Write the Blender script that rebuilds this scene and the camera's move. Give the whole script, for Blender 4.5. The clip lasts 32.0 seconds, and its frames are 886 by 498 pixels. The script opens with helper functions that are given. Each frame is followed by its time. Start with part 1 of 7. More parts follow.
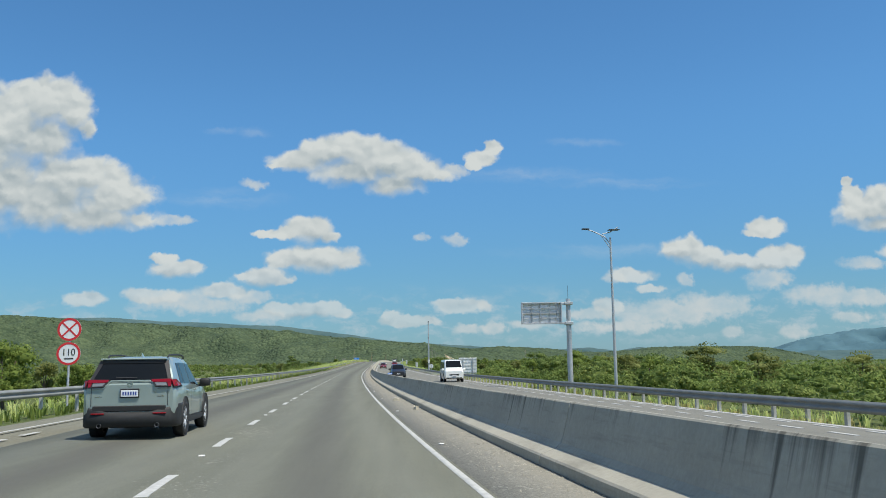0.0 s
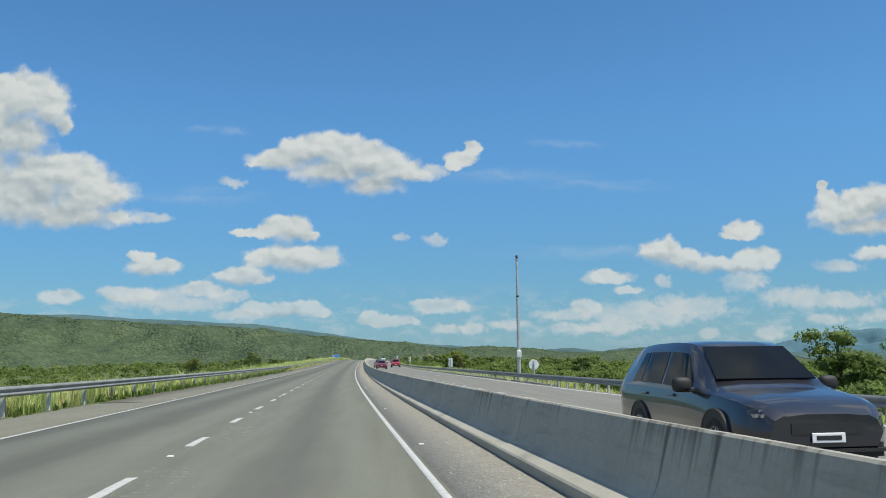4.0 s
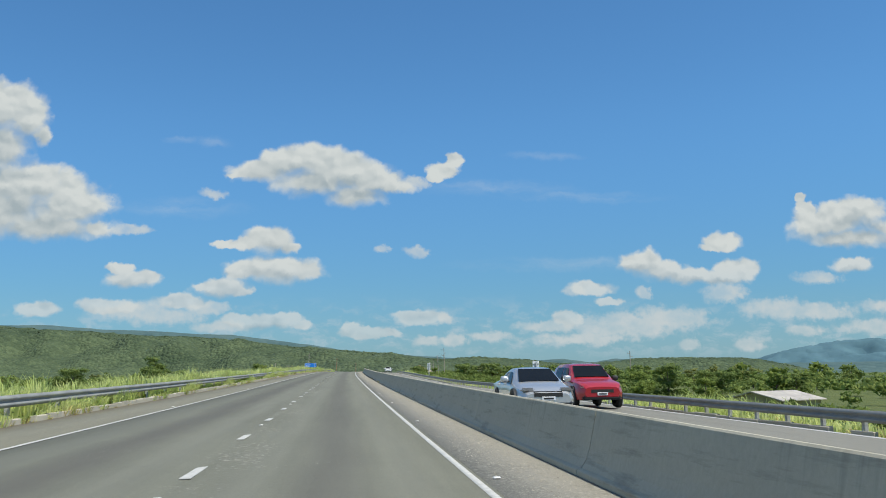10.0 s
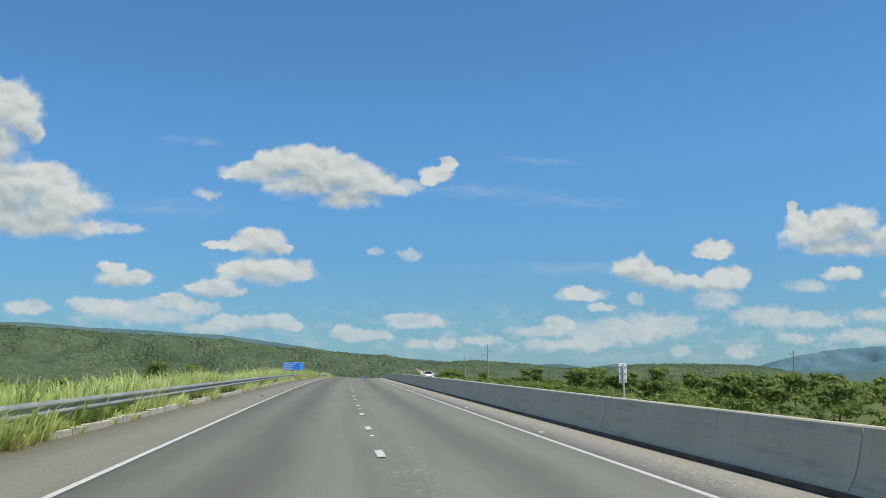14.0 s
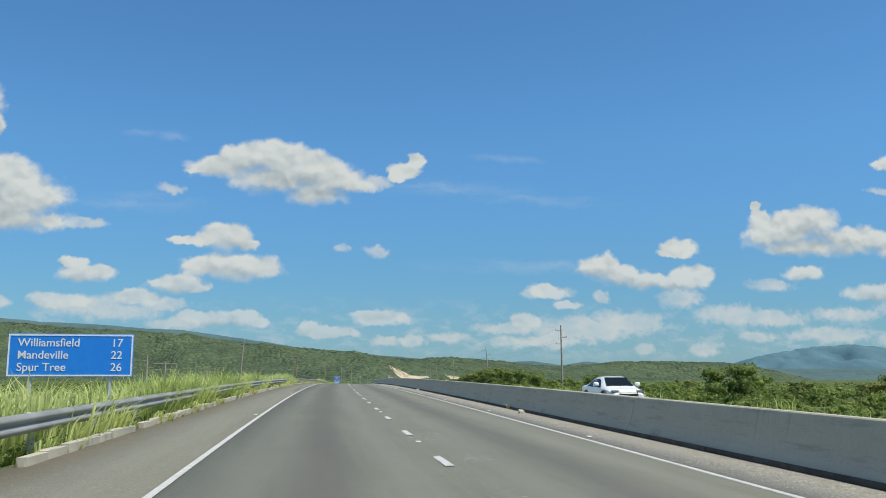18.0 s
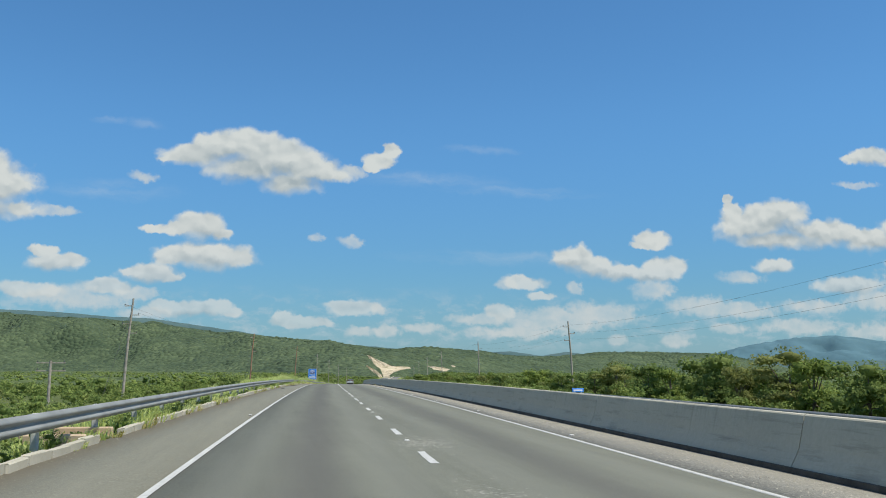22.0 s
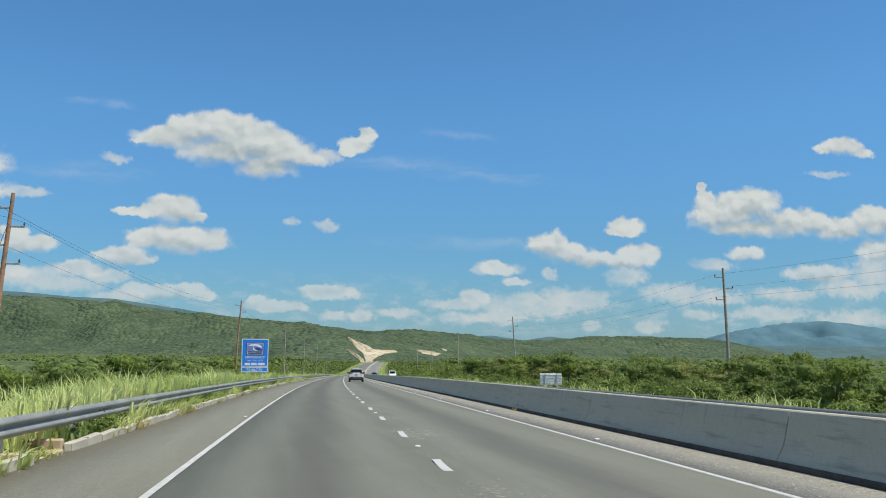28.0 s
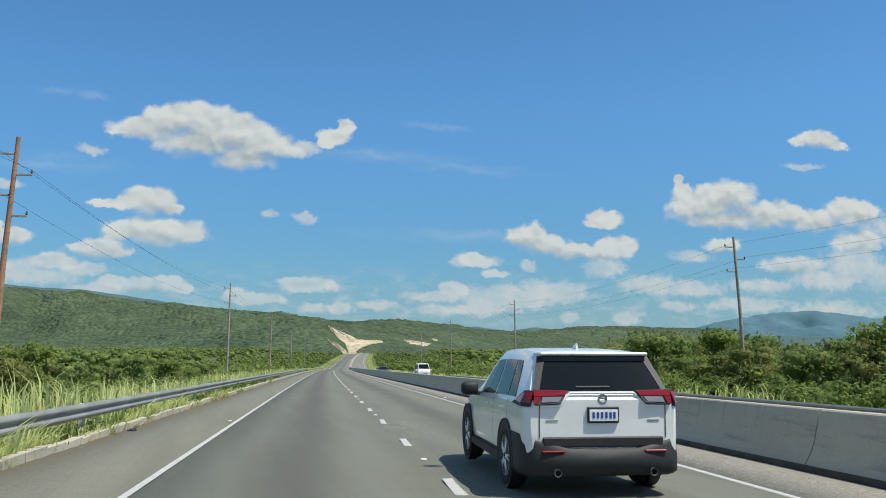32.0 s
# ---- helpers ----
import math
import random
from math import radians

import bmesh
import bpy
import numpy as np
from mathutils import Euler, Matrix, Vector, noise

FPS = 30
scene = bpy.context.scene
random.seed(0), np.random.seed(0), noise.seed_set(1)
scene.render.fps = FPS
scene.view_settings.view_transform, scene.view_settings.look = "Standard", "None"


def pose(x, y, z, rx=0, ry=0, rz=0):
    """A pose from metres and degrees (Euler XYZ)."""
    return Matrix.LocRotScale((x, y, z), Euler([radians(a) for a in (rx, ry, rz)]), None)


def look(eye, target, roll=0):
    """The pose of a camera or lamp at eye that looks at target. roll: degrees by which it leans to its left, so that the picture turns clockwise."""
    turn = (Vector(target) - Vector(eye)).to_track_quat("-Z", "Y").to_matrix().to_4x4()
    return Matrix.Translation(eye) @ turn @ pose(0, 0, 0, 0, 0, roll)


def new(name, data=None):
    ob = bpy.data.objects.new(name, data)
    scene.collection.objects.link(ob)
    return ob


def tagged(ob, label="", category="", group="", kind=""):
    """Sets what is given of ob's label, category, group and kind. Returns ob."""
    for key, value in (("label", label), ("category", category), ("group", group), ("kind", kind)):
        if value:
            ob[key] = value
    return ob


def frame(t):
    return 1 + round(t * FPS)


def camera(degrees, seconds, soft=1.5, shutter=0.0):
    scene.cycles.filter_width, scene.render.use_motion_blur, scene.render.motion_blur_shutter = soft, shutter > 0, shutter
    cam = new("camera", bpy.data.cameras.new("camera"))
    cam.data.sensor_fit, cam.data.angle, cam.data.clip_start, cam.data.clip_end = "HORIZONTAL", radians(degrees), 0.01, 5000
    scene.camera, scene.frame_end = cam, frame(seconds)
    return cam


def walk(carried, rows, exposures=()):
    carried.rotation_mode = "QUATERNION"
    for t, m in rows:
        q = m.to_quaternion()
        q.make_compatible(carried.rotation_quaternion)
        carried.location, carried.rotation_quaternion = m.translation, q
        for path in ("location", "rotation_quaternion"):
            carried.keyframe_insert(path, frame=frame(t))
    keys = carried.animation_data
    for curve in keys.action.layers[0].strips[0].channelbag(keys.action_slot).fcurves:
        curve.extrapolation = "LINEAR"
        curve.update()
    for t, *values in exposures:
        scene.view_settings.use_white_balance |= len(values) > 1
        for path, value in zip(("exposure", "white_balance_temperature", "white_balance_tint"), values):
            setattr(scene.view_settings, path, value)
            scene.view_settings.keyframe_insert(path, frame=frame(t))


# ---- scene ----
cam = camera(54.0, 32.0, 1.0)
# seconds, x, y, z, yaw, tilt, roll
PATH = [
    (0, 1.9074, 0.1782, 1.3186, -3.4080, 97.6716, -0.9018),
    (0.5, 1.1164, 12.1493, 1.3158, -3.5756, 97.6695, -0.8464),
    (1, 0.4657, 24.1216, 1.3063, -3.7550, 97.6663, -0.7943),
    (1.5, -0.1069, 36.1046, 1.2966, -3.9417, 97.6588, -0.7503),
    (2, -0.6399, 48.1055, 1.2914, -4.1215, 97.6463, -0.7181),
    (2.5, -1.1500, 60.1246, 1.2923, -4.2932, 97.6313, -0.6973),
    (3, -1.6393, 72.1626, 1.2995, -4.4630, 97.6237, -0.6843),
    (3.5, -2.1047, 84.2317, 1.3125, -4.6287, 97.6328, -0.6715),
    (4, -2.5466, 96.3931, 1.3324, -4.7823, 97.6593, -0.6512),
    (4.5, -2.9698, 108.5790, 1.3602, -4.9221, 97.6964, -0.6240),
    (5, -3.3840, 120.7085, 1.3959, -5.0501, 97.7436, -0.5978),
    (5.5, -3.7967, 132.8666, 1.4405, -5.1607, 97.8111, -0.5852),
    (6, -4.2100, 145.3110, 1.4968, -5.2545, 97.8995, -0.5954),
    (6.5, -4.6019, 157.7866, 1.5659, -5.3486, 97.9902, -0.6303),
    (7, -4.9566, 170.2360, 1.6478, -5.4615, 98.0631, -0.6863),
    (7.5, -5.2674, 182.6619, 1.7424, -5.5939, 98.1139, -0.7529),
    (8, -5.5470, 195.0391, 1.8477, -5.7294, 98.1532, -0.8162),
    (8.5, -5.8179, 207.2978, 1.9635, -5.8486, 98.1968, -0.8609),
    (9, -6.0999, 219.4996, 2.0910, -5.9370, 98.2595, -0.8764),
    (9.5, -6.4057, 231.8047, 2.2323, -5.9907, 98.3397, -0.8615),
    (10, -6.7411, 244.2148, 2.3869, -6.0188, 98.4160, -0.8265),
    (10.5, -7.1127, 256.6533, 2.5523, -6.0321, 98.4705, -0.7877),
    (11, -7.5281, 269.1349, 2.7264, -6.0343, 98.5057, -0.7551),
    (11.5, -7.9918, 281.6863, 2.9083, -6.0280, 98.5329, -0.7231),
    (12, -8.4925, 294.2584, 3.0972, -6.0216, 98.5588, -0.6713),
    (12.5, -9.0006, 306.7527, 3.2917, -6.0362, 98.5853, -0.5786),
    (13, -9.4867, 319.1076, 3.4907, -6.1054, 98.6106, -0.4408),
    (13.5, -9.9381, 331.3644, 3.6913, -6.2592, 98.6327, -0.2739),
    (14, -10.3479, 343.6076, 3.8952, -6.5052, 98.6413, -0.1092),
    (14.5, -10.7019, 355.8822, 4.1002, -6.8164, 98.6407, 0.0205),
    (15, -10.9851, 368.1953, 4.3037, -7.1419, 98.6366, 0.0985),
    (15.5, -11.1880, 380.4837, 4.5021, -7.4398, 98.6283, 0.1285),
    (16, -11.3156, 392.5124, 4.6903, -7.6977, 98.6118, 0.1259),
    (16.5, -11.3856, 404.5297, 4.8711, -7.9311, 98.5881, 0.1058),
    (17, -11.4140, 416.5644, 5.0439, -8.1674, 98.5558, 0.0754),
    (17.5, -11.4058, 428.6362, 5.2073, -8.4180, 98.5092, 0.0395),
    (18, -11.3532, 440.7588, 5.3602, -8.6732, 98.4478, 0.0110),
    (18.5, -11.2436, 452.7664, 5.4994, -8.9207, 98.3787, 0.0046),
    (19, -11.0647, 464.6373, 5.6247, -9.1561, 98.3115, 0.0219),
    (19.5, -10.8108, 476.4248, 5.7362, -9.3858, 98.2472, 0.0486),
    (20, -10.4873, 488.2526, 5.8334, -9.6085, 98.1806, 0.0672),
    (20.5, -10.1114, 500.1845, 5.9140, -9.8193, 98.1038, 0.0742),
    (21, -9.7043, 512.1465, 5.9752, -10.0176, 98.0150, 0.0810),
    (21.5, -9.2776, 524.0754, 6.0154, -10.1989, 97.9216, 0.0984),
    (22, -8.8296, 536.0324, 6.0351, -10.3602, 97.8299, 0.1252),
    (22.5, -8.3546, 548.0853, 6.0348, -10.5029, 97.7384, 0.1539),
    (23, -7.8514, 560.1900, 6.0152, -10.6381, 97.6472, 0.1771),
    (23.5, -7.3215, 572.3212, 5.9768, -10.7760, 97.5607, 0.1950),
    (24, -6.7653, 584.5158, 5.9198, -10.9119, 97.4781, 0.2106),
    (24.5, -6.1872, 596.7308, 5.8449, -11.0279, 97.3929, 0.2234),
    (25, -5.5939, 608.8955, 5.7535, -11.1179, 97.3031, 0.2352),
    (25.5, -4.9882, 621.0126, 5.6466, -11.2054, 97.2180, 0.2498),
    (26, -4.3675, 633.1328, 5.5248, -11.3167, 97.1448, 0.2697),
    (26.5, -3.7284, 645.2661, 5.3883, -11.4537, 97.0812, 0.2962),
    (27, -3.0653, 657.3819, 5.2380, -11.6119, 97.0164, 0.3298),
    (27.5, -2.3666, 669.4872, 5.0739, -11.7940, 96.9406, 0.3677),
    (28, -1.6120, 681.7266, 4.8942, -11.9873, 96.8564, 0.4039),
    (28.5, -0.7986, 694.0095, 4.7000, -12.1690, 96.7709, 0.4295),
    (29, 0.0747, 706.3052, 4.4922, -12.3350, 96.6865, 0.4365),
    (29.5, 1.0070, 718.6130, 4.2711, -12.5058, 96.5981, 0.4211),
    (30, 1.9945, 730.9051, 4.0378, -12.6950, 96.5077, 0.3880),
    (30.5, 3.0336, 743.1442, 3.7938, -12.8913, 96.4312, 0.3447),
    (31, 4.1259, 755.3669, 3.5393, -13.0767, 96.3812, 0.2946),
    (31.5, 5.2761, 767.6725, 3.2739, -13.2425, 96.3553, 0.2399),
    (32, 6.4788, 780.0899, 2.9998, -13.3920, 96.3409, 0.1829),
]
walk(cam, [(t, pose(x, y, z, 90, 0, yaw) @ pose(0, 0, 0, tilt - 90, 0, 0) @ pose(0, 0, 0, 0, 0, roll)) for t, x, y, z, yaw, tilt, roll in PATH])
# CAMERA END

# ---- world and sun ----
SUN_AZ, SUN_EL = radians(124), radians(63)
world = bpy.data.worlds.new("sky")
scene.world = world
world.use_nodes = True
wn, wl = world.node_tree.nodes, world.node_tree.links
wn.clear()


def wset(n, i, v):
    if isinstance(v, bpy.types.NodeSocket):
        wl.new(v, n.inputs[i])
    else:
        n.inputs[i].default_value = v


def wmath(op, *args):
    n = wn.new("ShaderNodeMath")
    n.operation = op
    for i, a in enumerate(args):
        wset(n, i, a)
    return n.outputs[0]


def wvec(op, *args):
    n = wn.new("ShaderNodeVectorMath")
    n.operation = op
    for i, a in enumerate(args):
        wset(n, i, a)
    return n.outputs["Value"] if op in ("LENGTH", "DOT_PRODUCT") else n.outputs[0]


def wrange(v, a, b, c=0.0, d=1.0):
    n = wn.new("ShaderNodeMapRange")
    n.interpolation_type = "SMOOTHSTEP"
    for i, q in enumerate((v, a, b, c, d)):
        wset(n, i, q)
    return n.outputs[0]


def wmix(f, a, b):
    n = wn.new("ShaderNodeMix")
    n.data_type = "RGBA"
    wset(n, 0, f)
    wset(n, 6, a)
    wset(n, 7, b)
    return n.outputs[2]


def wnoise(vec, scale, detail, rough):
    n = wn.new("ShaderNodeTexNoise")
    wset(n, "Vector", vec)
    n.inputs["Scale"].default_value = scale
    n.inputs["Detail"].default_value = detail
    n.inputs["Roughness"].default_value = rough
    return n.outputs


sky = wn.new("ShaderNodeTexSky")
sky.sky_type = "NISHITA"
sky.sun_disc = False
sky.sun_elevation, sky.sun_rotation = SUN_EL, SUN_AZ
sky.altitude, sky.air_density, sky.dust_density, sky.ozone_density = 100, 1.0, 0.3, 2.5

# cumulus clouds: ellipses (across, up, half width, half height) in the tangent plane ahead
CLOUDS = [
    # broad cloud ahead
    [(-0.103, 0.236, 0.040, 0.014), (-0.078, 0.247, 0.032, 0.019), (-0.044, 0.249, 0.039, 0.021), (-0.009, 0.239, 0.039, 0.023), (0.019, 0.225, 0.045, 0.016), (0.003, 0.208, 0.038, 0.014), (0.045, 0.220, 0.028, 0.009), (-0.022, 0.236, 0.062, 0.020), (-0.038, 0.225, 0.06, 0.018), (-0.130, 0.232, 0.017, 0.005)],
    # its trailing tuft
    [(0.109, 0.241, 0.018, 0.011), (0.123, 0.253, 0.012, 0.008), (0.098, 0.231, 0.009, 0.006)],
    # two stacked clouds and neighbours
    [(-0.095, 0.155, 0.028, 0.015), (-0.121, 0.151, 0.019, 0.007), (-0.142, 0.151, 0.016, 0.005), (-0.074, 0.147, 0.013, 0.008), (-0.087, 0.122, 0.049, 0.016), (-0.122, 0.121, 0.018, 0.012), (-0.051, 0.119, 0.016, 0.010), (-0.146, 0.102, 0.031, 0.012), (-0.125, 0.096, 0.014, 0.006), (-0.168, 0.103, 0.012, 0.005), (-0.247, 0.111, 0.031, 0.010), (-0.259, 0.124, 0.014, 0.006), (-0.230, 0.113, 0.017, 0.008)],
    # low row over the hills
    [(-0.101, 0.062, 0.045, 0.010), (-0.076, 0.065, 0.017, 0.008), (-0.127, 0.064, 0.018, 0.008), (-0.057, 0.059, 0.012, 0.006), (-0.192, 0.086, 0.031, 0.009), (-0.270, 0.081, 0.032, 0.009), (-0.347, 0.078, 0.023, 0.009), (0.080, 0.065, 0.029, 0.008), (0.064, 0.069, 0.016, 0.006), (0.014, 0.049, 0.030, 0.007), (-0.002, 0.054, 0.012, 0.006), (0.038, 0.048, 0.019, 0.005)],
    # double-humped cloud
    [(0.347, 0.129, 0.028, 0.016), (0.367, 0.120, 0.031, 0.014), (0.402, 0.113, 0.032, 0.011), (0.453, 0.121, 0.021, 0.013), (0.474, 0.120, 0.017, 0.014), (0.438, 0.110, 0.039, 0.008), (0.446, 0.155, 0.027, 0.011), (0.434, 0.149, 0.021, 0.006), (0.282, 0.099, 0.023, 0.009), (0.301, 0.084, 0.016, 0.005), (0.250, 0.063, 0.018, 0.009)],
    # long bank
    [(0.553, 0.209, 0.008, 0.006), (0.622, 0.194, 0.037, 0.018), (0.567, 0.176, 0.036, 0.019), (0.680, 0.171, 0.056, 0.019), (0.742, 0.163, 0.043, 0.016), (0.620, 0.160, 0.075, 0.013), (0.600, 0.182, 0.052, 0.022), (0.558, 0.196, 0.013, 0.011), (0.609, 0.127, 0.031, 0.011), (0.805, 0.176, 0.042, 0.019), (0.812, 0.136, 0.042, 0.017), (0.712, 0.103, 0.046, 0.012)],
    # beyond it
    [(0.758, 0.274, 0.036, 0.012), (0.730, 0.270, 0.021, 0.007), (0.786, 0.266, 0.016, 0.007)],
    # tall heap
    [(-0.399, 0.307, 0.046, 0.032), (-0.369, 0.296, 0.024, 0.029), (-0.353, 0.274, 0.010, 0.014), (-0.436, 0.280, 0.055, 0.042), (-0.402, 0.262, 0.046, 0.030), (-0.470, 0.260, 0.070, 0.060), (-0.371, 0.217, 0.058, 0.031), (-0.315, 0.196, 0.043, 0.032), (-0.344, 0.172, 0.070, 0.018), (-0.288, 0.170, 0.018, 0.009), (-0.438, 0.205, 0.060, 0.047), (-0.394, 0.191, 0.080, 0.032)],
]
# greyer, half dissolved scraps low down and between the heaps
FAINT = [(-0.240, 0.075, 0.042, 0.009), (-0.212, 0.069, 0.039, 0.008), (-0.164, 0.079, 0.022, 0.006), (-0.148, 0.057, 0.023, 0.006), (0.261, 0.098, 0.014, 0.006), (0.446, 0.092, 0.027, 0.011), (0.344, 0.093, 0.010, 0.006), (0.325, 0.055, 0.062, 0.013), (0.374, 0.063, 0.049, 0.011), (0.510, 0.073, 0.040, 0.010), (0.544, 0.047, 0.026, 0.006), (0.471, 0.030, 0.017, 0.006), (0.397, 0.031, 0.014, 0.006), (0.229, 0.055, 0.034, 0.006), (0.084, 0.038, 0.014, 0.005), (0.116, 0.038, 0.017, 0.005), (0.159, 0.043, 0.026, 0.005), (0.566, 0.110, 0.025, 0.006), (0.270, 0.040, 0.058, 0.006),
         (-0.248, 0.167, 0.021, 0.004), (0.108, 0.063, 0.009, 0.005), (0.075, 0.143, 0.013, 0.005), (0.034, 0.147, 0.008, 0.004), (-0.157, 0.209, 0.012, 0.005), (0.731, 0.236, 0.027, 0.004), (0.760, 0.086, 0.052, 0.012), (0.663, 0.077, 0.042, 0.008), (0.804, 0.106, 0.044, 0.019), (0.559, 0.071, 0.045, 0.008), (0.761, 0.045, 0.062, 0.009), (0.640, 0.050, 0.050, 0.008), (0.894, 0.093, 0.078, 0.019), (0.889, 0.154, 0.058, 0.023), (0.072, 0.226, 0.020, 0.006)]
WISPS = [(0.170, 0.222, 0.080, 0.009), (0.280, 0.212, 0.090, 0.006), (-0.190, 0.196, 0.060, 0.010), (0.230, 0.262, 0.040, 0.005), (-0.199, 0.276, 0.016, 0.004), (-0.160, 0.274, 0.020, 0.006), (0.260, 0.130, 0.120, 0.008)]

geo = wn.new("ShaderNodeTexCoord").outputs["Generated"]
sep = wn.new("ShaderNodeSeparateXYZ")
wl.new(geo, sep.inputs[0])
ahead = wmath("MAXIMUM", sep.outputs[1], 0.02)
com = wn.new("ShaderNodeCombineXYZ")
wset(com, 0, wmath("DIVIDE", sep.outputs[0], ahead))
wset(com, 1, wmath("DIVIDE", sep.outputs[2], ahead))
flat = com.outputs[0]
n1 = wnoise(flat, 30.0, 3.0, 0.6)
n2 = wnoise(flat, 40.0, 4.0, 0.50)
n5 = wnoise(flat, 15.0, 2.0, 0.5)
n6 = wnoise(flat, 110.0, 4.0, 0.6)
warp = wvec("MULTIPLY_ADD", n1[1], (0.026, 0.014, 0), wvec("ADD", flat, (-0.013, -0.007, 0)))
warp = wvec("MULTIPLY_ADD", n6[1], (0.009, 0.007, 0), wvec("ADD", warp, (-0.0045, -0.0035, 0)))
n3 = wnoise(wvec("MULTIPLY", warp, (9, 46, 0)), 1.0, 5.0, 0.6)


def billow(vec):
    """Round heads of cloud, by their distance from the nearest centre."""
    n = wn.new("ShaderNodeTexVoronoi")
    n.voronoi_dimensions, n.feature = "2D", "SMOOTH_F1"
    wset(n, "Vector", vec)
    n.inputs["Scale"].default_value, n.inputs["Detail"].default_value, n.inputs["Smoothness"].default_value = 34.0, 1.0, 0.6
    return n.outputs["Distance"]


def cloud_field(vec, puffs):
    best = None
    for u, v, a, b in puffs:
        d = wvec("LENGTH", wvec("MULTIPLY_ADD", vec, (1 / a, 1 / b, 0), (-u / a, -v / b, 0)))
        best = d if best is None else wmath("SMOOTH_MIN", best, d, 0.20)
    return best


RAISE = 0.0033
puffs = [(u, v + RAISE, a, b) for c in CLOUDS for u, v, a, b in c]
heads = billow(wvec("MULTIPLY", warp, (1.0, 1.25, 0)))
heads_lit = billow(wvec("MULTIPLY", wvec("ADD", warp, (0.0030, 0.0060, 0)), (1.0, 1.25, 0)))
ragged = wmath("ADD", wmath("MULTIPLY_ADD", n2[0], 0.60, -0.36), wmath("MULTIPLY_ADD", heads, 0.34, -0.20))
edge = wmath("ADD", cloud_field(warp, puffs), ragged)
# shaded bellies under the large clouds
bellies = [(u, v - 0.80 * b, a * 0.98, b * 0.75) for u, v, a, b in puffs if a * b > 0.0003]
belly = wrange(wmath("ADD", cloud_field(warp, bellies), wmath("MULTIPLY_ADD", n5[0], 0.9, -0.45)), 1.35, 0.25)
# crisp sunlit tops, ragged soft bases
mask = wrange(edge, 1.16, wmath("MULTIPLY_ADD", belly, -0.45, 0.72))
relief = wmath("SUBTRACT", heads_lit, heads)
shade = wmath("ADD", wmath("MULTIPLY", belly, 0.62), wmath("MULTIPLY_ADD", relief, -0.85, 0.10))
shade = wmath("ADD", shade, wmath("MULTIPLY_ADD", n5[0], 0.30, -0.15))
shade = wmath("MINIMUM", wmath("MAXIMUM", shade, 0.0), 1.0)
front = wrange(sep.outputs[1], 0.1, 0.3)
up_ = wmath("DIVIDE", sep.outputs[2], ahead)
lumps = wmath("ADD", ragged, wmath("MULTIPLY_ADD", n6[0], 1.1, -0.55))
scraps = wrange(wmath("ADD", cloud_field(warp, [(u, v + RAISE, a * 1.15, b * 1.25) for u, v, a, b in FAINT]), lumps), 1.22, 0.45)
scraps = wmath("MULTIPLY", wmath("MULTIPLY", scraps, front), wmath("MULTIPLY_ADD", wrange(n2[0], 0.3, 0.7), 0.40, 0.52))
wisps = wmath("MULTIPLY", wrange(cloud_field(warp, WISPS), 1.5, 0.1), wrange(n3[0], 0.30, 0.75))
wisps = wmath("MULTIPLY", wmath("MULTIPLY", wisps, front), 0.30)
# broken low layer toward the horizon
n4 = wnoise(wvec("MULTIPLY", warp, (30, 62, 0)), 1.0, 5.0, 0.6)
low = wmath("MULTIPLY", wrange(n4[0], 0.46, 0.70), wmath("MULTIPLY", wrange(up_, 0.012, 0.04), wrange(up_, 0.10, 0.055)))
low = wmath("MULTIPLY", wmath("MULTIPLY", low, front), 0.50)
haze_band = wmath("MULTIPLY", wrange(sep.outputs[2], 0.11, 0.0), 0.34)
clear = wn.new("ShaderNodeMix")
clear.data_type, clear.blend_type = "RGBA", "MULTIPLY"
clear.inputs[0].default_value = 1.0
wset(clear, 6, sky.outputs[0])
wset(clear, 7, wmix(wrange(sep.outputs[2], 0.0, 0.30), (0.46, 0.785, 1.00, 1), (0.735, 1.28, 1.59, 1)))
base = wmix(haze_band, clear.outputs[2], (2.9, 4.7, 6.9, 1))
# the same scattered cumulus, added over the unseen sky to whiten the fill light
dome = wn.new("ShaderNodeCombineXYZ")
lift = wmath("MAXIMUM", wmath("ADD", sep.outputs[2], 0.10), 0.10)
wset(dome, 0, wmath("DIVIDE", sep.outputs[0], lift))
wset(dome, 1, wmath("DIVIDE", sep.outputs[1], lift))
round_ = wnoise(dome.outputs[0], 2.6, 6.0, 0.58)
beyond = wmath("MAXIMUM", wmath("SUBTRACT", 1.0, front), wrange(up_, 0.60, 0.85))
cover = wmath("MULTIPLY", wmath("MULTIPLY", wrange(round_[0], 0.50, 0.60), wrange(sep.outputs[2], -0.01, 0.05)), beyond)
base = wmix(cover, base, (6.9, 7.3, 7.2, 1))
lit = wmix(shade, (7.35, 7.8, 7.65, 1), (4.2, 5.0, 5.35, 1))
thick = wmath("MULTIPLY", wmath("MULTIPLY", mask, front), wrange(sep.outputs[2], 0.04, 0.14, 0.58, 1.0))
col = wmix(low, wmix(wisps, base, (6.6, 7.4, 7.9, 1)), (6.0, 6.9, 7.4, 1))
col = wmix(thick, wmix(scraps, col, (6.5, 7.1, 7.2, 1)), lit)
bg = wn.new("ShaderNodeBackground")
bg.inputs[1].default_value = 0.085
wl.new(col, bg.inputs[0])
wo = wn.new("ShaderNodeOutputWorld")
wl.new(bg.outputs[0], wo.inputs[0])

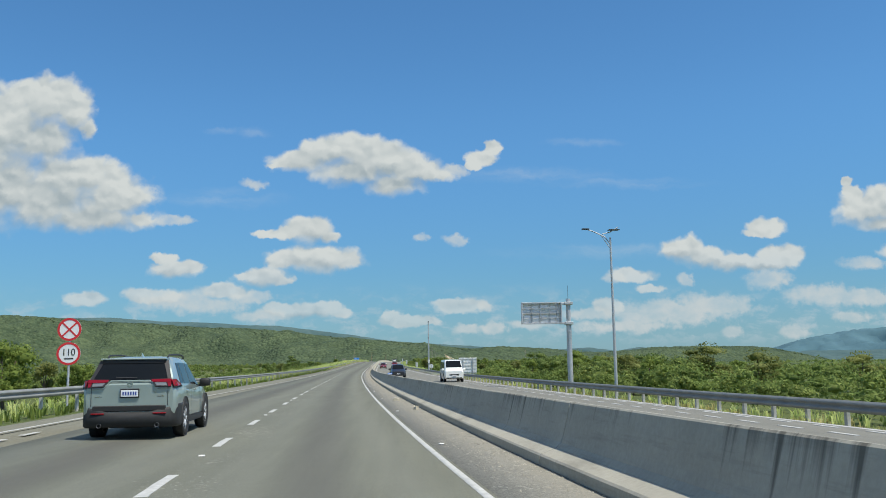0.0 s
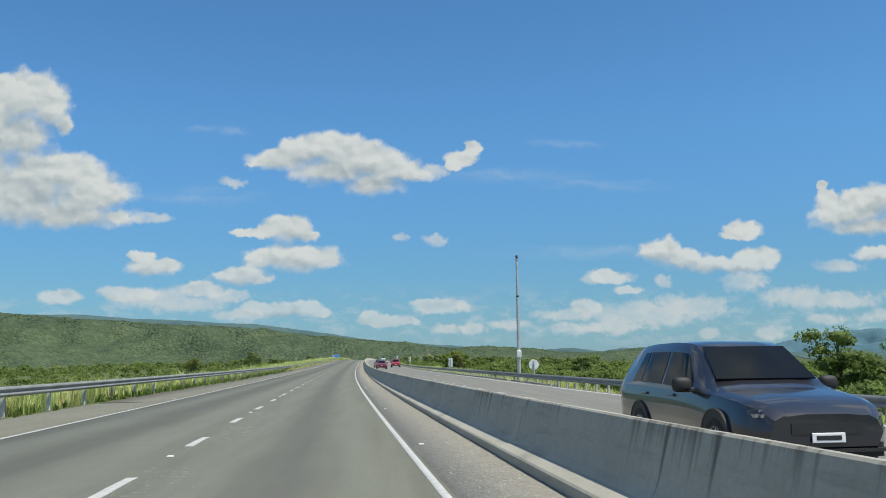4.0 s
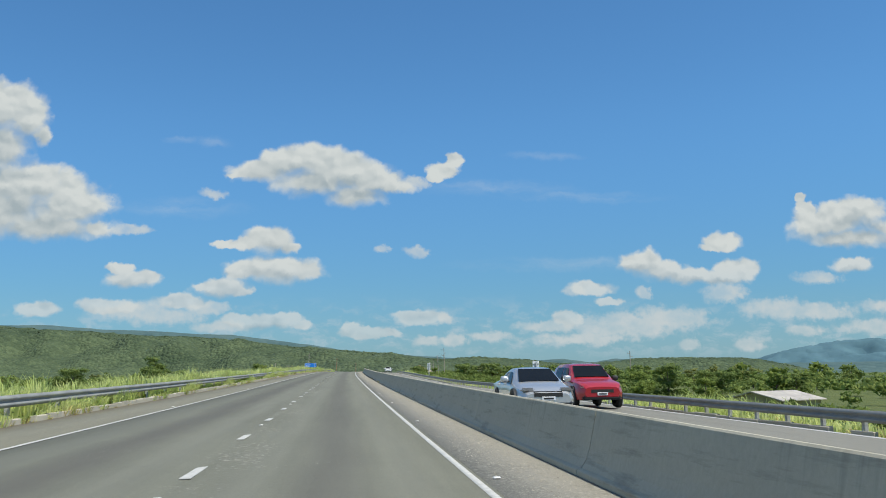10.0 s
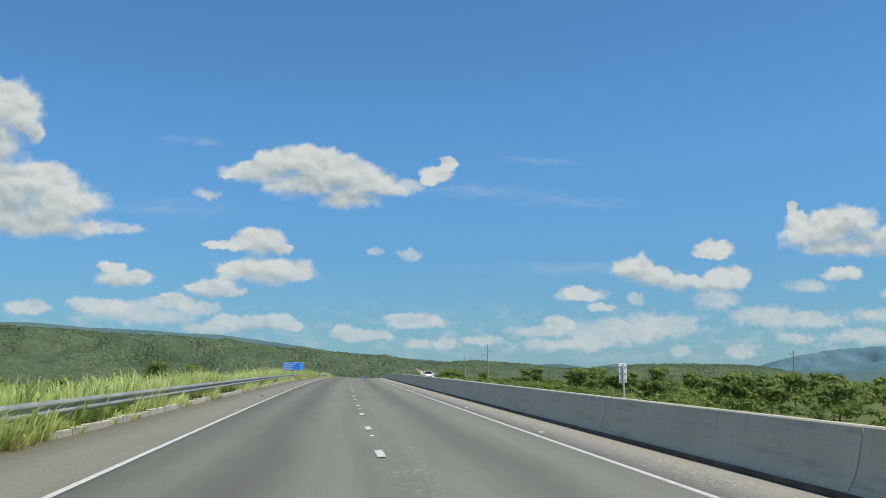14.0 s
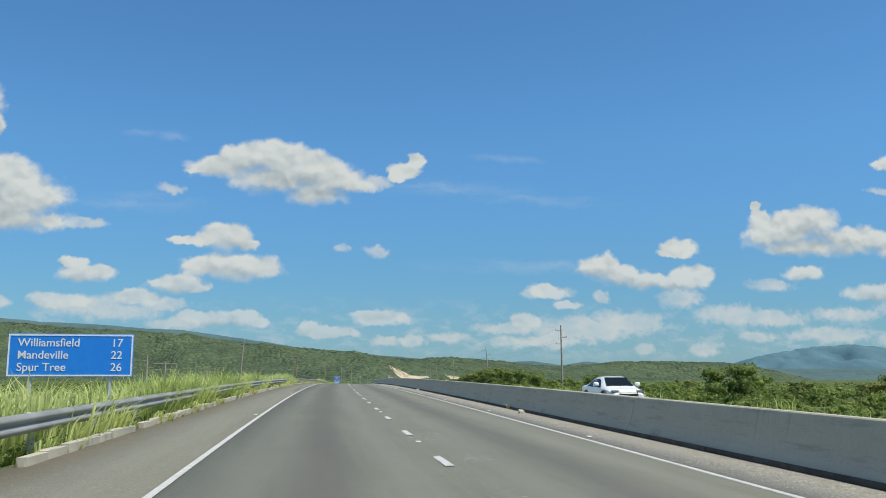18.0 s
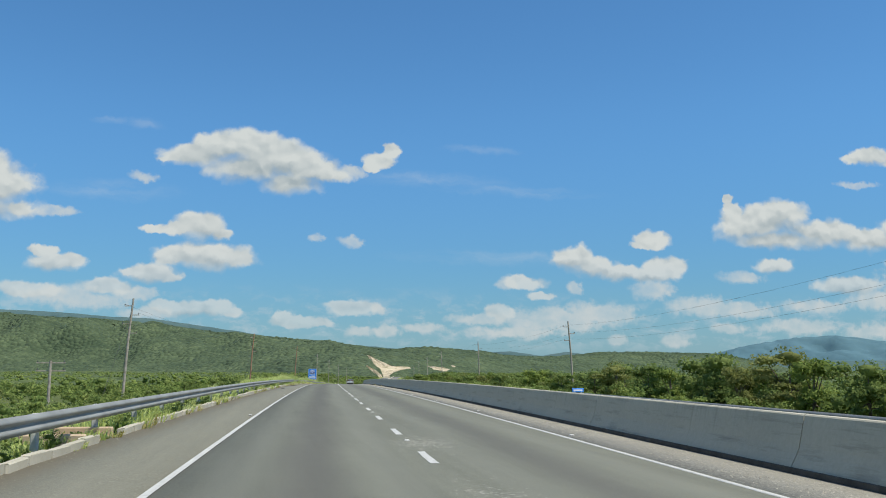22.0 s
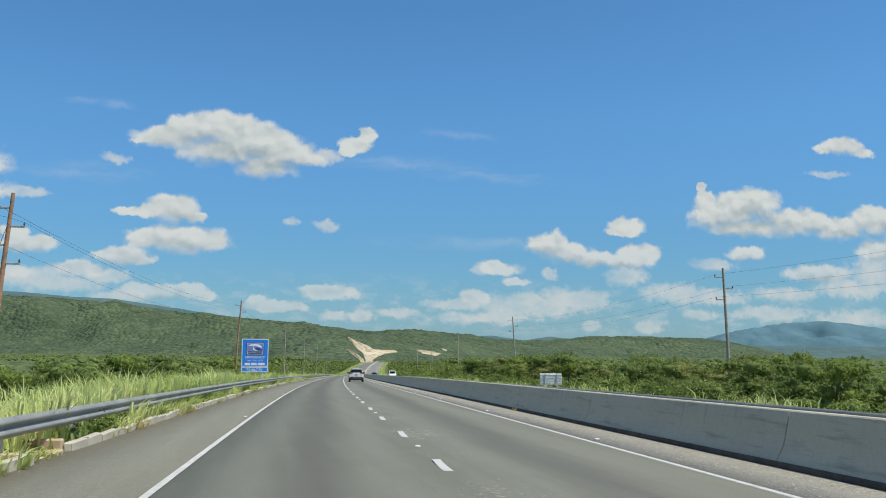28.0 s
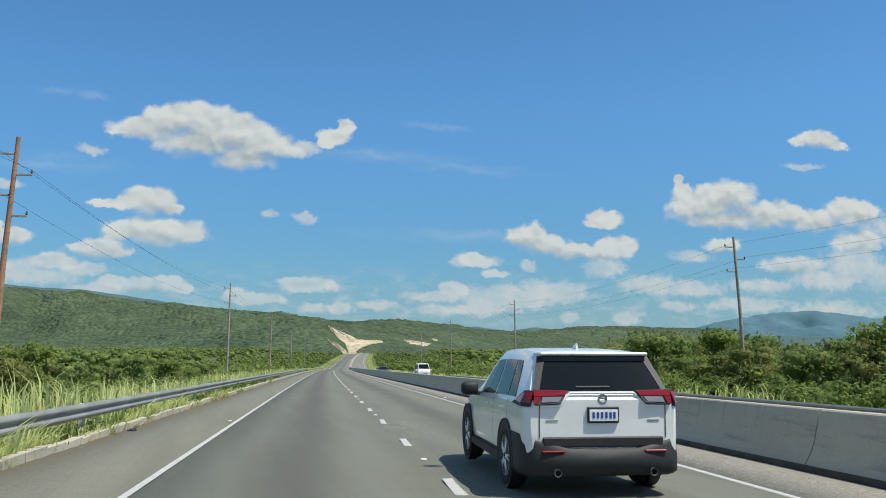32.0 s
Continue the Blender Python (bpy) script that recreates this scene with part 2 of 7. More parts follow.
sun_data = bpy.data.lights.new("sun", "SUN")
sun_data.energy, sun_data.angle, sun_data.color = 5.0, radians(0.53), (1.0, 0.95, 0.85)
sun = new("sun", sun_data)
sun.matrix_world = look((math.sin(SUN_AZ) * math.cos(SUN_EL) * 200, math.cos(SUN_AZ) * math.cos(SUN_EL) * 200, math.sin(SUN_EL) * 200), (0, 0, 0))
scene.view_settings.exposure = 0.03

# ---- the road's line ----
HEAD = (12.7631, -25.4561, -25.8554, 51.5052, 20.0258, -34.6496, -6.25811, 8.89487, 4.42148, 0.0238538)
RISE = (0.0602222, -0.0138684, -0.140644, 0.0158798, 0.135272, 0.00192149, -0.0814299, -0.015229, 0.0155158)
BANK = (-0.0334666, -0.0774377, 0.0498655, 0.159525, -0.0277811, -0.0976632, 0.0199546, 0.0205564, -0.0180066)
S0, S1 = -400, 4200
ARC = np.arange(S0, S1 + 1, 1.0)


def poly(c, q):
    return np.polyval(c, np.clip(q, 0, 780) / 390 - 1)


turn = poly(HEAD, ARC) + np.clip((ARC - 780) / 1000, 0, 1) * 4.6
rise = poly(RISE, ARC)
end_rise = float(poly(RISE, 780.0))
rise = np.where(ARC > 780, np.interp(ARC, [780, 1150, 1350, 1750, 1900], [end_rise, -0.0235, 0.006, 0.010, 0.0]), rise)
TURN = np.radians(turn)


def accumulate(v):
    out = np.concatenate([[0], np.cumsum((v[1:] + v[:-1]) / 2)])
    return out - np.interp(0, ARC, out)


CX, CY, CZ = accumulate(np.sin(TURN)), accumulate(np.cos(TURN)), accumulate(rise)


def fall(l):
    """Cross fall of the paved formation at l metres from our lane line."""
    l = np.asarray(l, float)
    return np.where(l > 5.9, -0.04 - 0.022 * (np.minimum(l, 16) - 6.0), 0.0)


def lift(s, l):
    """How far the opposite carriageway stands above the line of ours."""
    up = np.interp(s, [-60, 30, 100, 170, 210, 250, 300, 345, 400, 480, 560], [0.25, 0.28, 0.42, 0.55, 0.48, 0.30, 0.0, -0.32, -0.30, -0.1, 0.0])
    return up * np.interp(l, [5.75, 15.2, 17.0, 26.0], [0.0, 1.0, 1.0, 0.0])


def at(s, l, h=0.0):
    s, l = np.asarray(s, float), np.asarray(l, float)
    h = h + lift(s, l)
    a = np.interp(s, ARC, TURN)
    return np.stack(np.broadcast_arrays(np.interp(s, ARC, CX) + l * np.cos(a), np.interp(s, ARC, CY) - l * np.sin(a), np.interp(s, ARC, CZ) + h + poly(BANK, s) * np.clip(l, -9, 17)), -1)


def place(s, l, h=0.0, spin=0.0):
    """A pose on the road's line, facing along it."""
    p = at(s, l, h)
    return pose(p[0], p[1], p[2], 0, 0, -math.degrees(float(np.interp(s, ARC, TURN))) + spin)


# ---- mesh helpers ----
def mesh_np(name, verts, faces, mat=None, smooth=False):
    """A mesh from arrays; faces: (n, 3) or (n, 4)."""
    verts, faces = np.asarray(verts, np.float32), np.asarray(faces, np.int32)
    me = bpy.data.meshes.new(name)
    n, k = faces.shape
    me.vertices.add(len(verts))
    me.vertices.foreach_set("co", verts.ravel())
    me.loops.add(n * k)
    me.loops.foreach_set("vertex_index", faces.ravel())
    me.polygons.add(n)
    me.polygons.foreach_set("loop_start", np.arange(0, n * k, k, dtype=np.int32))
    me.polygons.foreach_set("loop_total", np.full(n, k, np.int32))
    if smooth:
        me.polygons.foreach_set("use_smooth", np.ones(n, bool))
    me.update(calc_edges=True)
    if mat:
        me.materials.append(mat)
    return me


def bm_mesh(name, bm, mat=None, smooth=False):
    me = bpy.data.meshes.new(name)
    bmesh.ops.recalc_face_normals(bm, faces=bm.faces)
    if smooth:
        for f in bm.faces:
            f.smooth = True
    bm.to_mesh(me)
    bm.free()
    if mat:
        me.materials.append(mat)
    return me


def part(name, bm, mat, parent, label="", m=None, smooth=False):
    """Links a bmesh or a mesh as one object under a thing or a part."""
    me = bm_mesh(name, bm, mat, smooth) if isinstance(bm, bmesh.types.BMesh) else bm
    ob = new(name, me)
    ob.parent = parent
    if m is not None:
        ob.matrix_basis = m
    if label:
        tagged(ob, label)
    return ob


def thing(name, label, category, group="", kind="", m=None):
    ob = new(name)
    ob.empty_display_size = 0.2
    tagged(ob, label, category, group, kind)
    if m is not None:
        ob.matrix_basis = m
    return ob


def box(bm, lo, hi, bevel=0.0):
    r = bmesh.ops.create_cube(bm, size=1)["verts"]
    lo, hi = Vector(lo), Vector(hi)
    for v in r:
        v.co = Vector([(a + b) / 2 + c * (b - a) for a, b, c in zip(lo, hi, v.co)])
    if bevel:
        bmesh.ops.bevel(bm, geom=list({e for v in r for e in v.link_edges}), offset=bevel, segments=2 if bevel > 0.025 else 1, affect="EDGES")
    return bm


def tube(bm, pts, radii, n=10, caps=True):
    """A round bar through points."""
    pts = [Vector(p) for p in pts]
    rings = []
    for i, p in enumerate(pts):
        d = (pts[min(i + 1, len(pts) - 1)] - pts[max(i - 1, 0)]).normalized()
        a = d.orthogonal().normalized() if i == 0 else (a - d * a.dot(d)).normalized()
        b = d.cross(a)
        r = radii[i] if isinstance(radii, (list, tuple)) else radii
        rings.append([bm.verts.new(p + (a * math.cos(t) + b * math.sin(t)) * r) for t in [2 * math.pi * k / n for k in range(n)]])
    for q, w in zip(rings, rings[1:]):
        for k in range(n):
            bm.faces.new((q[k], q[(k + 1) % n], w[(k + 1) % n], w[k]))
    if caps:
        bm.faces.new(rings[0][::-1])
        bm.faces.new(rings[-1])
    return bm


def sweep(profile, s_list, closed=False, origin=None):
    """Vertices and quads of a profile of (l, h) drawn along the road."""
    s_list = np.asarray(s_list, float)
    pr = np.asarray(profile, float)
    v = at(s_list[:, None], pr[None, :, 0], pr[None, :, 1])
    n, k = len(s_list), len(pr)
    if origin is not None:
        v = v - np.asarray(origin)
    idx = np.arange(n * k).reshape(n, k)
    if closed:
        idx = np.concatenate([idx, idx[:, :1]], 1)
    f = np.stack([idx[:-1, :-1], idx[:-1, 1:], idx[1:, 1:], idx[1:, :-1]], -1).reshape(-1, 4)
    return v.reshape(-1, 3), f


def capped(profile, s_list):
    """A closed profile along the road, with both ends shut, as a bmesh."""
    v, f = sweep(profile, s_list, True)
    bm = bmesh.new()
    vs = [bm.verts.new(p) for p in v]
    for q in f:
        bm.faces.new([vs[i] for i in q])
    k = len(profile)
    bm.faces.new(vs[:k])
    bm.faces.new(vs[-k:][::-1])
    return bm


# ---- materials ----
def material(name, rough=0.8, metal=0.0, spec=0.5):
    m = bpy.data.materials.new(name)
    m.use_nodes = True
    b = m.node_tree.nodes["Principled BSDF"]
    b.inputs["Roughness"].default_value, b.inputs["Metallic"].default_value = rough, metal
    b.inputs["Specular IOR Level"].default_value = spec
    return m, m.node_tree.nodes, m.node_tree.links, b


def noise_tex(n, l, scale, detail=4.0, rough=0.6, stretch=None, coord="Object"):
    tc = n.new("ShaderNodeTexCoord")
    t = n.new("ShaderNodeTexNoise")
    t.inputs["Scale"].default_value, t.inputs["Detail"].default_value, t.inputs["Roughness"].default_value = scale, detail, rough
    if stretch:
        mp = n.new("ShaderNodeMapping")
        mp.inputs["Scale"].default_value = stretch
        l.new(tc.outputs[coord], mp.inputs[0])
        l.new(mp.outputs[0], t.inputs[0])
    else:
        l.new(tc.outputs[coord], t.inputs[0])
    return t.outputs[0]


def ramp(n, l, fac, stops):
    r = n.new("ShaderNodeValToRGB")
    e = r.color_ramp.elements
    e[0].position, e[0].color = stops[0][0], (*stops[0][1], 1)
    e[1].position, e[1].color = stops[-1][0], (*stops[-1][1], 1)
    for p, c in stops[1:-1]:
        q = e.new(p)
        q.color = (*c, 1)
    l.new(fac, r.inputs[0])
    return r.outputs[0]


def mixed(n, l, fac, a, b, mode="MIX"):
    m = n.new("ShaderNodeMix")
    m.data_type, m.blend_type = "RGBA", mode
    for i, v in ((0, fac), (6, a), (7, b)):
        if isinstance(v, bpy.types.NodeSocket):
            l.new(v, m.inputs[i])
        else:
            m.inputs[i].default_value = v if i == 0 else (*v, 1)
    return m.outputs[2]


def bumped(n, l, b, height, strength, dist=0.02):
    q = n.new("ShaderNodeBump")
    q.inputs["Strength"].default_value, q.inputs["Distance"].default_value = strength, dist
    l.new(height, q.inputs["Height"])
    l.new(q.outputs[0], b.inputs["Normal"])


def plain(name, color, rough=0.6, metal=0.0, vary=0.12, scale=6.0, spec=0.5, bump=0.0, coat=0.0):
    m, n, l, b = material(name, rough, metal, spec)
    d = [max(0, c * (1 - vary)) for c in color]
    u = [min(1, c * (1 + vary)) for c in color]
    t = noise_tex(n, l, scale)
    l.new(ramp(n, l, t, [(0.3, d), (0.7, u)]), b.inputs["Base Color"])
    if bump:
        bumped(n, l, b, noise_tex(n, l, scale * 8), bump)
    if coat:
        b.inputs["Coat Weight"].default_value = coat
        b.inputs["Coat Roughness"].default_value = 0.05
    return m


def asphalt(name, dark, light, scale=1.0, grit=0.4, worn=(), pebble=0.0):
    m, n, l, b = material(name, 0.85, 0, 0.35)
    big = noise_tex(n, l, 0.10 * scale, 5, 0.6)
    mid = noise_tex(n, l, 1.3, 5, 0.65)
    fine = noise_tex(n, l, 45, 3, 0.7)
    c1 = ramp(n, l, big, [(0.3, dark), (0.7, light)])
    c2 = mixed(n, l, 0.35, c1, ramp(n, l, mid, [(0.3, [q * 0.75 for q in dark]), (0.72, [min(1, q * 1.15) for q in light])]))
    drag = noise_tex(n, l, 1.0, 4, 0.65, (2.4, 0.10, 1.0))
    c2 = mixed(n, l, 0.42, c2, ramp(n, l, drag, [(0.34, [q * 0.72 for q in dark]), (0.66, [min(1, q * 1.22) for q in light])]))
    c3 = mixed(n, l, grit, c2, ramp(n, l, fine, [(0.3, [q * 0.55 for q in dark]), (0.7, [min(1, q * 1.35) for q in light])]))
    if worn:
        # oil darkens the lane's middle, tyres polish its tracks
        at_ = n.new("ShaderNodeAttribute")
        at_.attribute_name = "across"
        wob = n.new("ShaderNodeMath")
        wob.operation = "MULTIPLY_ADD"
        l.new(noise_tex(n, l, 0.25, 3, 0.6), wob.inputs[0])
        wob.inputs[1].default_value = 0.5
        l.new(at_.outputs["Fac"], wob.inputs[2])
        for where, wide, tone, amount in worn:
            df = n.new("ShaderNodeMath")
            df.operation = "SUBTRACT"
            l.new(wob.outputs[0], df.inputs[0])
            df.inputs[1].default_value = where + 0.25
            ab = n.new("ShaderNodeMath")
            ab.operation = "ABSOLUTE"
            l.new(df.outputs[0], ab.inputs[0])
            mr = n.new("ShaderNodeMapRange")
            mr.interpolation_type = "SMOOTHSTEP"
            mr.inputs[1].default_value, mr.inputs[2].default_value, mr.inputs[3].default_value, mr.inputs[4].default_value = wide, 0.05, 0.0, amount
            l.new(ab.outputs[0], mr.inputs[0])
            c3 = mixed(n, l, mr.outputs[0], c3, tone)
        # crumbled patches of pale stone beside the lane line
        df = n.new("ShaderNodeMath")
        df.operation = "SUBTRACT"
        l.new(at_.outputs["Fac"], df.inputs[0])
        df.inputs[1].default_value = 0.3
        ab = n.new("ShaderNodeMath")
        ab.operation = "ABSOLUTE"
        l.new(df.outputs[0], ab.inputs[0])
        near = n.new("ShaderNodeMapRange")
        near.inputs[1].default_value, near.inputs[2].default_value, near.inputs[3].default_value, near.inputs[4].default_value = 0.25, 0.8, 0.11, 0.0
        l.new(ab.outputs[0], near.inputs[0])
        sm = n.new("ShaderNodeMath")
        sm.operation = "ADD"
        l.new(noise_tex(n, l, 9.0, 4, 0.75), sm.inputs[0])
        l.new(near.outputs[0], sm.inputs[1])
        big_ = n.new("ShaderNodeMath")
        big_.operation = "MULTIPLY_ADD"
        l.new(noise_tex(n, l, 0.35, 2, 0.5), big_.inputs[0])
        big_.inputs[1].default_value = 0.35
        l.new(sm.outputs[0], big_.inputs[2])
        hit_ = n.new("ShaderNodeMapRange")
        hit_.inputs[1].default_value, hit_.inputs[2].default_value, hit_.inputs[4].default_value = 0.88, 0.93, 0.7
        l.new(big_.outputs[0], hit_.inputs[0])
        c3 = mixed(n, l, hit_.outputs[0], c3, (0.30, 0.29, 0.25))
    if pebble:
        # loose chippings, in drifts
        tc = n.new("ShaderNodeTexCoord")
        v = n.new("ShaderNodeTexVoronoi")
        v.inputs["Scale"].default_value = 30.0
        l.new(tc.outputs["Object"], v.inputs["Vector"])
        sp = n.new("ShaderNodeSeparateColor")
        l.new(v.outputs["Color"], sp.inputs[0])
        dr = n.new("ShaderNodeMapRange")
        dr.inputs[1].default_value, dr.inputs[2].default_value, dr.inputs[4].default_value = 0.40, 0.62, pebble
        l.new(noise_tex(n, l, 0.9, 5, 0.7), dr.inputs[0])
        c3 = mixed(n, l, dr.outputs[0], c3, ramp(n, l, sp.outputs[0], [(0.0, [q * 0.6 for q in dark]), (0.5, dark), (0.8, light), (1.0, [min(1, q * 1.9) for q in light])]))
    l.new(c3, b.inputs["Base Color"])
    bumped(n, l, b, fine, 0.35, 0.01)
    return m


MAT_LANE = asphalt("lane asphalt", (0.120, 0.124, 0.096), (0.158, 0.162, 0.126), worn=((-1.85, 0.85, (0.075, 0.072, 0.064), 0.62), (1.8, 0.8, (0.082, 0.079, 0.07), 0.5), (-0.75, 0.5, (0.170, 0.174, 0.144), 0.35), (-2.9, 0.5, (0.170, 0.174, 0.144), 0.35), (0.8, 0.5, (0.170, 0.174, 0.144), 0.3), (2.85, 0.5, (0.170, 0.174, 0.144), 0.3)))
MAT_SHOULDER = asphalt("shoulder asphalt", (0.140, 0.138, 0.106), (0.185, 0.182, 0.140), grit=0.55, worn=((-5.95, 0.75, (0.17, 0.145, 0.098), 0.7),), pebble=0.28)
MAT_INNER = asphalt("gritty inner shoulder", (0.185, 0.178, 0.148), (0.255, 0.245, 0.205), grit=0.8, worn=((4.75, 0.6, (0.26, 0.245, 0.205), 0.3),), pebble=0.6)
MAT_FAR_LANE = asphalt("opposite asphalt", (0.158, 0.156, 0.132), (0.205, 0.20, 0.17))
MAT_PAINT = plain("road paint", (0.45, 0.45, 0.425), 0.7, vary=0.2, scale=9, bump=0.1)


def concrete(name, a, b_, streaks=0.55, worn=0.0):
    m, n, l, b = material(name, 0.88, 0, 0.3)
    big = noise_tex(n, l, 0.35, 5, 0.65)
    fine = noise_tex(n, l, 14, 4, 0.7)
    run = noise_tex(n, l, 1.0, 4, 0.7, (0.0, 3.4, 0.10))
    gather = n.new("ShaderNodeMath")
    gather.operation = "MULTIPLY_ADD"
    l.new(noise_tex(n, l, 1.0, 2, 0.5, (0.0, 0.28, 0.0)), gather.inputs[0])
    gather.inputs[1].default_value, gather.inputs[2].default_value = 0.66, -0.33
    joined_ = n.new("ShaderNodeMath")
    joined_.operation = "ADD"
    l.new(run, joined_.inputs[0])
    l.new(gather.outputs[0], joined_.inputs[1])
    run = joined_.outputs[0]
    c = ramp(n, l, big, [(0.3, a), (0.7, b_)])
    c = mixed(n, l, 0.25, c, ramp(n, l, fine, [(0.3, [q * 0.7 for q in a]), (0.7, b_)]))
    if worn:
        # soot runs down from the top edge, each to its own length
        tc = n.new("ShaderNodeTexCoord")
        sx = n.new("ShaderNodeSeparateXYZ")
        l.new(tc.outputs["Object"], sx.inputs[0])
        dep = n.new("ShaderNodeMapRange")
        dep.inputs[1].default_value, dep.inputs[2].default_value, dep.inputs[3].default_value, dep.inputs[4].default_value = 0.15, 0.9, -0.10, 0.10
        l.new(sx.outputs[2], dep.inputs[0])
        sm = n.new("ShaderNodeMath")
        sm.operation = "ADD"
        l.new(run, sm.inputs[0])
        l.new(dep.outputs[0], sm.inputs[1])
        run = sm.outputs[0]
        scuff = noise_tex(n, l, 1.0, 5, 0.7, (0.5, 0.5, 6.0))
        sc = n.new("ShaderNodeMapRange")
        sc.inputs[1].default_value, sc.inputs[2].default_value, sc.inputs[4].default_value = 0.54, 0.74, worn
        l.new(scuff, sc.inputs[0])
        c = mixed(n, l, sc.outputs[0], c, [q * 0.55 for q in a])
    st = n.new("ShaderNodeMapRange")
    st.inputs[1].default_value, st.inputs[2].default_value, st.inputs[4].default_value = 0.63, 0.76, streaks
    l.new(run, st.inputs[0])
    c = mixed(n, l, st.outputs[0], c, [q * 0.16 for q in a])
    l.new(c, b.inputs["Base Color"])
    bumped(n, l, b, fine, 0.3, 0.01)
    return m


MAT_BARRIER = concrete("barrier concrete", (0.30, 0.285, 0.235), (0.45, 0.43, 0.36), 0.72, 0.5)
MAT_BARRIER_NEW = concrete("newer barrier concrete", (0.39, 0.368, 0.292), (0.495, 0.467, 0.367), 0.18, 0.8)
MAT_MARK = plain("rubber on asphalt", (0.134, 0.130, 0.104), 0.85, vary=0.35, scale=5)
# near black, for the shade and grime on the barrier's upright foot
MAT_SHADED_FOOT = plain("shaded grimy foot", (0.055, 0.053, 0.048), 0.9, vary=0.5, scale=2.5, bump=0.6)
MAT_KERB = concrete("kerb concrete", (0.36, 0.335, 0.26), (0.50, 0.47, 0.38), 0.05)
MAT_GALV = plain("galvanised steel", (0.25, 0.255, 0.24), 0.55, 0.15, 0.22, 1.2)
MAT_POST = plain("weathered steel post", (0.50, 0.50, 0.46), 0.7, 0.1, 0.25, 5.0)


def ground_mat():
    m, n, l, b = material("ground", 0.95, 0, 0.2)
    big = noise_tex(n, l, 0.02, 6, 0.6)
    mid = noise_tex(n, l, 0.35, 5, 0.65)
    fine = noise_tex(n, l, 5.0, 4, 0.7)
    c = ramp(n, l, big, [(0.35, (0.05, 0.075, 0.022)), (0.65, (0.10, 0.125, 0.04))])
    c = mixed(n, l, 0.5, c, ramp(n, l, mid, [(0.35, (0.04, 0.07, 0.018)), (0.6, (0.12, 0.15, 0.045)), (0.75, (0.22, 0.18, 0.10))]))
    c = mixed(n, l, 0.35, c, ramp(n, l, fine, [(0.3, (0.03, 0.05, 0.015)), (0.7, (0.18, 0.19, 0.07))]))
    l.new(c, b.inputs["Base Color"])
    bumped(n, l, b, fine, 0.8, 0.1)
    return m


MAT_GROUND = ground_mat()


def forest_mat(name, dark, mid_c, light, crown):
    """Woods seen from far off: crowns a few metres across, with gaps between."""
    m, n, l, b = material(name, 0.95, 0, 0.15)
    tc = n.new("ShaderNodeTexCoord")
    v = n.new("ShaderNodeTexVoronoi")
    v.inputs["Scale"].default_value = 1.0 / crown
    v.inputs["Randomness"].default_value = 1.0
    l.new(tc.outputs["Object"], v.inputs["Vector"])
    big = noise_tex(n, l, 0.004, 5, 0.62)
    mid = noise_tex(n, l, 0.03, 5, 0.65)
    c = ramp(n, l, mid, [(0.3, dark), (0.52, mid_c), (0.75, light)])
    sep_ = n.new("ShaderNodeSeparateColor")
    l.new(v.outputs["Color"], sep_.inputs[0])
    c = mixed(n, l, 0.5, c, ramp(n, l, sep_.outputs[0], [(0.0, dark), (0.6, mid_c), (1.0, light)]))
    c = mixed(n, l, 0.3, c, ramp(n, l, big, [(0.35, dark), (0.65, light)]))
    l.new(c, b.inputs["Base Color"])
    bumped(n, l, b, v.outputs["Distance"], 0.8, -crown * (0.9 if crown < 20 else 0.12))
    return m


MAT_FOREST = forest_mat("hill forest", (0.026, 0.044, 0.026), (0.066, 0.098, 0.050), (0.125, 0.162, 0.082), 11)
MAT_CANOPY = forest_mat("plain woods", (0.045, 0.070, 0.030), (0.085, 0.120, 0.048), (0.15, 0.185, 0.075), 6)
# aerial haze is put into these two base colours: bluer, with little contrast
MAT_HAZE_BLUE = forest_mat("haze-tinted mountain", (0.068, 0.138, 0.165), (0.080, 0.156, 0.188), (0.094, 0.176, 0.212), 60)
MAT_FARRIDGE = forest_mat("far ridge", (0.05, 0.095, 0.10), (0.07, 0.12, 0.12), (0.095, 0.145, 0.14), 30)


def rock_mat():
    m, n, l, b = material("cut rock", 0.95, 0, 0.2)
    t = noise_tex(n, l, 0.05, 6, 0.7)
    w = noise_tex(n, l, 0.16, 5, 0.7, (1, 1, 5))
    c = ramp(n, l, t, [(0.3, (0.46, 0.37, 0.25)), (0.55, (0.58, 0.49, 0.35)), (0.75, (0.68, 0.60, 0.46))])
    c = mixed(n, l, 0.5, c, ramp(n, l, w, [(0.3, (0.34, 0.26, 0.16)), (0.7, (0.70, 0.62, 0.48))]))
    # scrub on the ledges
    ledge = noise_tex(n, l, 0.3, 4, 0.7, (0.25, 0.25, 2.4))
    lm = n.new("ShaderNodeMapRange")
    lm.inputs[1].default_value, lm.inputs[2].default_value, lm.inputs[4].default_value = 0.55, 0.63, 0.7
    l.new(ledge, lm.inputs[0])
    c = mixed(n, l, lm.outputs[0], c, (0.20, 0.19, 0.10))
    l.new(c, b.inputs["Base Color"])
    bumped(n, l, b, t, 0.8, 2.0)
    return m


MAT_ROCK = rock_mat()


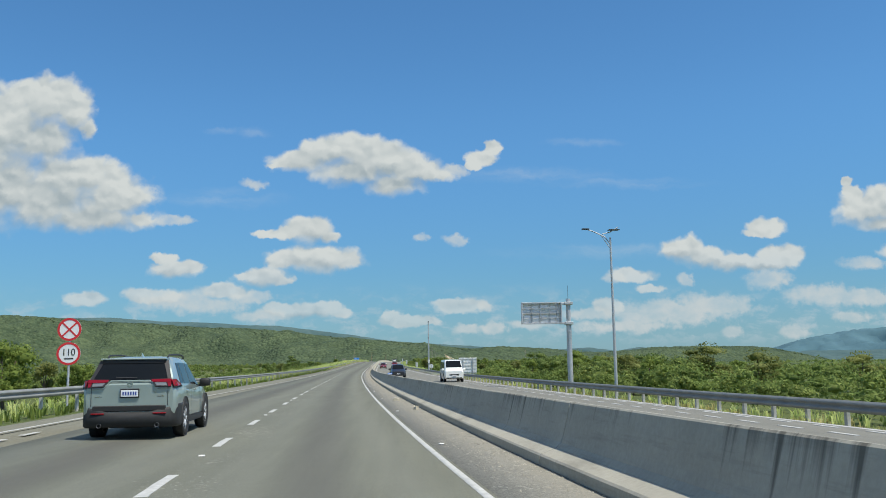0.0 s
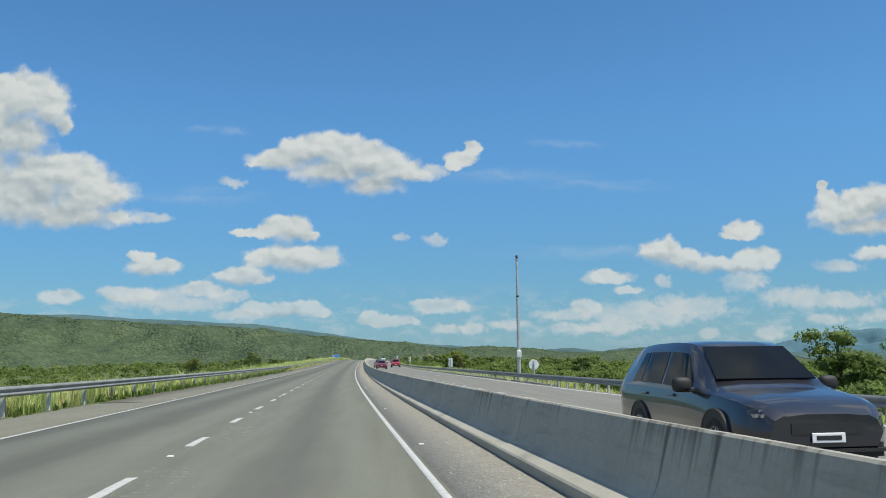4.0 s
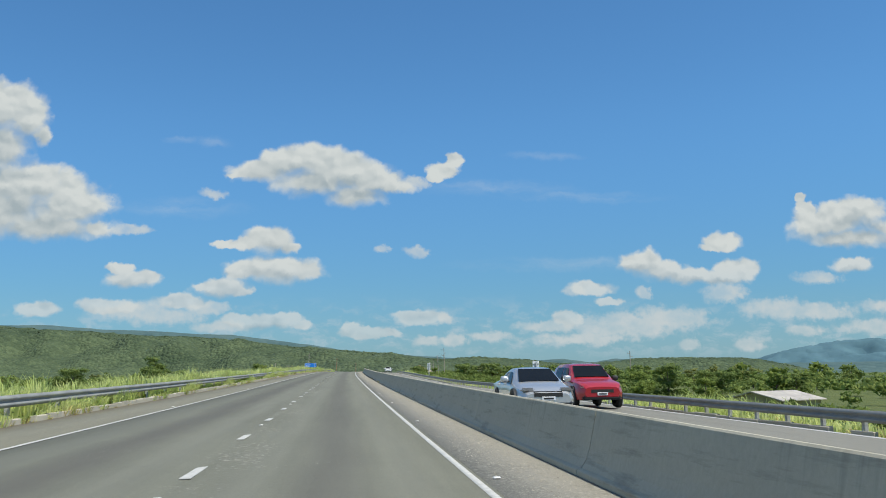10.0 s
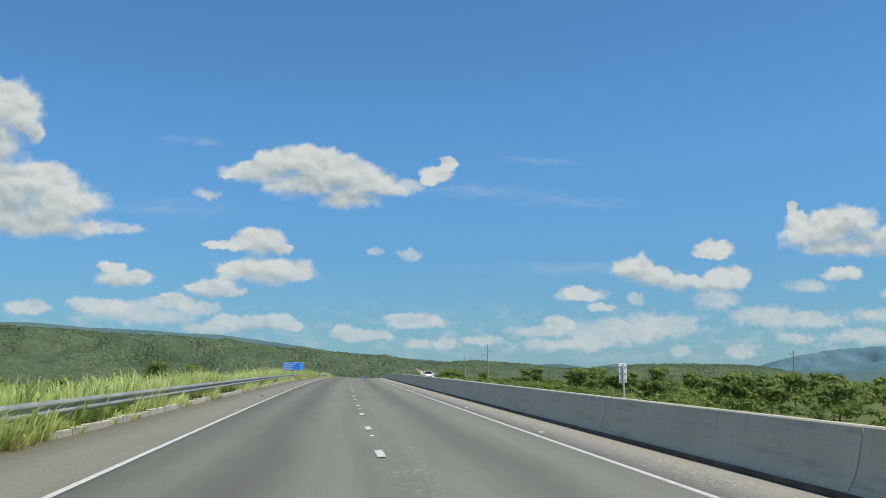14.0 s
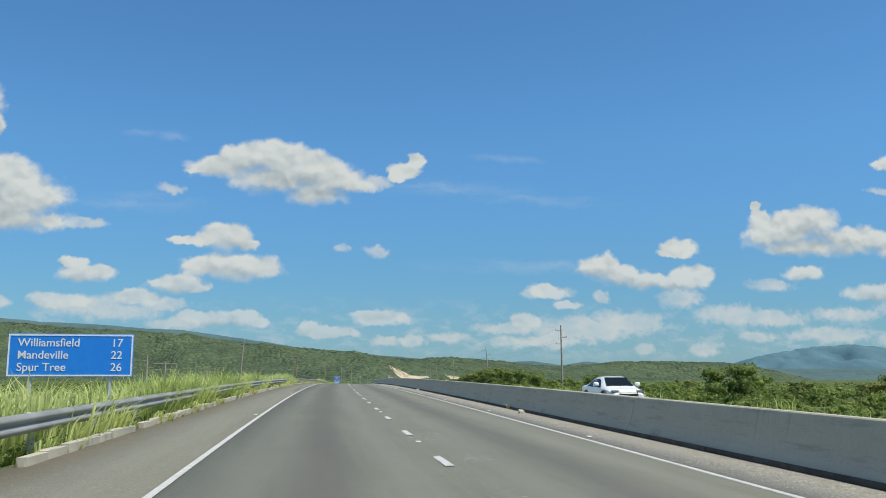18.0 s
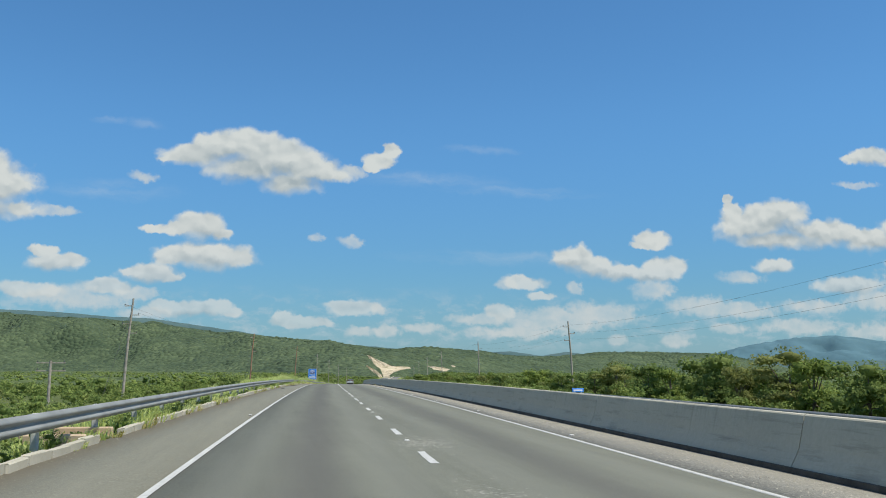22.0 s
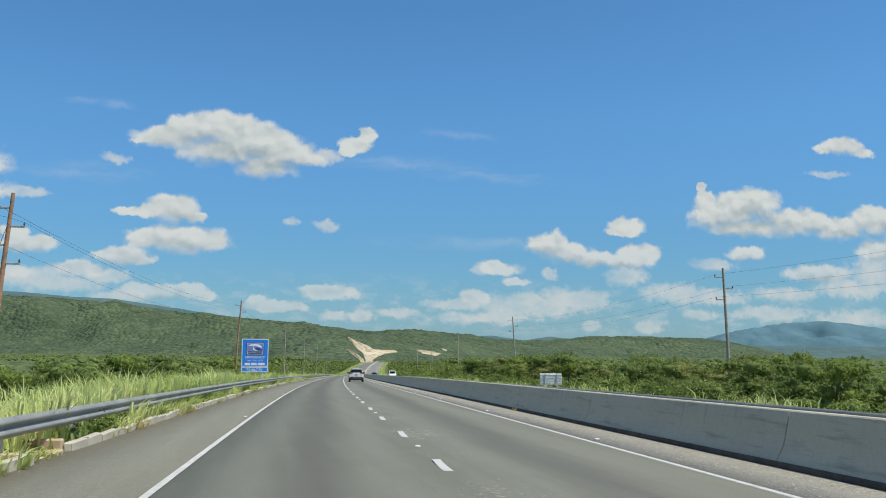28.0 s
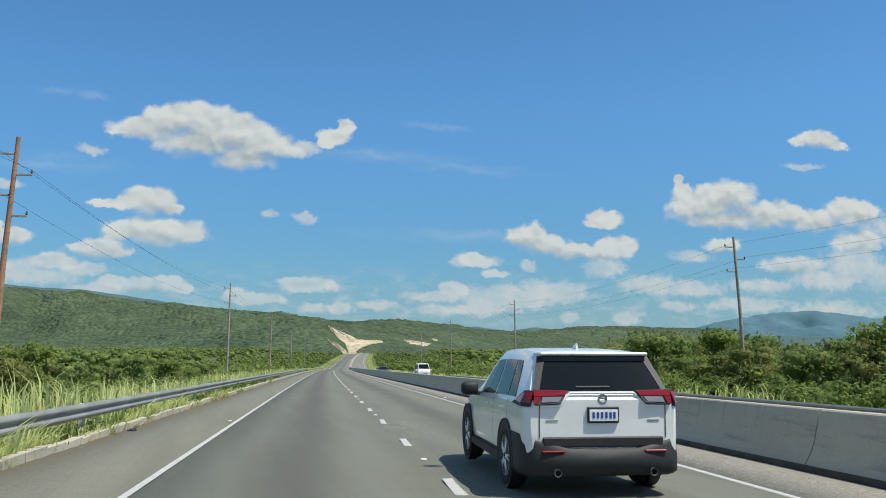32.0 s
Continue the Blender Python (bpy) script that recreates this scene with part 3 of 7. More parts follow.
def leaf_mat(name, a, b_, c_, through_=0.35):
    m, n, l, b = material(name, 0.75, 0, 0.12)
    g = n.new("ShaderNodeNewGeometry")
    oi = n.new("ShaderNodeObjectInfo")
    c = ramp(n, l, g.outputs["Random Per Island"], [(0.0, a), (0.5, b_), (1.0, c_)])
    c = mixed(n, l, 0.35, c, ramp(n, l, oi.outputs["Random"], [(0.0, a), (1.0, c_)]))
    big = noise_tex(n, l, 0.12, 3, 0.6)
    c = mixed(n, l, 0.5, c, ramp(n, l, big, [(0.38, a), (0.62, c_)]))
    l.new(c, b.inputs["Base Color"])
    tr = n.new("ShaderNodeBsdfTranslucent")
    l.new(c, tr.inputs[0])
    mx = n.new("ShaderNodeMixShader")
    mx.inputs[0].default_value = through_
    l.new(b.outputs[0], mx.inputs[1])
    l.new(tr.outputs[0], mx.inputs[2])
    l.new(mx.outputs[0], n["Material Output"].inputs[0])
    return m


def crown_mat(name, stops, share=0.5, grain=1.6, blend=0.3):
    """Foliage whose green goes by the plant, then by the clump."""
    m, n, l, b = material(name, 0.8, 0, 0.12)
    g = n.new("ShaderNodeNewGeometry")
    at_ = n.new("ShaderNodeAttribute")
    at_.attribute_name = "tone"
    c = mixed(n, l, share, ramp(n, l, at_.outputs["Fac"], stops), ramp(n, l, g.outputs["Random Per Island"], stops))
    fine = noise_tex(n, l, grain, 5, 0.65)
    c = mixed(n, l, blend, c, ramp(n, l, fine, [(0.35, stops[0][1]), (0.65, stops[-1][1])]))
    l.new(c, b.inputs["Base Color"])
    tr = n.new("ShaderNodeBsdfTranslucent")
    l.new(c, tr.inputs[0])
    mx = n.new("ShaderNodeMixShader")
    mx.inputs[0].default_value = 0.42
    l.new(b.outputs[0], mx.inputs[1])
    l.new(tr.outputs[0], mx.inputs[2])
    l.new(mx.outputs[0], n["Material Output"].inputs[0])
    return m


MAT_CROWN = crown_mat("hill crowns", [(0.0, (0.058, 0.090, 0.046)), (0.5, (0.088, 0.128, 0.064)), (1.0, (0.130, 0.170, 0.086))], 0.0, 0.018, 0.6)
MAT_BUSH = crown_mat("bushes", [(0.0, (0.066, 0.110, 0.032)), (0.35, (0.130, 0.205, 0.052)), (0.7, (0.245, 0.335, 0.083)), (1.0, (0.335, 0.372, 0.122))])
MAT_LEAF = leaf_mat("bush leaves", (0.09, 0.145, 0.028), (0.185, 0.26, 0.055), (0.33, 0.395, 0.105), 0.45)
MAT_LEAF_DARK = leaf_mat("dark tree leaves", (0.085, 0.138, 0.038), (0.165, 0.240, 0.064), (0.275, 0.338, 0.105), 0.48)
MAT_LEAF_OLIVE = leaf_mat("olive tree leaves", (0.10, 0.13, 0.036), (0.20, 0.235, 0.068), (0.335, 0.352, 0.122), 0.48)
MAT_GRASS = leaf_mat("tall grass", (0.36, 0.47, 0.11), (0.55, 0.65, 0.19), (0.74, 0.77, 0.36), 0.5)
MAT_DRY = leaf_mat("drying grass", (0.30, 0.29, 0.08), (0.48, 0.43, 0.16), (0.64, 0.55, 0.27), 0.4)
MAT_BARK = plain("bark", (0.14, 0.11, 0.085), 0.9, vary=0.3, scale=5, bump=0.5)
MAT_TIMBER = plain("weathered timber pole", (0.34, 0.305, 0.255), 0.85, vary=0.3, scale=3, bump=0.3)
MAT_TIMBER_RED = plain("reddish timber pole", (0.34, 0.19, 0.12), 0.85, vary=0.3, scale=3, bump=0.3)

# ---- ground, hills, road ----
def soft(x, a, b):
    t = np.clip((x - a) / (b - a), 0, 1)
    return t * t * (3 - 2 * t)


def waves(x, y, size, seed):
    """Smooth uneven relief, from -1 to 1."""
    r = np.random.RandomState(seed)
    v = np.zeros_like(np.asarray(x, float))
    for k in range(7):
        a, p, f = r.uniform(0, 6.28), r.uniform(0, 6.28), r.uniform(0.6, 1.8) * 6.28 / size
        v = v + np.sin((x * math.cos(a) + y * math.sin(a)) * f + p)
    return v / 4.0


def land(s, l):
    """Height of the natural ground above the road's own level."""
    s, l = np.asarray(s, float), np.asarray(l, float)
    z = np.interp(s, ARC, CZ)
    left_drop = np.interp(s, [-60, 90, 200, 420, 560, 900], [0.6, 0.7, 1.0, 1.2, 2.6, 3.0])
    right_drop = np.interp(s, [-60, 100, 300, 450, 800], [0.8, 0.9, 1.4, 2.4, 2.4])
    h = np.where(l < 0, -0.28 - left_drop * soft(-l, 8.5, 22), -0.62 - right_drop * soft(l, 18, 30))
    h = np.where((l > -6.4) & (l < 15.2), -0.45, h)
    h = np.where((l > -7.2) & (l <= -6.4), -0.12, h)
    h = np.where((l >= 15.2) & (l < 16.5), -0.72, h)
    far = soft(np.abs(l), 30, 160)
    lumps = 0.35 * waves(s, l, 26, 3) * soft(np.abs(l - 4), 14, 30) + 1.2 * waves(s, l, 140, 5) * far
    return h * (1 - far) + far * (-3.0 - z * 0.9) + lumps


ls = np.concatenate([-np.geomspace(30, 3200, 34)[::-1], np.arange(-28, -7, 1.5), [-7.2, -6.8, -6.42, -6.38, 15.1, 15.21, 15.9, 16.5], np.arange(18, 30, 1.5), np.geomspace(30, 3200, 34)])
ss = np.concatenate([np.arange(-400, -60, 40), np.arange(-60, 1000, 4), np.arange(1000, 2000, 12), np.arange(2000, 4200, 80)])
gs, gl = np.meshgrid(ss, ls, indexing="ij")
gp = at(gs, gl, land(gs, gl))
gi = np.arange(gs.size).reshape(gs.shape)
gf = np.stack([gi[:-1, :-1], gi[:-1, 1:], gi[1:, 1:], gi[1:, :-1]], -1).reshape(-1, 4)
ground = new("ground", mesh_np("ground", gp.reshape(-1, 3), gf, MAT_GROUND, True))
tagged(ground, "uneven green and brown open ground beside a highway", "ground", kind="structure")

GOLD = (1 + 5 ** 0.5) / 2
ICO_V = np.array([(-1, GOLD, 0), (1, GOLD, 0), (-1, -GOLD, 0), (1, -GOLD, 0), (0, -1, GOLD), (0, 1, GOLD), (0, -1, -GOLD), (0, 1, -GOLD), (GOLD, 0, -1), (GOLD, 0, 1), (-GOLD, 0, -1), (-GOLD, 0, 1)]) / math.hypot(1, GOLD)
ICO_F = np.array([(0, 11, 5), (0, 5, 1), (0, 1, 7), (0, 7, 10), (0, 10, 11), (1, 5, 9), (5, 11, 4), (11, 10, 2), (10, 7, 6), (7, 1, 8), (3, 9, 4), (3, 4, 2), (3, 2, 6), (3, 6, 8), (3, 8, 9), (4, 9, 5), (2, 4, 11), (6, 2, 10), (8, 6, 7), (9, 8, 1)])


ICO_F = ICO_F[ICO_V[ICO_F].mean(1)[:, 2] > -0.5]


def crowns_of(rng, centres, radii, uneven):
    """Lumpy rounded masses of foliage, one at each centre."""
    n = len(centres)
    v = centres[:, None, :] + ICO_V[None] * radii[:, None, :] * (1 + uneven * rng.uniform(-1, 1, (n, 12, 1)))
    return v.reshape(-1, 3), (np.arange(n)[:, None, None] * 12 + ICO_F[None]).reshape(-1, 3)


def hills(name, label, mat, reach, rise_deg, depth, rough_m, step, seed, crowns=0):
    """A range of hills round a point on the plain: reach and rise by bearing."""
    ox, oy = 0.0, 365.0
    az = np.arange(reach[0][0], reach[-1][0] + step, step)
    r0 = np.interp(az, [q[0] for q in reach], [q[1] for q in reach])
    top = np.interp(az, [q[0] for q in rise_deg], [q[1] for q in rise_deg]) + 0.18
    crest = r0 * np.tan(np.radians(top)) + 3.0
    u = np.concatenate([np.linspace(-1, 0, 44), np.linspace(0.04, 0.5, 10)])
    A, U = np.meshgrid(np.radians(az), u, indexing="ij")
    R = r0[:, None] + U * depth
    X, Y = ox + R * np.sin(A), oy + R * np.cos(A)
    shape = np.where(U < 0, 0.30 * soft(U, -1, -0.5) + 0.70 * soft(U, -0.8, 0.05), 1 - 0.5 * U)
    spur = 1 + 0.36 * waves(X, Y, 560, seed) * soft(-U, 0.02, 0.5) + 0.17 * waves(X, Y, 230, seed + 1) * soft(-U, 0.0, 0.3)
    Z = -8 + (crest[:, None] + 8) * shape * spur
    grain = np.random.RandomState(seed).uniform(-1, 1, X.shape)
    Z = Z + rough_m * (0.3 * waves(X, Y, 55, seed + 2) + 0.16 * grain + 0.3 * waves(X, Y, 120, seed + 3))
    # the highway's own corridor through the hills
    zr, xr = np.interp(Y, CY, CZ), np.interp(Y, CY, CX)
    Z = np.minimum(Z, zr - 1.5 + np.maximum(0, np.abs(X - xr - 4) - 24) * 0.35 + np.maximum(0, Y - 1780) * 0.4)
    i = np.arange(X.size).reshape(X.shape)
    f = np.stack([i[:-1, :-1], i[1:, :-1], i[1:, 1:], i[:-1, 1:]], -1).reshape(-1, 4)
    ob = new(name, mesh_np(name, np.stack([X, Y, Z], -1).reshape(-1, 3), f, mat, True))
    if crowns:
        # single crowns that stand up along the crest
        rng = np.random.RandomState(seed + 7)
        ai = rng.choice(np.flatnonzero((az > -36) & (az < 33)), crowns)
        ui = rng.randint(37, 46, crowns)
        w = rng.uniform(size=crowns)[:, None]
        G = np.stack([X, Y, Z], -1)
        c = G[ai, ui] * (1 - w) + G[ai, ui + 1] * w + rng.uniform(-4, 4, (crowns, 3)) * np.array([1, 1, 0])
        keep = (np.abs(c[:, 0] - np.interp(c[:, 1], CY, CX) - 4) > 30) | (c[:, 1] > 1800)
        c = c[keep]
        size = (2.2 + 3.6 * rng.uniform(0, 1, len(c)) ** 1.8)[:, None] * np.array([1, 1, 0.34])
        c[:, 2] -= 0.55 * size[:, 2]
        v, t = crowns_of(rng, c, size, 0.28)
        tagged(new("hill_trees", mesh_np("hill_trees", v, t, MAT_CROWN, True)), "crowns of the woods along the hills' crest", "trees", kind="stuff")
    return tagged(ob, label, "hills", kind="structure")


REACH = [(-75, 2400), (-40, 3200), (-20, 3300), (-8, 3000), (0, 2500), (6, 2150), (12, 2500), (20, 2900), (30, 3000), (45, 2800), (75, 2600)]
RISE_L = [(-75, 2.0), (-50, 3.2), (-24, 3.45), (-19.8, 3.13), (-16.8, 3.01), (-13.6, 2.76), (-10.6, 2.70), (-8.6, 2.55), (-6.8, 2.29), (-3.3, 1.97), (0.4, 1.66), (2.5, 1.5), (4, 1.25), (5.9, 1.06), (8, 1.12), (10, 1.06), (12, 0.9), (13.6, 0.68), (15.5, 0.60), (16.9, 0.64), (19, 0.78), (21, 0.84), (23.6, 0.86), (25.6, 0.80), (26.6, 0.70), (28.2, 0.36), (29.5, 0.02), (31, -0.35), (36, -0.5), (75, -0.5)]
hills("forested_hills", "green wooded hills along the horizon", MAT_FOREST, REACH, RISE_L, 950, 5.0, 0.12, 11, 6000)
# the two ranges farthest off, with their haze painted into the colour
hills("far_ridge", "ridge behind the wooded hills, its blue-green painted haze", MAT_FARRIDGE, [(-40, 3900), (45, 3900)], [(-40, 2.5), (-24, 3.3), (-19, 3.35), (-16, 3.12), (-13, 3.05), (-10, 2.84), (-8, 2.8), (-6, 2.52), (-3, 2.12), (0, 1.62), (4, 1.32), (8, 1.0), (11, 0.8), (14, 0.95), (16, 0.66), (17.5, 0.92), (18.4, 0.78), (20, 0.45), (45, 0.4)], 400, 3.0, 0.3, 23)
hills("hazy_mountain", "distant mountain range with a flat top, its blue painted haze", MAT_HAZE_BLUE, [(20, 4150), (70, 4150)], [(20, 0.1), (24.5, 0.45), (26.3, 0.72), (27.6, 1.12), (28.8, 1.32), (30.2, 1.60), (31.6, 1.75), (33.2, 1.80), (34.6, 1.62), (36.2, 1.35), (40.5, 1.2), (45, 1.1), (70, 1.0)], 500, 8.0, 0.2, 31)


def steps(a, b, d):
    return np.linspace(a, b, max(2, int(round((b - a) / d)) + 1))


ROAD_END = 1760
RS = np.concatenate([steps(-60, 1000, 4), steps(1000, ROAD_END, 10)[1:]])


def strip(name, profile, mat, label, ss_=RS, kind="structure"):
    v, f = sweep(profile, ss_)
    return tagged(new(name, mesh_np(name, v, f, mat)), label, name.replace("_", " "), kind=kind)


ROAD_PROFILE = [(-3.8, -0.3), (-3.7, 0.0), (-2, 0.004), (2, 0.004), (3.72, 0.0), (3.8, -0.3)]
road = strip("road", ROAD_PROFILE, MAT_LANE, "grey asphalt carriageway with two lanes, worn in the wheel tracks")
across = road.data.attributes.new("across", "FLOAT", "POINT")
across.data.foreach_set("value", np.tile(np.array(ROAD_PROFILE, np.float32)[:, 0], len(RS)))


def mark_across(ob, profile, n):
    q = ob.data.attributes.new("across", "FLOAT", "POINT")
    q.data.foreach_set("value", np.tile(np.array(profile, np.float32)[:, 0], n))


strip("road_shoulder_outer", [(-8.9, -0.5), (-6.3, -0.075), (-3.7, -0.006), (-3.68, -0.2)], MAT_SHOULDER, "paler brownish asphalt shoulder beside the kerb", steps(-60, 130, 4))
KERBSIDE, KS = [(-6.25, -0.4), (-6.2, -0.05), (-3.7, -0.006), (-3.68, -0.2)], np.concatenate([steps(130, 1000, 4), steps(1000, ROAD_END, 10)[1:]])
mark_across(strip("road_shoulder_kerbside", KERBSIDE, MAT_SHOULDER, "paler brownish asphalt shoulder beside the kerb", KS), KERBSIDE, len(KS))
INNER = [(3.70, -0.2), (3.72, -0.006), (5.2, 0.01), (5.25, -0.3)]
mark_across(strip("road_shoulder_inner", INNER, MAT_INNER, "gritty shoulder strip beside the concrete barrier"), INNER, len(RS))
strip("opposite_road", [(5.62, -0.4), (5.65, -0.03), (6.0, float(fall(6.0))), (13.6, float(fall(13.6))), (15.2, float(fall(15.2)) - 0.20), (15.3, -0.9)], MAT_FAR_LANE, "pale asphalt of the opposite carriageway")


def line(name, l, w, s_list, parent=road, lift=0.008):
    z0, z1 = float(fall(l - w / 2)) + lift, float(fall(l + w / 2)) + lift
    v, f = sweep([(l - w / 2, z0 - 0.006), (l - w / 2 + 0.005, z0), (l + w / 2 - 0.005, z1), (l + w / 2, z1 - 0.006)], s_list)
    ob = new(name, mesh_np(name, v, f, MAT_PAINT))
    ob.parent = parent
    return ob


line("edge_line", 3.62, 0.105, RS)
taper = np.concatenate([steps(-60, 110, 4), steps(114, 1000, 4), steps(1000, ROAD_END, 10)[1:]])
tl = np.interp(taper, [-60, 24, 70, 110, 2000], [-7.0, -4.95, -4.2, -3.68, -3.65])
tv = np.concatenate([at(taper, tl - 0.05, 0.010), at(taper, tl + 0.05, 0.010)])
tn = len(taper)
ti = np.arange(tn - 1)
edge_l = new("edge_line", mesh_np("edge_line", tv, np.stack([ti, ti + tn, ti + tn + 1, ti + 1], -1), MAT_PAINT))
edge_l.parent = road
opp = bpy.data.objects["opposite_road"]
line("edge_line", 13.4, 0.15, RS, opp)
line("edge_line", 6.25, 0.15, RS, opp)


def dash_mesh(length, width):
    bm = bmesh.new()
    r = random.Random(4)
    n = 7
    lo = [bm.verts.new((-width / 2 + r.uniform(-0.008, 0.008), -length / 2 + length * k / n, 0.004)) for k in range(n + 1)]
    hi = [bm.verts.new((width / 2 + r.uniform(-0.008, 0.008), -length / 2 + length * k / n, 0.004)) for k in range(n + 1)]
    for k in range(n):
        bm.faces.new((lo[k], hi[k], hi[k + 1], lo[k + 1]))
    e = bmesh.ops.extrude_face_region(bm, geom=bm.faces[:])
    for v in e["geom"]:
        if isinstance(v, bmesh.types.BMVert):
            v.co.z = -0.006
    return bm_mesh("lane_dash", bm, MAT_PAINT)


DASH = dash_mesh(1.9, 0.135)
DASH_AT = 10.72
for k in range(-9, 170):
    ob = new("lane_dash", DASH)
    ob.parent = road
    ob.matrix_basis = place(DASH_AT + 6 * k, 0, 0.0065)
for k in range(-6, 120):
    ob = new("lane_dash", DASH)
    ob.parent = opp
    ob.matrix_basis = place(4 + 6 * k, 9.8, float(fall(9.8)) + 0.006)
SHORT = dash_mesh(1.0, 0.12)
for k in range(-12, 4):
    ob = new("lane_dash", SHORT)
    ob.parent = road
    ob.matrix_basis = place(13.4 + 2.0 * k, -4.2 - 0.02 * k, 0.012, -1.0)

for k in range(-20, 48):
    for l_ in (12.2, 13.05):
        ob = new("lane_dash", SHORT)
        ob.parent = opp
        ob.matrix_basis = place(2.1 * k, l_, float(fall(l_)) + 0.008)

# painted arrow that points along the opposite lane
bm = bmesh.new()
for outline in ([(-0.09, -1.6), (0.09, -1.6), (0.09, 0.4), (-0.09, 0.4)], [(-0.42, 0.4), (0.42, 0.4), (0.0, 1.7)]):
    bm.faces.new([bm.verts.new((x, y, 0.004)) for x, y in outline])
e = bmesh.ops.extrude_face_region(bm, geom=bm.faces[:])
for v in e["geom"]:
    if isinstance(v, bmesh.types.BMVert):
        v.co.z = -0.006
ARROW = bm_mesh("lane_arrow", bm, MAT_PAINT)
for l_ in (8.0, 11.6):
    ob = new("lane_arrow", ARROW)
    ob.parent = opp
    ob.matrix_basis = place(183.0, l_, float(fall(l_)) + 0.006, 180)

# a dark tyre mark that runs off the edge line onto the shoulder
for shift in (0.0, 0.16):
    q = np.linspace(499, 520, 22)
    mid = -3.86 - 0.50 * ((q - 499) / 21) ** 1.3 - shift
    half = 0.05 * np.minimum(1, np.minimum(q - 498.6, 520.4 - q) / 3)
    vv = np.concatenate([at(q, mid - half, 0.009), at(q, mid + half, 0.009)])
    ob = new("tyre_mark", mesh_np("tyre_mark", vv, [(i, i + 22, i + 23, i + 1) for i in range(21)], MAT_MARK))
    ob.parent = road

# raised road studs
bm = bmesh.new()
box(bm, (-0.05, -0.05, -0.01), (0.05, 0.05, 0.018), 0.012)
STUD = bm_mesh("road_stud", bm, plain("white road stud", (0.62, 0.61, 0.58), 0.5, vary=0.2, scale=20))
for k in range(-2, 70):
    for l_, ds in ((0.0, 3.4), (-3.86, 1.0), (3.92, 5.0)):
        if l_ < -3 and (k < 9 or k % 2):
            continue
        ob = new("road_stud", STUD)
        ob.parent = road
        ob.matrix_basis = place(DASH_AT + 12 * k + ds, l_, 0.006)

# ---- concrete median barrier ----
REAR = [(5.51, 0.85), (5.53, 0.83), (5.58, 0.36), (5.64, 0.22), (5.74, 0.06), (5.76, -0.30)]
FRONT = [(5.05, -0.25), (5.05, 0.065), (5.07, 0.075), (5.13, 0.17), (5.19, 0.28), (5.23, 0.38), (5.335, 0.83), (5.355, 0.85)] + REAR


def stepped(s):
    """The barrier's profile where it stands on a plinth, which sinks into the shoulder further on."""
    early = [(4.86, -0.25), (4.86, 0.135), (4.885, 0.16), (5.10, 0.235), (5.17, 0.31), (5.21, 0.42), (5.32, 0.85), (5.34, 0.87)] + REAR
    late = [(5.02, -0.25), (5.02, 0.075), (5.035, 0.09), (5.09, 0.11), (5.16, 0.22), (5.21, 0.36), (5.32, 0.85), (5.34, 0.87)] + REAR
    w = float(np.interp(s, [80, 200], [0, 1]))
    return [(a[0] + (b[0] - a[0]) * w, a[1] + (b[1] - a[1]) * w) for a, b in zip(early, late)]


barrier = thing("median_barrier", "grey precast concrete barrier with dark runs and joints", "barrier", kind="structure")
JOINT = 9.75


def barrier_part(name, prof, a, b):
    o = at((a + b) / 2, 5.4)
    bm = capped(prof, steps(a + 0.012, b - 0.012, 2.5))
    for v in bm.verts:
        v.co -= Vector(o)
    ob = part(name, bm, MAT_BARRIER if b < 240 else MAT_BARRIER_NEW, barrier)
    ob.location = o
    return ob


k = -6
while True:
    a = 2.4 + JOINT * k
    if a > 1000:
        break
    barrier_part("barrier_segment", stepped(a) if a < 325 else FRONT, a, a + JOINT)
    k += 1
barrier_part("barrier_run", FRONT, 1003, ROAD_END)
# dark strip added over the barrier's foot: its shade and grime as colour
for k in range(0, 24):
    a = 310 + 29.25 * k
    ob = barrier_part("foot_strip", [(5.028, -0.2), (5.028, 0.088), (5.036, 0.098), (5.046, 0.098), (5.046, -0.2)], a, a + 29.25)
    ob.data.materials[0] = MAT_SHADED_FOOT

# ---- pale rock cut where the road enters the hills ----
def rock_face(name, label, rows, y0, bench):
    bm = bmesh.new()
    r = random.Random(3)
    prev = None
    for k, (z, a, b_) in enumerate(rows):
        for half in (0, 1):
            n = 9
            y = y0 + bench * k + (bench * 0.35 if half else 0)
            zz = z
            ring = [bm.verts.new((a + (b_ - a) * i / (n - 1), y + r.uniform(-0.6, 0.6), zz + r.uniform(-0.5, 0.5))) for i in range(n)]
            if prev:
                for i in range(n - 1):
                    bm.faces.new((prev[i], prev[i + 1], ring[i + 1], ring[i]))
            prev = ring
    return tagged(new(name, bm_mesh(name, bm, MAT_ROCK)), label, "rock face", kind="structure")


rock_face("rock_cut", "pale terraced rock cut above the distant road", [(-9, 121.5, 132.5), (-3.4, 122.5, 130.5), (0.5, 121.5, 136.5), (4, 120.5, 147.5), (6.2, 119.5, 161.5), (8.3, 116.5, 159.5), (9.4, 114.5, 135.5), (13.4, 111.5, 127.5), (18, 107.5, 117.5), (23.6, 103.5, 106.5)], 1690, 3.2)
rock_face("rock_cut", "narrow pale bare slope beside the distant road", [(-9, 118.5, 123.5), (-5.4, 117, 121.5), (-2.1, 114.5, 120.5), (3.6, 107.5, 113.5), (9.4, 100.5, 103.5)], 1688, 3.2)
rock_face("rock_scar", "pale bare scar on the wooded hillside", [(2.4, 211, 217), (5, 199, 222), (7, 196, 215), (9.3, 192, 197)], 1738, 3)
rock_face("rock_scar", "small pale scar on the wooded hillside", [(8.4, 226, 230), (9.6, 225, 229), (10.8, 224, 226)], 1742, 3)

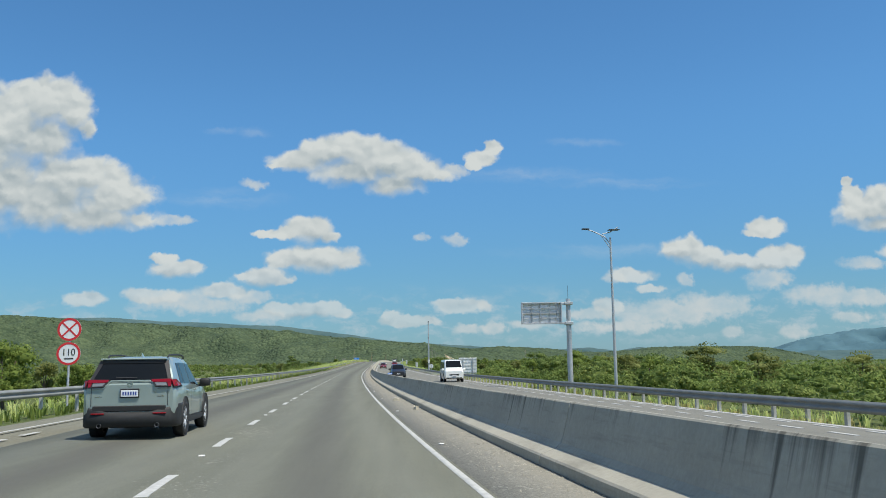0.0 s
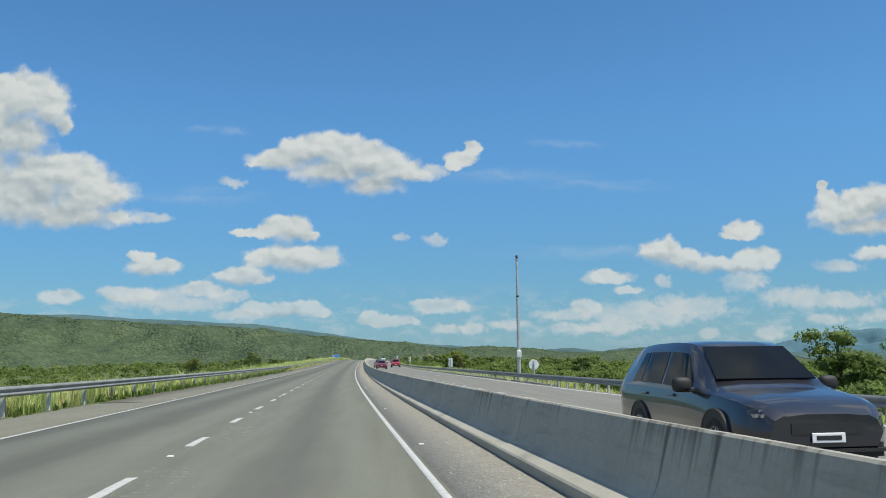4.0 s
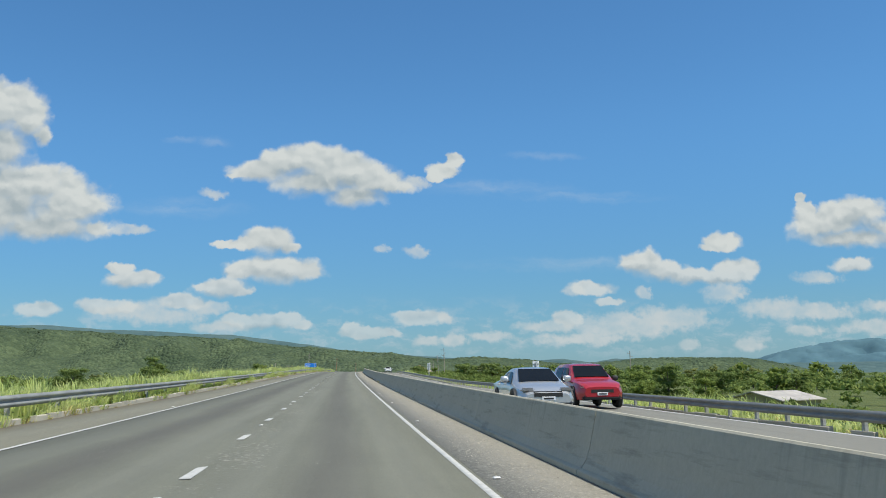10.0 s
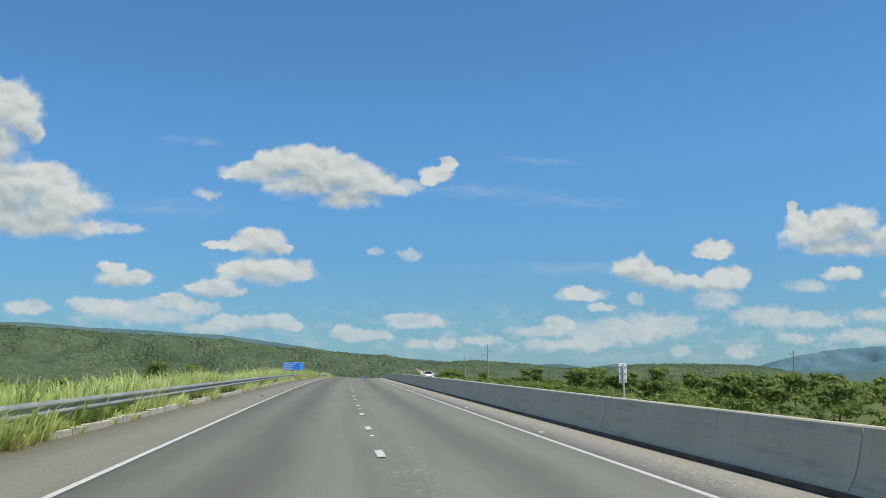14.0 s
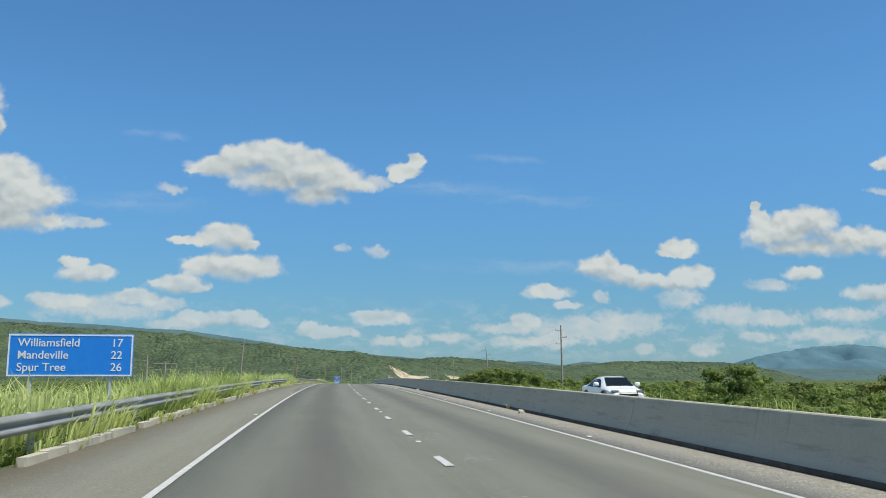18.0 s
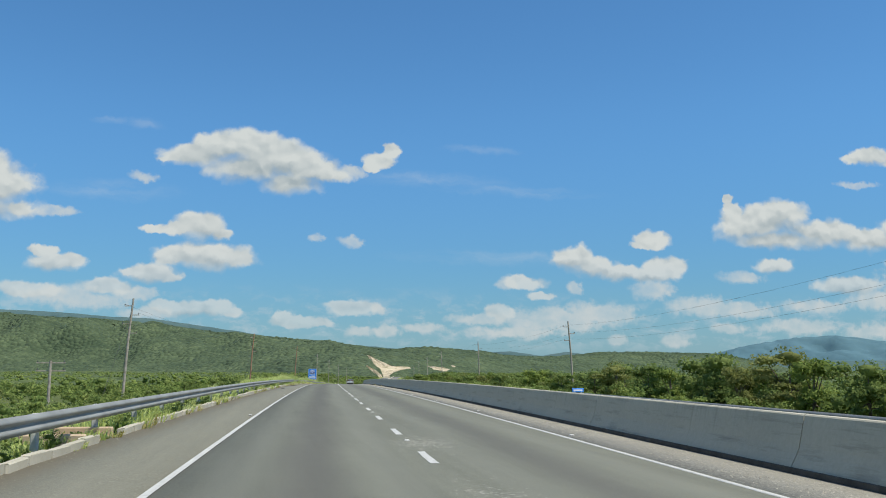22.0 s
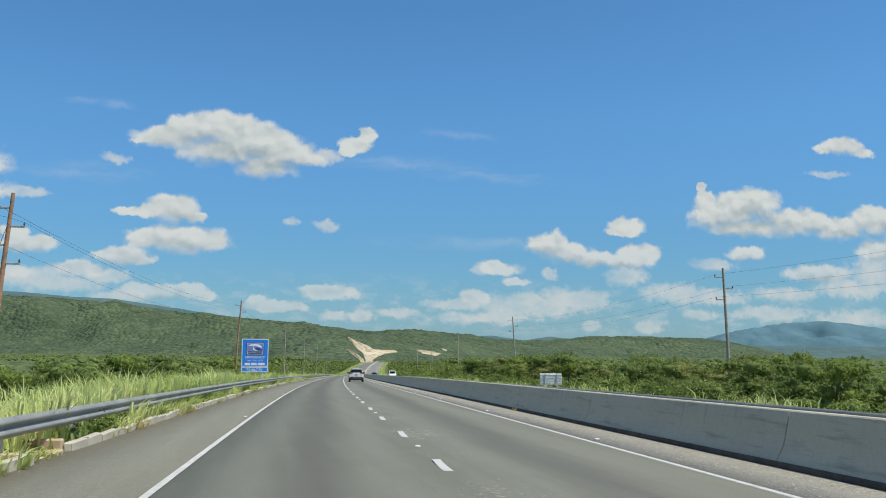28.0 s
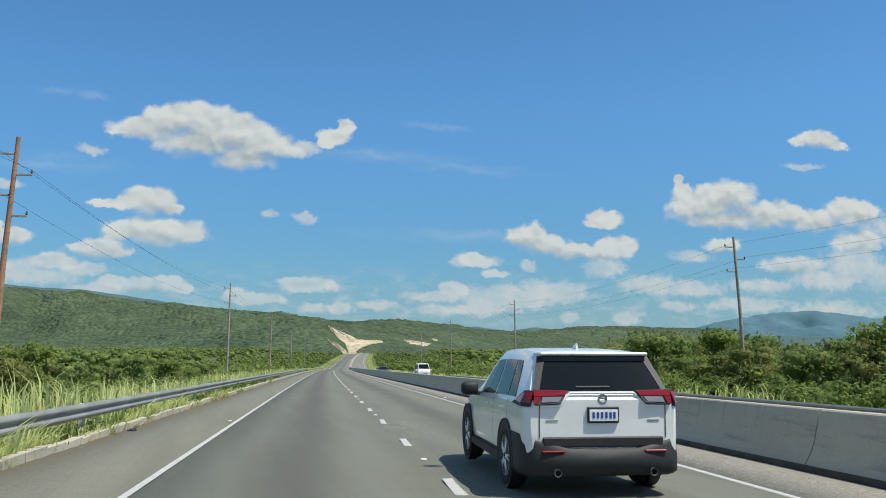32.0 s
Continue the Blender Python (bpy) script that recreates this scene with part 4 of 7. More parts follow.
# ---- guard rails and kerb ----
BEAM = [(0.012, 0), (0.022, 0.012), (0.078, 0.052), (0.083, 0.085), (0.070, 0.105), (0.010, 0.140), (0.004, 0.155), (0.010, 0.170), (0.070, 0.205), (0.083, 0.225), (0.078, 0.258), (0.022, 0.298), (0.012, 0.31)]


def rail_l(s):
    return np.interp(s, [-60, 0, 60, 150, 230, 2000], [-8.6, -8.2, -7.8, -7.0, -6.35, -6.3])


def guard_rail(label, s_a, s_b, lat, base, side, pitch, top, between=False):
    rail = thing("guard_rail", label, "guard rail")
    kp = int((s_b - s_a) / pitch)
    rest = bmesh.new()
    bm = bmesh.new()
    box(bm, (-0.055, -0.07, -0.7), (0.055, 0.07, top - 0.03), 0.012)
    post_me = bm_mesh("post", bm, MAT_POST)
    bm = bmesh.new()
    box(bm, (-0.06, -0.06, -0.14), (0.06, 0.06, 0.14), 0.01)
    block_me = bm_mesh("spacer", bm, MAT_POST)
    for k in range(kp):
        a, b = s_a + pitch * k, s_a + pitch * (k + 1)
        n = 3
        q = np.linspace(a - 0.15, b + 0.15, n)
        pr = np.array(BEAM)
        v = at(q[:, None], lat(q)[:, None] + side * (pr[None, :, 0] + 0.002 * (k % 2)), base(q)[:, None] + top - 0.31 + pr[None, :, 1])
        back = at(q[:, None], lat(q)[:, None] + side * (pr[None, :, 0] - 0.006 + 0.002 * (k % 2)), base(q)[:, None] + top - 0.31 + pr[None, :, 1])
        o = at((a + b) / 2, float(lat((a + b) / 2)))
        m = len(pr)
        vv = np.concatenate([v.reshape(-1, 3), back.reshape(-1, 3)]) - o
        i = np.arange(n * m).reshape(n, m)
        f = np.stack([i[:-1, :-1], i[:-1, 1:], i[1:, 1:], i[1:, :-1]], -1).reshape(-1, 4)
        g = f[:, ::-1] + n * m
        ob = part("beam", mesh_np("beam", vv, np.concatenate([f, g]), MAT_GALV), None, rail)
        ob.location = o
        if between:
            mid = a + pitch / 2
            mm = place(mid, float(lat(mid)) - side * 0.19, float(base(mid)))
            if mid < 420:
                part("post", post_me, None, rail, m=mm)
            else:
                n0 = len(rest.verts)
                rest.from_mesh(post_me)
                rest.verts.ensure_lookup_table()
                bmesh.ops.transform(rest, matrix=mm, verts=rest.verts[n0:])
        zb = float(base(a))
        p = part("post", post_me, None, rail)
        p.matrix_basis = place(a, float(lat(a)) - side * 0.19, zb)
        c = part("spacer", block_me, None, rail)
        c.matrix_basis = place(a, float(lat(a)) - side * 0.065, zb + top - 0.16)
    if between:
        tagged(part("posts", rest, MAT_POST, rail), kind="stuff")
    else:
        rest.free()
    return rail


rail_left = guard_rail("galvanised two-wave guard rail behind the kerb, partly overgrown", -40, 1000, rail_l, lambda q: np.interp(q, [150, 300], [-0.06, -0.13]), 1, 4.0, 0.77)
rail_right = guard_rail("galvanised two-wave guard rail along the opposite carriageway", -40, 900, lambda q: np.full(np.shape(q), 15.25), lambda q: np.full(np.shape(q), -0.45), -1, 4.0, 0.66, True)

kerb = thing("kerb", "pale concrete kerb blocks, chipped and stained", "kerb", kind="structure")
rk = random.Random(8)
KERBS = []
for j in range(4):
    bm = bmesh.new()
    box(bm, (-0.075, -0.49, -0.25), (0.075, 0.49, 0.155), 0.018)
    for v in bm.verts:
        v.co += Vector((rk.uniform(-0.012, 0.012), rk.uniform(-0.015, 0.015), rk.uniform(-0.012, 0.008)))
    KERBS.append(bm_mesh("kerb_block", bm, MAT_KERB))
s = 222.0
joined = bmesh.new()
while s < 860:
    if rk.random() > 0.04 and min(abs(s - q) for q in (358.9, 515.8, 554.7, 641.0, 696.8)) > 1.2:
        me, m_ = KERBS[rk.randrange(4)], place(s, -6.02 + rk.uniform(-0.015, 0.015), rk.uniform(-0.07, -0.03), rk.uniform(-1.6, 1.6))
        if 420 < s < 720:
            ob = part("kerb_block", me, None, kerb)
            ob.matrix_basis = m_
        else:
            n0 = len(joined.verts)
            joined.from_mesh(me)
            joined.verts.ensure_lookup_table()
            bmesh.ops.transform(joined, matrix=m_, verts=joined.verts[n0:])
    s += 1.02
tagged(part("kerb_blocks", joined, MAT_KERB, kerb), kind="stuff")
far_kerb = capped([(-6.10, -0.2), (-6.10, 0.13), (-5.96, 0.13), (-5.95, -0.2)], np.concatenate([steps(861, 1000, 6), steps(1012, ROAD_END, 12)]))
part("kerb_run", far_kerb, MAT_KERB, kerb)
opposite = bmesh.new()
s = 146.0
while s < 640:
    if rk.random() > 0.05:
        n0 = len(opposite.verts)
        opposite.from_mesh(KERBS[rk.randrange(4)])
        opposite.verts.ensure_lookup_table()
        bmesh.ops.transform(opposite, matrix=place(s, 15.0 + rk.uniform(-0.015, 0.015), float(fall(15.0)) - 0.20 + rk.uniform(-0.03, 0.02), rk.uniform(-1.2, 1.2)), verts=opposite.verts[n0:])
    s += 1.02
tagged(part("kerb_blocks", opposite, MAT_KERB, kerb), kind="stuff")
gut = capped([(14.93, -0.6), (14.93, float(fall(15)) - 0.07), (15.07, float(fall(15)) - 0.07), (15.08, -0.6)], steps(641, 900, 6))
part("kerb_run", gut, MAT_KERB, kerb)

MAT_GRIT = plain("road grit", (0.28, 0.265, 0.22), 0.9, vary=0.45, scale=3)


# loose grit along the inner shoulder
def grit(name, label, seed, n, s_lo, s_hi, l_lo, l_hi, size):
    rng = np.random.RandomState(seed)
    s_, l_ = rng.uniform(s_lo, s_hi, n), l_lo + (l_hi - l_lo) * np.sqrt(rng.uniform(size=n))
    p = at(s_, l_, 0.004)
    z = size * rng.uniform(0.35, 1.6, n)[:, None]
    a = rng.uniform(0, 6.28, n)
    c = [np.stack([np.cos(a + t), np.sin(a + t), np.zeros(n)], 1) * z * rng.uniform(0.7, 1.2, n)[:, None] for t in (0, 2.1, 4.2)]
    v = np.stack([p + c[0], p + c[1], p + c[2], p + np.array([0, 0, 0.9]) * z], 1).reshape(-1, 3)
    o = np.arange(n)[:, None] * 4
    f = np.concatenate([o + np.array([[0, 1, 3]]), o + np.array([[1, 2, 3]]), o + np.array([[2, 0, 3]])])
    return tagged(new(name, mesh_np(name, v, f, MAT_GRIT)), label, "gravel", kind="stuff")


grit("gravel", "loose grit along the foot of the barrier", 91, 52000, -5, 810, 3.80, 4.84, 0.013)


MAT_TAN = concrete("tan drain concrete", (0.40, 0.30, 0.19), (0.54, 0.42, 0.29), 0.1)


def drain_chute(s, label):
    q = thing("drain_chute", label, "drain", m=place(s, -6.5, -0.06))
    part("slab", box(bmesh.new(), (-0.75, -1.1, -0.12), (0.42, 1.1, 0.03), 0.02), MAT_TAN, q)
    for y in (-1.15, 1.0):
        part("side_wall", box(bmesh.new(), (-0.8, y, -0.1), (0.40, y + 0.15, 0.20), 0.025), MAT_TAN, q)


for s in (358.9, 515.8, 554.7, 641.0, 696.8):
    drain_chute(s, "tan concrete drain inlet in the kerb line")
grit("gravel", "loose grit along the kerb", 92, 6000, 200, 810, -5.2, -5.93, 0.007)


MAT_SCRAP = plain("scrap rubber", (0.02, 0.02, 0.02), 0.85, vary=0.3, scale=20, bump=0.3)


def scrap(name, label, category, s, l, size, mat, seed, tall=0.25):
    """A torn, curled bit lying on the asphalt."""
    r = random.Random(seed)
    bm = bmesh.new()
    n = 9
    lo = [bm.verts.new((size * (0.5 + 0.5 * r.random()) * math.cos(6.283 * k / n), size * 2.0 * (0.4 + 0.6 * r.random()) * math.sin(6.283 * k / n), 0.0)) for k in range(n)]
    hi = [bm.verts.new((v.co.x * 0.85, v.co.y * 0.85, size * tall * (0.5 + r.random()))) for v in lo]
    for k in range(n):
        bm.faces.new((lo[k], lo[(k + 1) % n], hi[(k + 1) % n], hi[k]))
    bm.faces.new(hi)
    bm.faces.new(lo[::-1])
    ob = new(name, bm_mesh(name, bm, mat))
    ob.matrix_basis = place(s, l, 0.0 if l > 3.7 else -0.005 - 0.0185 * (-3.7 - l), r.uniform(0, 360))
    return tagged(ob, label, category, "litter on the shoulders")


for i_, (s, l) in enumerate(((385.7, -4.3), (801.1, -5.7), (638.3, -5.4), (640.0, -5.2), (612.0, -5.1))):
    scrap("tyre_scrap", "torn black scrap of tyre lying on the shoulder", "litter", s, l, 0.14, MAT_SCRAP, 31 + i_)
for i_, (s, l) in enumerate(((506.8, 4.75), (470.0, 4.7), (533.0, 4.65), (29.0, 4.6), (37.0, 4.4))):
    scrap("concrete_lump", "pale broken lump of concrete at the foot of the barrier", "rubble", s, l, 0.11, MAT_KERB, 51 + i_, 0.9)

# ---- signs, lamps and poles ----
MAT_BLUE_SIGN = plain("blue sign face", (0.012, 0.225, 0.78), 0.45, vary=0.06)
MAT_WHITE_SIGN = plain("white sign face", (0.80, 0.81, 0.82), 0.5, vary=0.05)
MAT_SIGN_BACK = plain("bare aluminium sign back", (0.72, 0.74, 0.74), 0.5, 0.15, 0.12, 2.0)
MAT_RED_SIGN = plain("red sign ring", (0.62, 0.03, 0.04), 0.5, vary=0.06)
MAT_BLACK = plain("black lettering", (0.02, 0.02, 0.022), 0.6, vary=0.1)
MAT_STEEL = plain("grey painted steel", (0.50, 0.52, 0.54), 0.5, 0.4, 0.12, 2.0)
MAT_DARK_STEEL = plain("dark grey housing", (0.07, 0.075, 0.08), 0.6, 0.2)
MAT_LOGO = plain("blue emblem", (0.17, 0.25, 0.58), 0.5, vary=0.05)
MAT_LOGO_PALE = plain("pale grey-blue emblem", (0.40, 0.45, 0.60), 0.5, vary=0.05)
MAT_LOGO_DARK = plain("navy emblem", (0.03, 0.06, 0.28), 0.5, vary=0.05)


def boxm(lo, hi, bevel=0.0):
    return box(bmesh.new(), lo, hi, bevel)


def words(text, size, x, z, y, mat, parent, align="LEFT", name="lettering", wide=1.0):
    cu = bpy.data.curves.new("lettering", "FONT")
    cu.body, cu.size, cu.align_x, cu.extrude = text, size, align, 0.002
    cu.offset = 0.006 * size
    ob = new("lettering", cu)
    dg = bpy.context.evaluated_depsgraph_get()
    me = bpy.data.meshes.new_from_object(ob.evaluated_get(dg))
    bpy.data.objects.remove(ob)
    me.materials.clear()
    me.materials.append(mat)
    q = part(name, me, None, parent)
    q.matrix_basis = pose(x, y, z, 90, 0, 0) @ Matrix.Diagonal((wide, 1, 1, 1))
    return q


def frame_bars(parent, w, h, z, t, mat, y):
    for lo, hi in (((-w / 2, y, z), (w / 2, y + 0.006, z + t)), ((-w / 2, y, z + h - t), (w / 2, y + 0.006, z + h)), ((-w / 2, y, z + t), (-w / 2 + t, y + 0.006, z + h - t)), ((w / 2 - t, y, z + t), (w / 2, y + 0.006, z + h - t))):
        part("border", boxm(lo, hi), mat, parent)


# blue distance sign
ws = thing("distance_sign", "blue distance sign with white lettering in tall grass", "road sign", m=place(462.8, -7.85, 0.0, 2))
W, Hh, Z = 2.85, 1.02, 1.10
board = part("board", boxm((-W / 2, 0, Z), (W / 2, 0.03, Z + Hh), 0.008), MAT_BLUE_SIGN, ws)
frame_bars(board, W - 0.03, Hh - 0.03, Z + 0.015, 0.035, MAT_WHITE_SIGN, -0.007)
for i, (a, b) in enumerate((("Williamsfield", "17"), ("Mandeville", "22"), ("Spur Tree", "26"))):
    words(a, 0.27, -1.2, Z + 0.72 - 0.29 * i, -0.006, MAT_WHITE_SIGN, board)
    words(b, 0.27, 1.18, Z + 0.72 - 0.29 * i, -0.006, MAT_WHITE_SIGN, board, "RIGHT")
for x in (-0.9, 0.9):
    part("post", tube(bmesh.new(), [(x, 0.07, -0.9), (x, 0.07, Z + Hh - 0.1)], 0.045), MAT_STEEL, ws)

# blue emergency sign
es = thing("emergency_sign", "tall blue emergency information sign with white border on two posts", "road sign", m=place(749.2, -6.95, 0.0, 3))
W, Hh, Z = 1.98, 2.5, 1.13
board = part("board", boxm((-W / 2, 0, Z + 0.42), (W / 2, 0.03, Z + Hh), 0.008), MAT_BLUE_SIGN, es)
frame_bars(board, W - 0.02, Hh - 0.44, Z + 0.43, 0.05, MAT_WHITE_SIGN, -0.007)
lower = part("marker_board", boxm((-W / 2, 0, Z), (W / 2, 0.03, Z + 0.405), 0.008), MAT_BLUE_SIGN, es)
frame_bars(lower, W - 0.02, 0.385, Z + 0.01, 0.05, MAT_WHITE_SIGN, -0.007)
part("emblem", boxm((-0.66, -0.008, Z + 1.28), (0.66, 0, Z + 2.24)), MAT_LOGO_DARK, board)
part("emblem_panel", boxm((-0.61, -0.012, Z + 1.32), (0.61, -0.008, Z + 2.20)), MAT_LOGO_PALE, board)
part("emblem_field", boxm((-0.57, -0.015, Z + 1.60), (0.57, -0.012, Z + 2.15)), MAT_LOGO, board)


def ribbon(name, pts, mat, y):
    """A flat stroke of changing width on the emblem: across, up, half width."""
    bm = bmesh.new()
    ring = [(x, z + w) for x, z, w in pts] + [(x, z - w) for x, z, w in pts[::-1]]
    f = bm.faces.new([bm.verts.new((x, y, Z + z)) for x, z in ring])
    r = bmesh.ops.extrude_face_region(bm, geom=[f])
    for v in r["geom"]:
        if isinstance(v, bmesh.types.BMVert):
            v.co.y += 0.003
    part(name, bm, mat, board)


ribbon("emblem_slope", [(-0.06, 1.66, 0.03), (0.08, 1.76, 0.11), (0.22, 1.74, 0.11), (0.38, 1.69, 0.07), (0.55, 1.65, 0.03)], MAT_LOGO_DARK, -0.0185)
ribbon("emblem_wave", [(-0.50, 1.98, 0.02), (-0.36, 2.01, 0.06), (-0.18, 2.04, 0.07), (0.05, 2.04, 0.08), (0.24, 1.99, 0.10), (0.38, 1.93, 0.09), (0.47, 1.88, 0.04)], MAT_WHITE_SIGN, -0.0185)
ribbon("emblem_road", [(-0.16, 1.83, 0.14), (-0.11, 1.76, 0.10), (-0.05, 1.70, 0.07), (0.03, 1.655, 0.04), (0.14, 1.63, 0.02)], MAT_WHITE_SIGN, -0.022)
for z, w, h in ((1.475, 1.06, 0.08), (1.355, 0.98, 0.065)):
    part("name_bar", boxm((-w / 2, -0.014, Z + z), (w / 2, -0.008, Z + z + h)), MAT_BLACK, board)
words("EMERGENCY", 0.25, 0, Z + 1.04, -0.006, MAT_WHITE_SIGN, board, "CENTER")
words("CALL TOLL FREE", 0.165, 0, Z + 0.82, -0.006, MAT_WHITE_SIGN, board, "CENTER")
for x, w in ((-0.53, 0.40), (-0.04, 0.42), (0.5, 0.5)):
    part("number_bar", boxm((x - w / 2, -0.008, Z + 0.54), (x + w / 2, 0, Z + 0.70)), MAT_WHITE_SIGN, board)
words("T1-56.7-W", 0.27, 0, Z + 0.10, -0.006, MAT_WHITE_SIGN, lower, "CENTER")
for x in (-0.55, 0.45):
    part("post", tube(bmesh.new(), [(x, 0.08, -0.8), (x, 0.08, Z + Hh - 0.1)], 0.055), MAT_STEEL, es)


def disc(r, y0, y1, z, n=32, inner=0.0, x=0.0):
    bm = bmesh.new()
    o0 = [bm.verts.new((x + r * math.cos(a), y0, z + r * math.sin(a))) for a in [2 * math.pi * k / n for k in range(n)]]
    o1 = [bm.verts.new((v.co.x, y1, v.co.z)) for v in o0]
    for k in range(n):
        bm.faces.new((o0[k], o0[(k + 1) % n], o1[(k + 1) % n], o1[k]))
    if inner:
        for ring, y in ((o0, y0), (o1, y1)):
            q = [bm.verts.new((x + inner * math.cos(a), y, z + inner * math.sin(a))) for a in [2 * math.pi * k / n for k in range(n)]]
            for k in range(n):
                bm.faces.new((ring[k], ring[(k + 1) % n], q[(k + 1) % n], q[k]))
    else:
        bm.faces.new(o0)
        bm.faces.new(o1[::-1])
    return bm


# speed limit and no-stopping discs on one post
sp = thing("speed_sign", "round red-ringed signs, a cross above a speed limit", "road sign", m=place(35.6, -8.42, -0.13, 3))
part("post", tube(bmesh.new(), [(0, 0.05, -1.0), (0.02, 0.05, 3.4)], 0.045), MAT_STEEL, sp)
for z, kind in ((3.02, "cross"), (2.08, "limit")):
    d = part("disc", disc(0.445, 0.0, 0.02, z), MAT_WHITE_SIGN, sp)
    part("ring", disc(0.445, -0.006, 0.0, z, inner=0.36), MAT_RED_SIGN, d)
    if kind == "cross":
        for a in (45, -45):
            q = part("bar", boxm((-0.37, -0.009, -0.03), (0.37, -0.003, 0.03)), MAT_RED_SIGN, d)
            q.matrix_basis = pose(0, 0.001 if a > 0 else -0.002, z) @ pose(0, 0, 0, 0, a, 0)
    else:
        words("110", 0.38, 0, z - 0.07, -0.006, MAT_BLACK, d, "CENTER", wide=0.9)
        part("text_bar", boxm((-0.16, -0.006, z - 0.22), (0.18, 0, z - 0.17)), MAT_BLACK, d)


def back_sign(name, label, s, l, w, h, z, posts, rows=0, spin=0):
    g = float(land(s, l))
    q = thing(name, label, "road sign", m=place(s, l, -float(lift(s, l)), spin))
    b = part("board", boxm((-w / 2, 0, z), (w / 2, 0.03, z + h), 0.006), MAT_SIGN_BACK, q)
    for k in range(rows):
        zz = z + h * (k + 0.5) / rows
        part("stiffener", boxm((-w / 2 + 0.02, -0.035, zz - 0.025), (w / 2 - 0.02, 0, zz + 0.025), 0.005), MAT_STEEL, b)
    for x in posts:
        part("post", boxm((x - 0.05, -0.12, g - 0.7), (x + 0.05, -0.035, z + h - 0.04), 0.008), MAT_STEEL, q)
    return q


back_sign("road_sign", "grey back of a large sign on two posts behind the rail", 102.6, 16.0, 2.1, 1.85, 0.6, (-0.55, 0.6), 5)
for sx, lx in ((208, 15.75), (308.4, 16.2), (395.2, 16.2)):
    back_sign("marker_sign", "narrow grey back of an upright marker sign", sx, lx, 0.52, 1.15, 0.78, (0.0,), 3, 8)
back_sign("road_sign", "pale back of a sign with slats on two short posts", 755, 17.3, 1.85, 0.95, 0.25, (-0.5, 0.5), 4)
rs = thing("round_sign", "grey back of a round sign on a post", "road sign", m=place(157, 15.9, -0.5, 5))
part("disc", disc(0.36, 0, 0.02, 1.32), MAT_SIGN_BACK, rs)
part("clamp", boxm((-0.05, -0.03, 1.0), (0.05, 0, 1.6)), MAT_STEEL, rs)
part("post", tube(bmesh.new(), [(0, -0.06, -1.0), (0, -0.06, 1.55)], 0.045), MAT_STEEL, rs)

# overhead message board seen from behind
gs_ = thing("message_board", "grey steel gantry arm carrying the back of a message board", "sign gantry", m=place(58.6, 17.4, -0.3, -3))
part("mast", tube(bmesh.new(), [(0, 0, -1.4), (0, 0, 2.2), (0, 0, 6.0)], [0.19, 0.18, 0.15], 16), MAT_STEEL, gs_)
for z in np.arange(2.4, 4.2, 0.22):
    part("step_band", tube(bmesh.new(), [(0, 0, z), (0, 0, z + 0.05)], 0.195, 16), MAT_STEEL, gs_)
part("whip", tube(bmesh.new(), [(0, 0, 6.0), (0, 0, 6.9)], 0.012, 6), MAT_DARK_STEEL, gs_)
for z in (4.32, 5.68):
    part("collar", boxm((-0.28, -0.26, z - 0.09), (0.28, 0.26, z + 0.09), 0.02), MAT_STEEL, gs_)
    part("arm", boxm((-0.62, -0.08, z - 0.07), (0.0, 0.08, z + 0.07), 0.01), MAT_STEEL, gs_)
bd = part("housing", boxm((-3.25, -0.02, 4.30), (-0.5, 0.16, 5.75), 0.02), MAT_SIGN_BACK, gs_)
for lo, hi in (((-3.25, -0.24, 4.28), (-0.5, -0.02, 4.36)), ((-3.25, -0.24, 5.68), (-0.5, -0.02, 5.76)), ((-3.27, -0.24, 4.28), (-3.18, -0.02, 5.76)), ((-0.56, -0.24, 4.28), (-0.48, -0.02, 5.76))):
    part("rim", boxm(lo, hi, 0.008), MAT_STEEL, bd)
for z in (4.70, 5.03, 5.36):
    part("rail", boxm((-3.2, -0.21, z - 0.02), (-0.55, -0.16, z + 0.02)), MAT_STEEL, bd)
for x in (-2.55, -1.95, -1.3, -0.8):
    part("strut", boxm((x - 0.025, -0.16, 4.36), (x + 0.025, -0.02, 5.68)), MAT_STEEL, bd)
part("cable_tray", boxm((-3.15, -0.12, 4.96), (-0.7, -0.03, 5.06)), MAT_STEEL, bd)
for x in (-2.85, -2.25, -1.65, -1.05):
    for z in (4.62, 5.34):
        part("door", boxm((x - 0.23, -0.05, z - 0.22), (x + 0.23, -0.02, z + 0.22), 0.01), MAT_WHITE_SIGN, bd)

# lamp post
lp = thing("street_lamp", "tall grey lamp post with two raised arms", "street lamp", m=place(49.9, 17.9, -0.3, 0))
part("pole", tube(bmesh.new(), [(0, 0, -1.4), (0, 0, 4), (0, 0, 9.0)], [0.10, 0.08, 0.055], 12), MAT_STEEL, lp)
arm = part("arm", tube(bmesh.new(), [(0, 0, 8.6), (-0.35, 0, 9.05), (-1.0, 0, 9.35), (-1.3, 0, 9.45)], 0.035, 8), MAT_STEEL, lp)
part("lantern", boxm((-1.72, -0.10, 9.46), (-1.25, 0.10, 9.54), 0.03), MAT_DARK_STEEL, arm)
arm = part("arm", tube(bmesh.new(), [(-0.5, 0, 9.2), (0, 0, 9.32), (0.5, 0, 9.62)], 0.03, 8), MAT_STEEL, lp)
part("solar_panel", boxm((-0.1, -0.25, 9.42), (0.55, 0.25, 9.45), 0.01), MAT_DARK_STEEL, arm, m=pose(0.0, 0, 0.02))
part("brace", tube(bmesh.new(), [(0, 0, 8.3), (-0.3, 0, 8.75), (-0.55, 0, 9.12)], 0.022, 6), MAT_STEEL, lp)

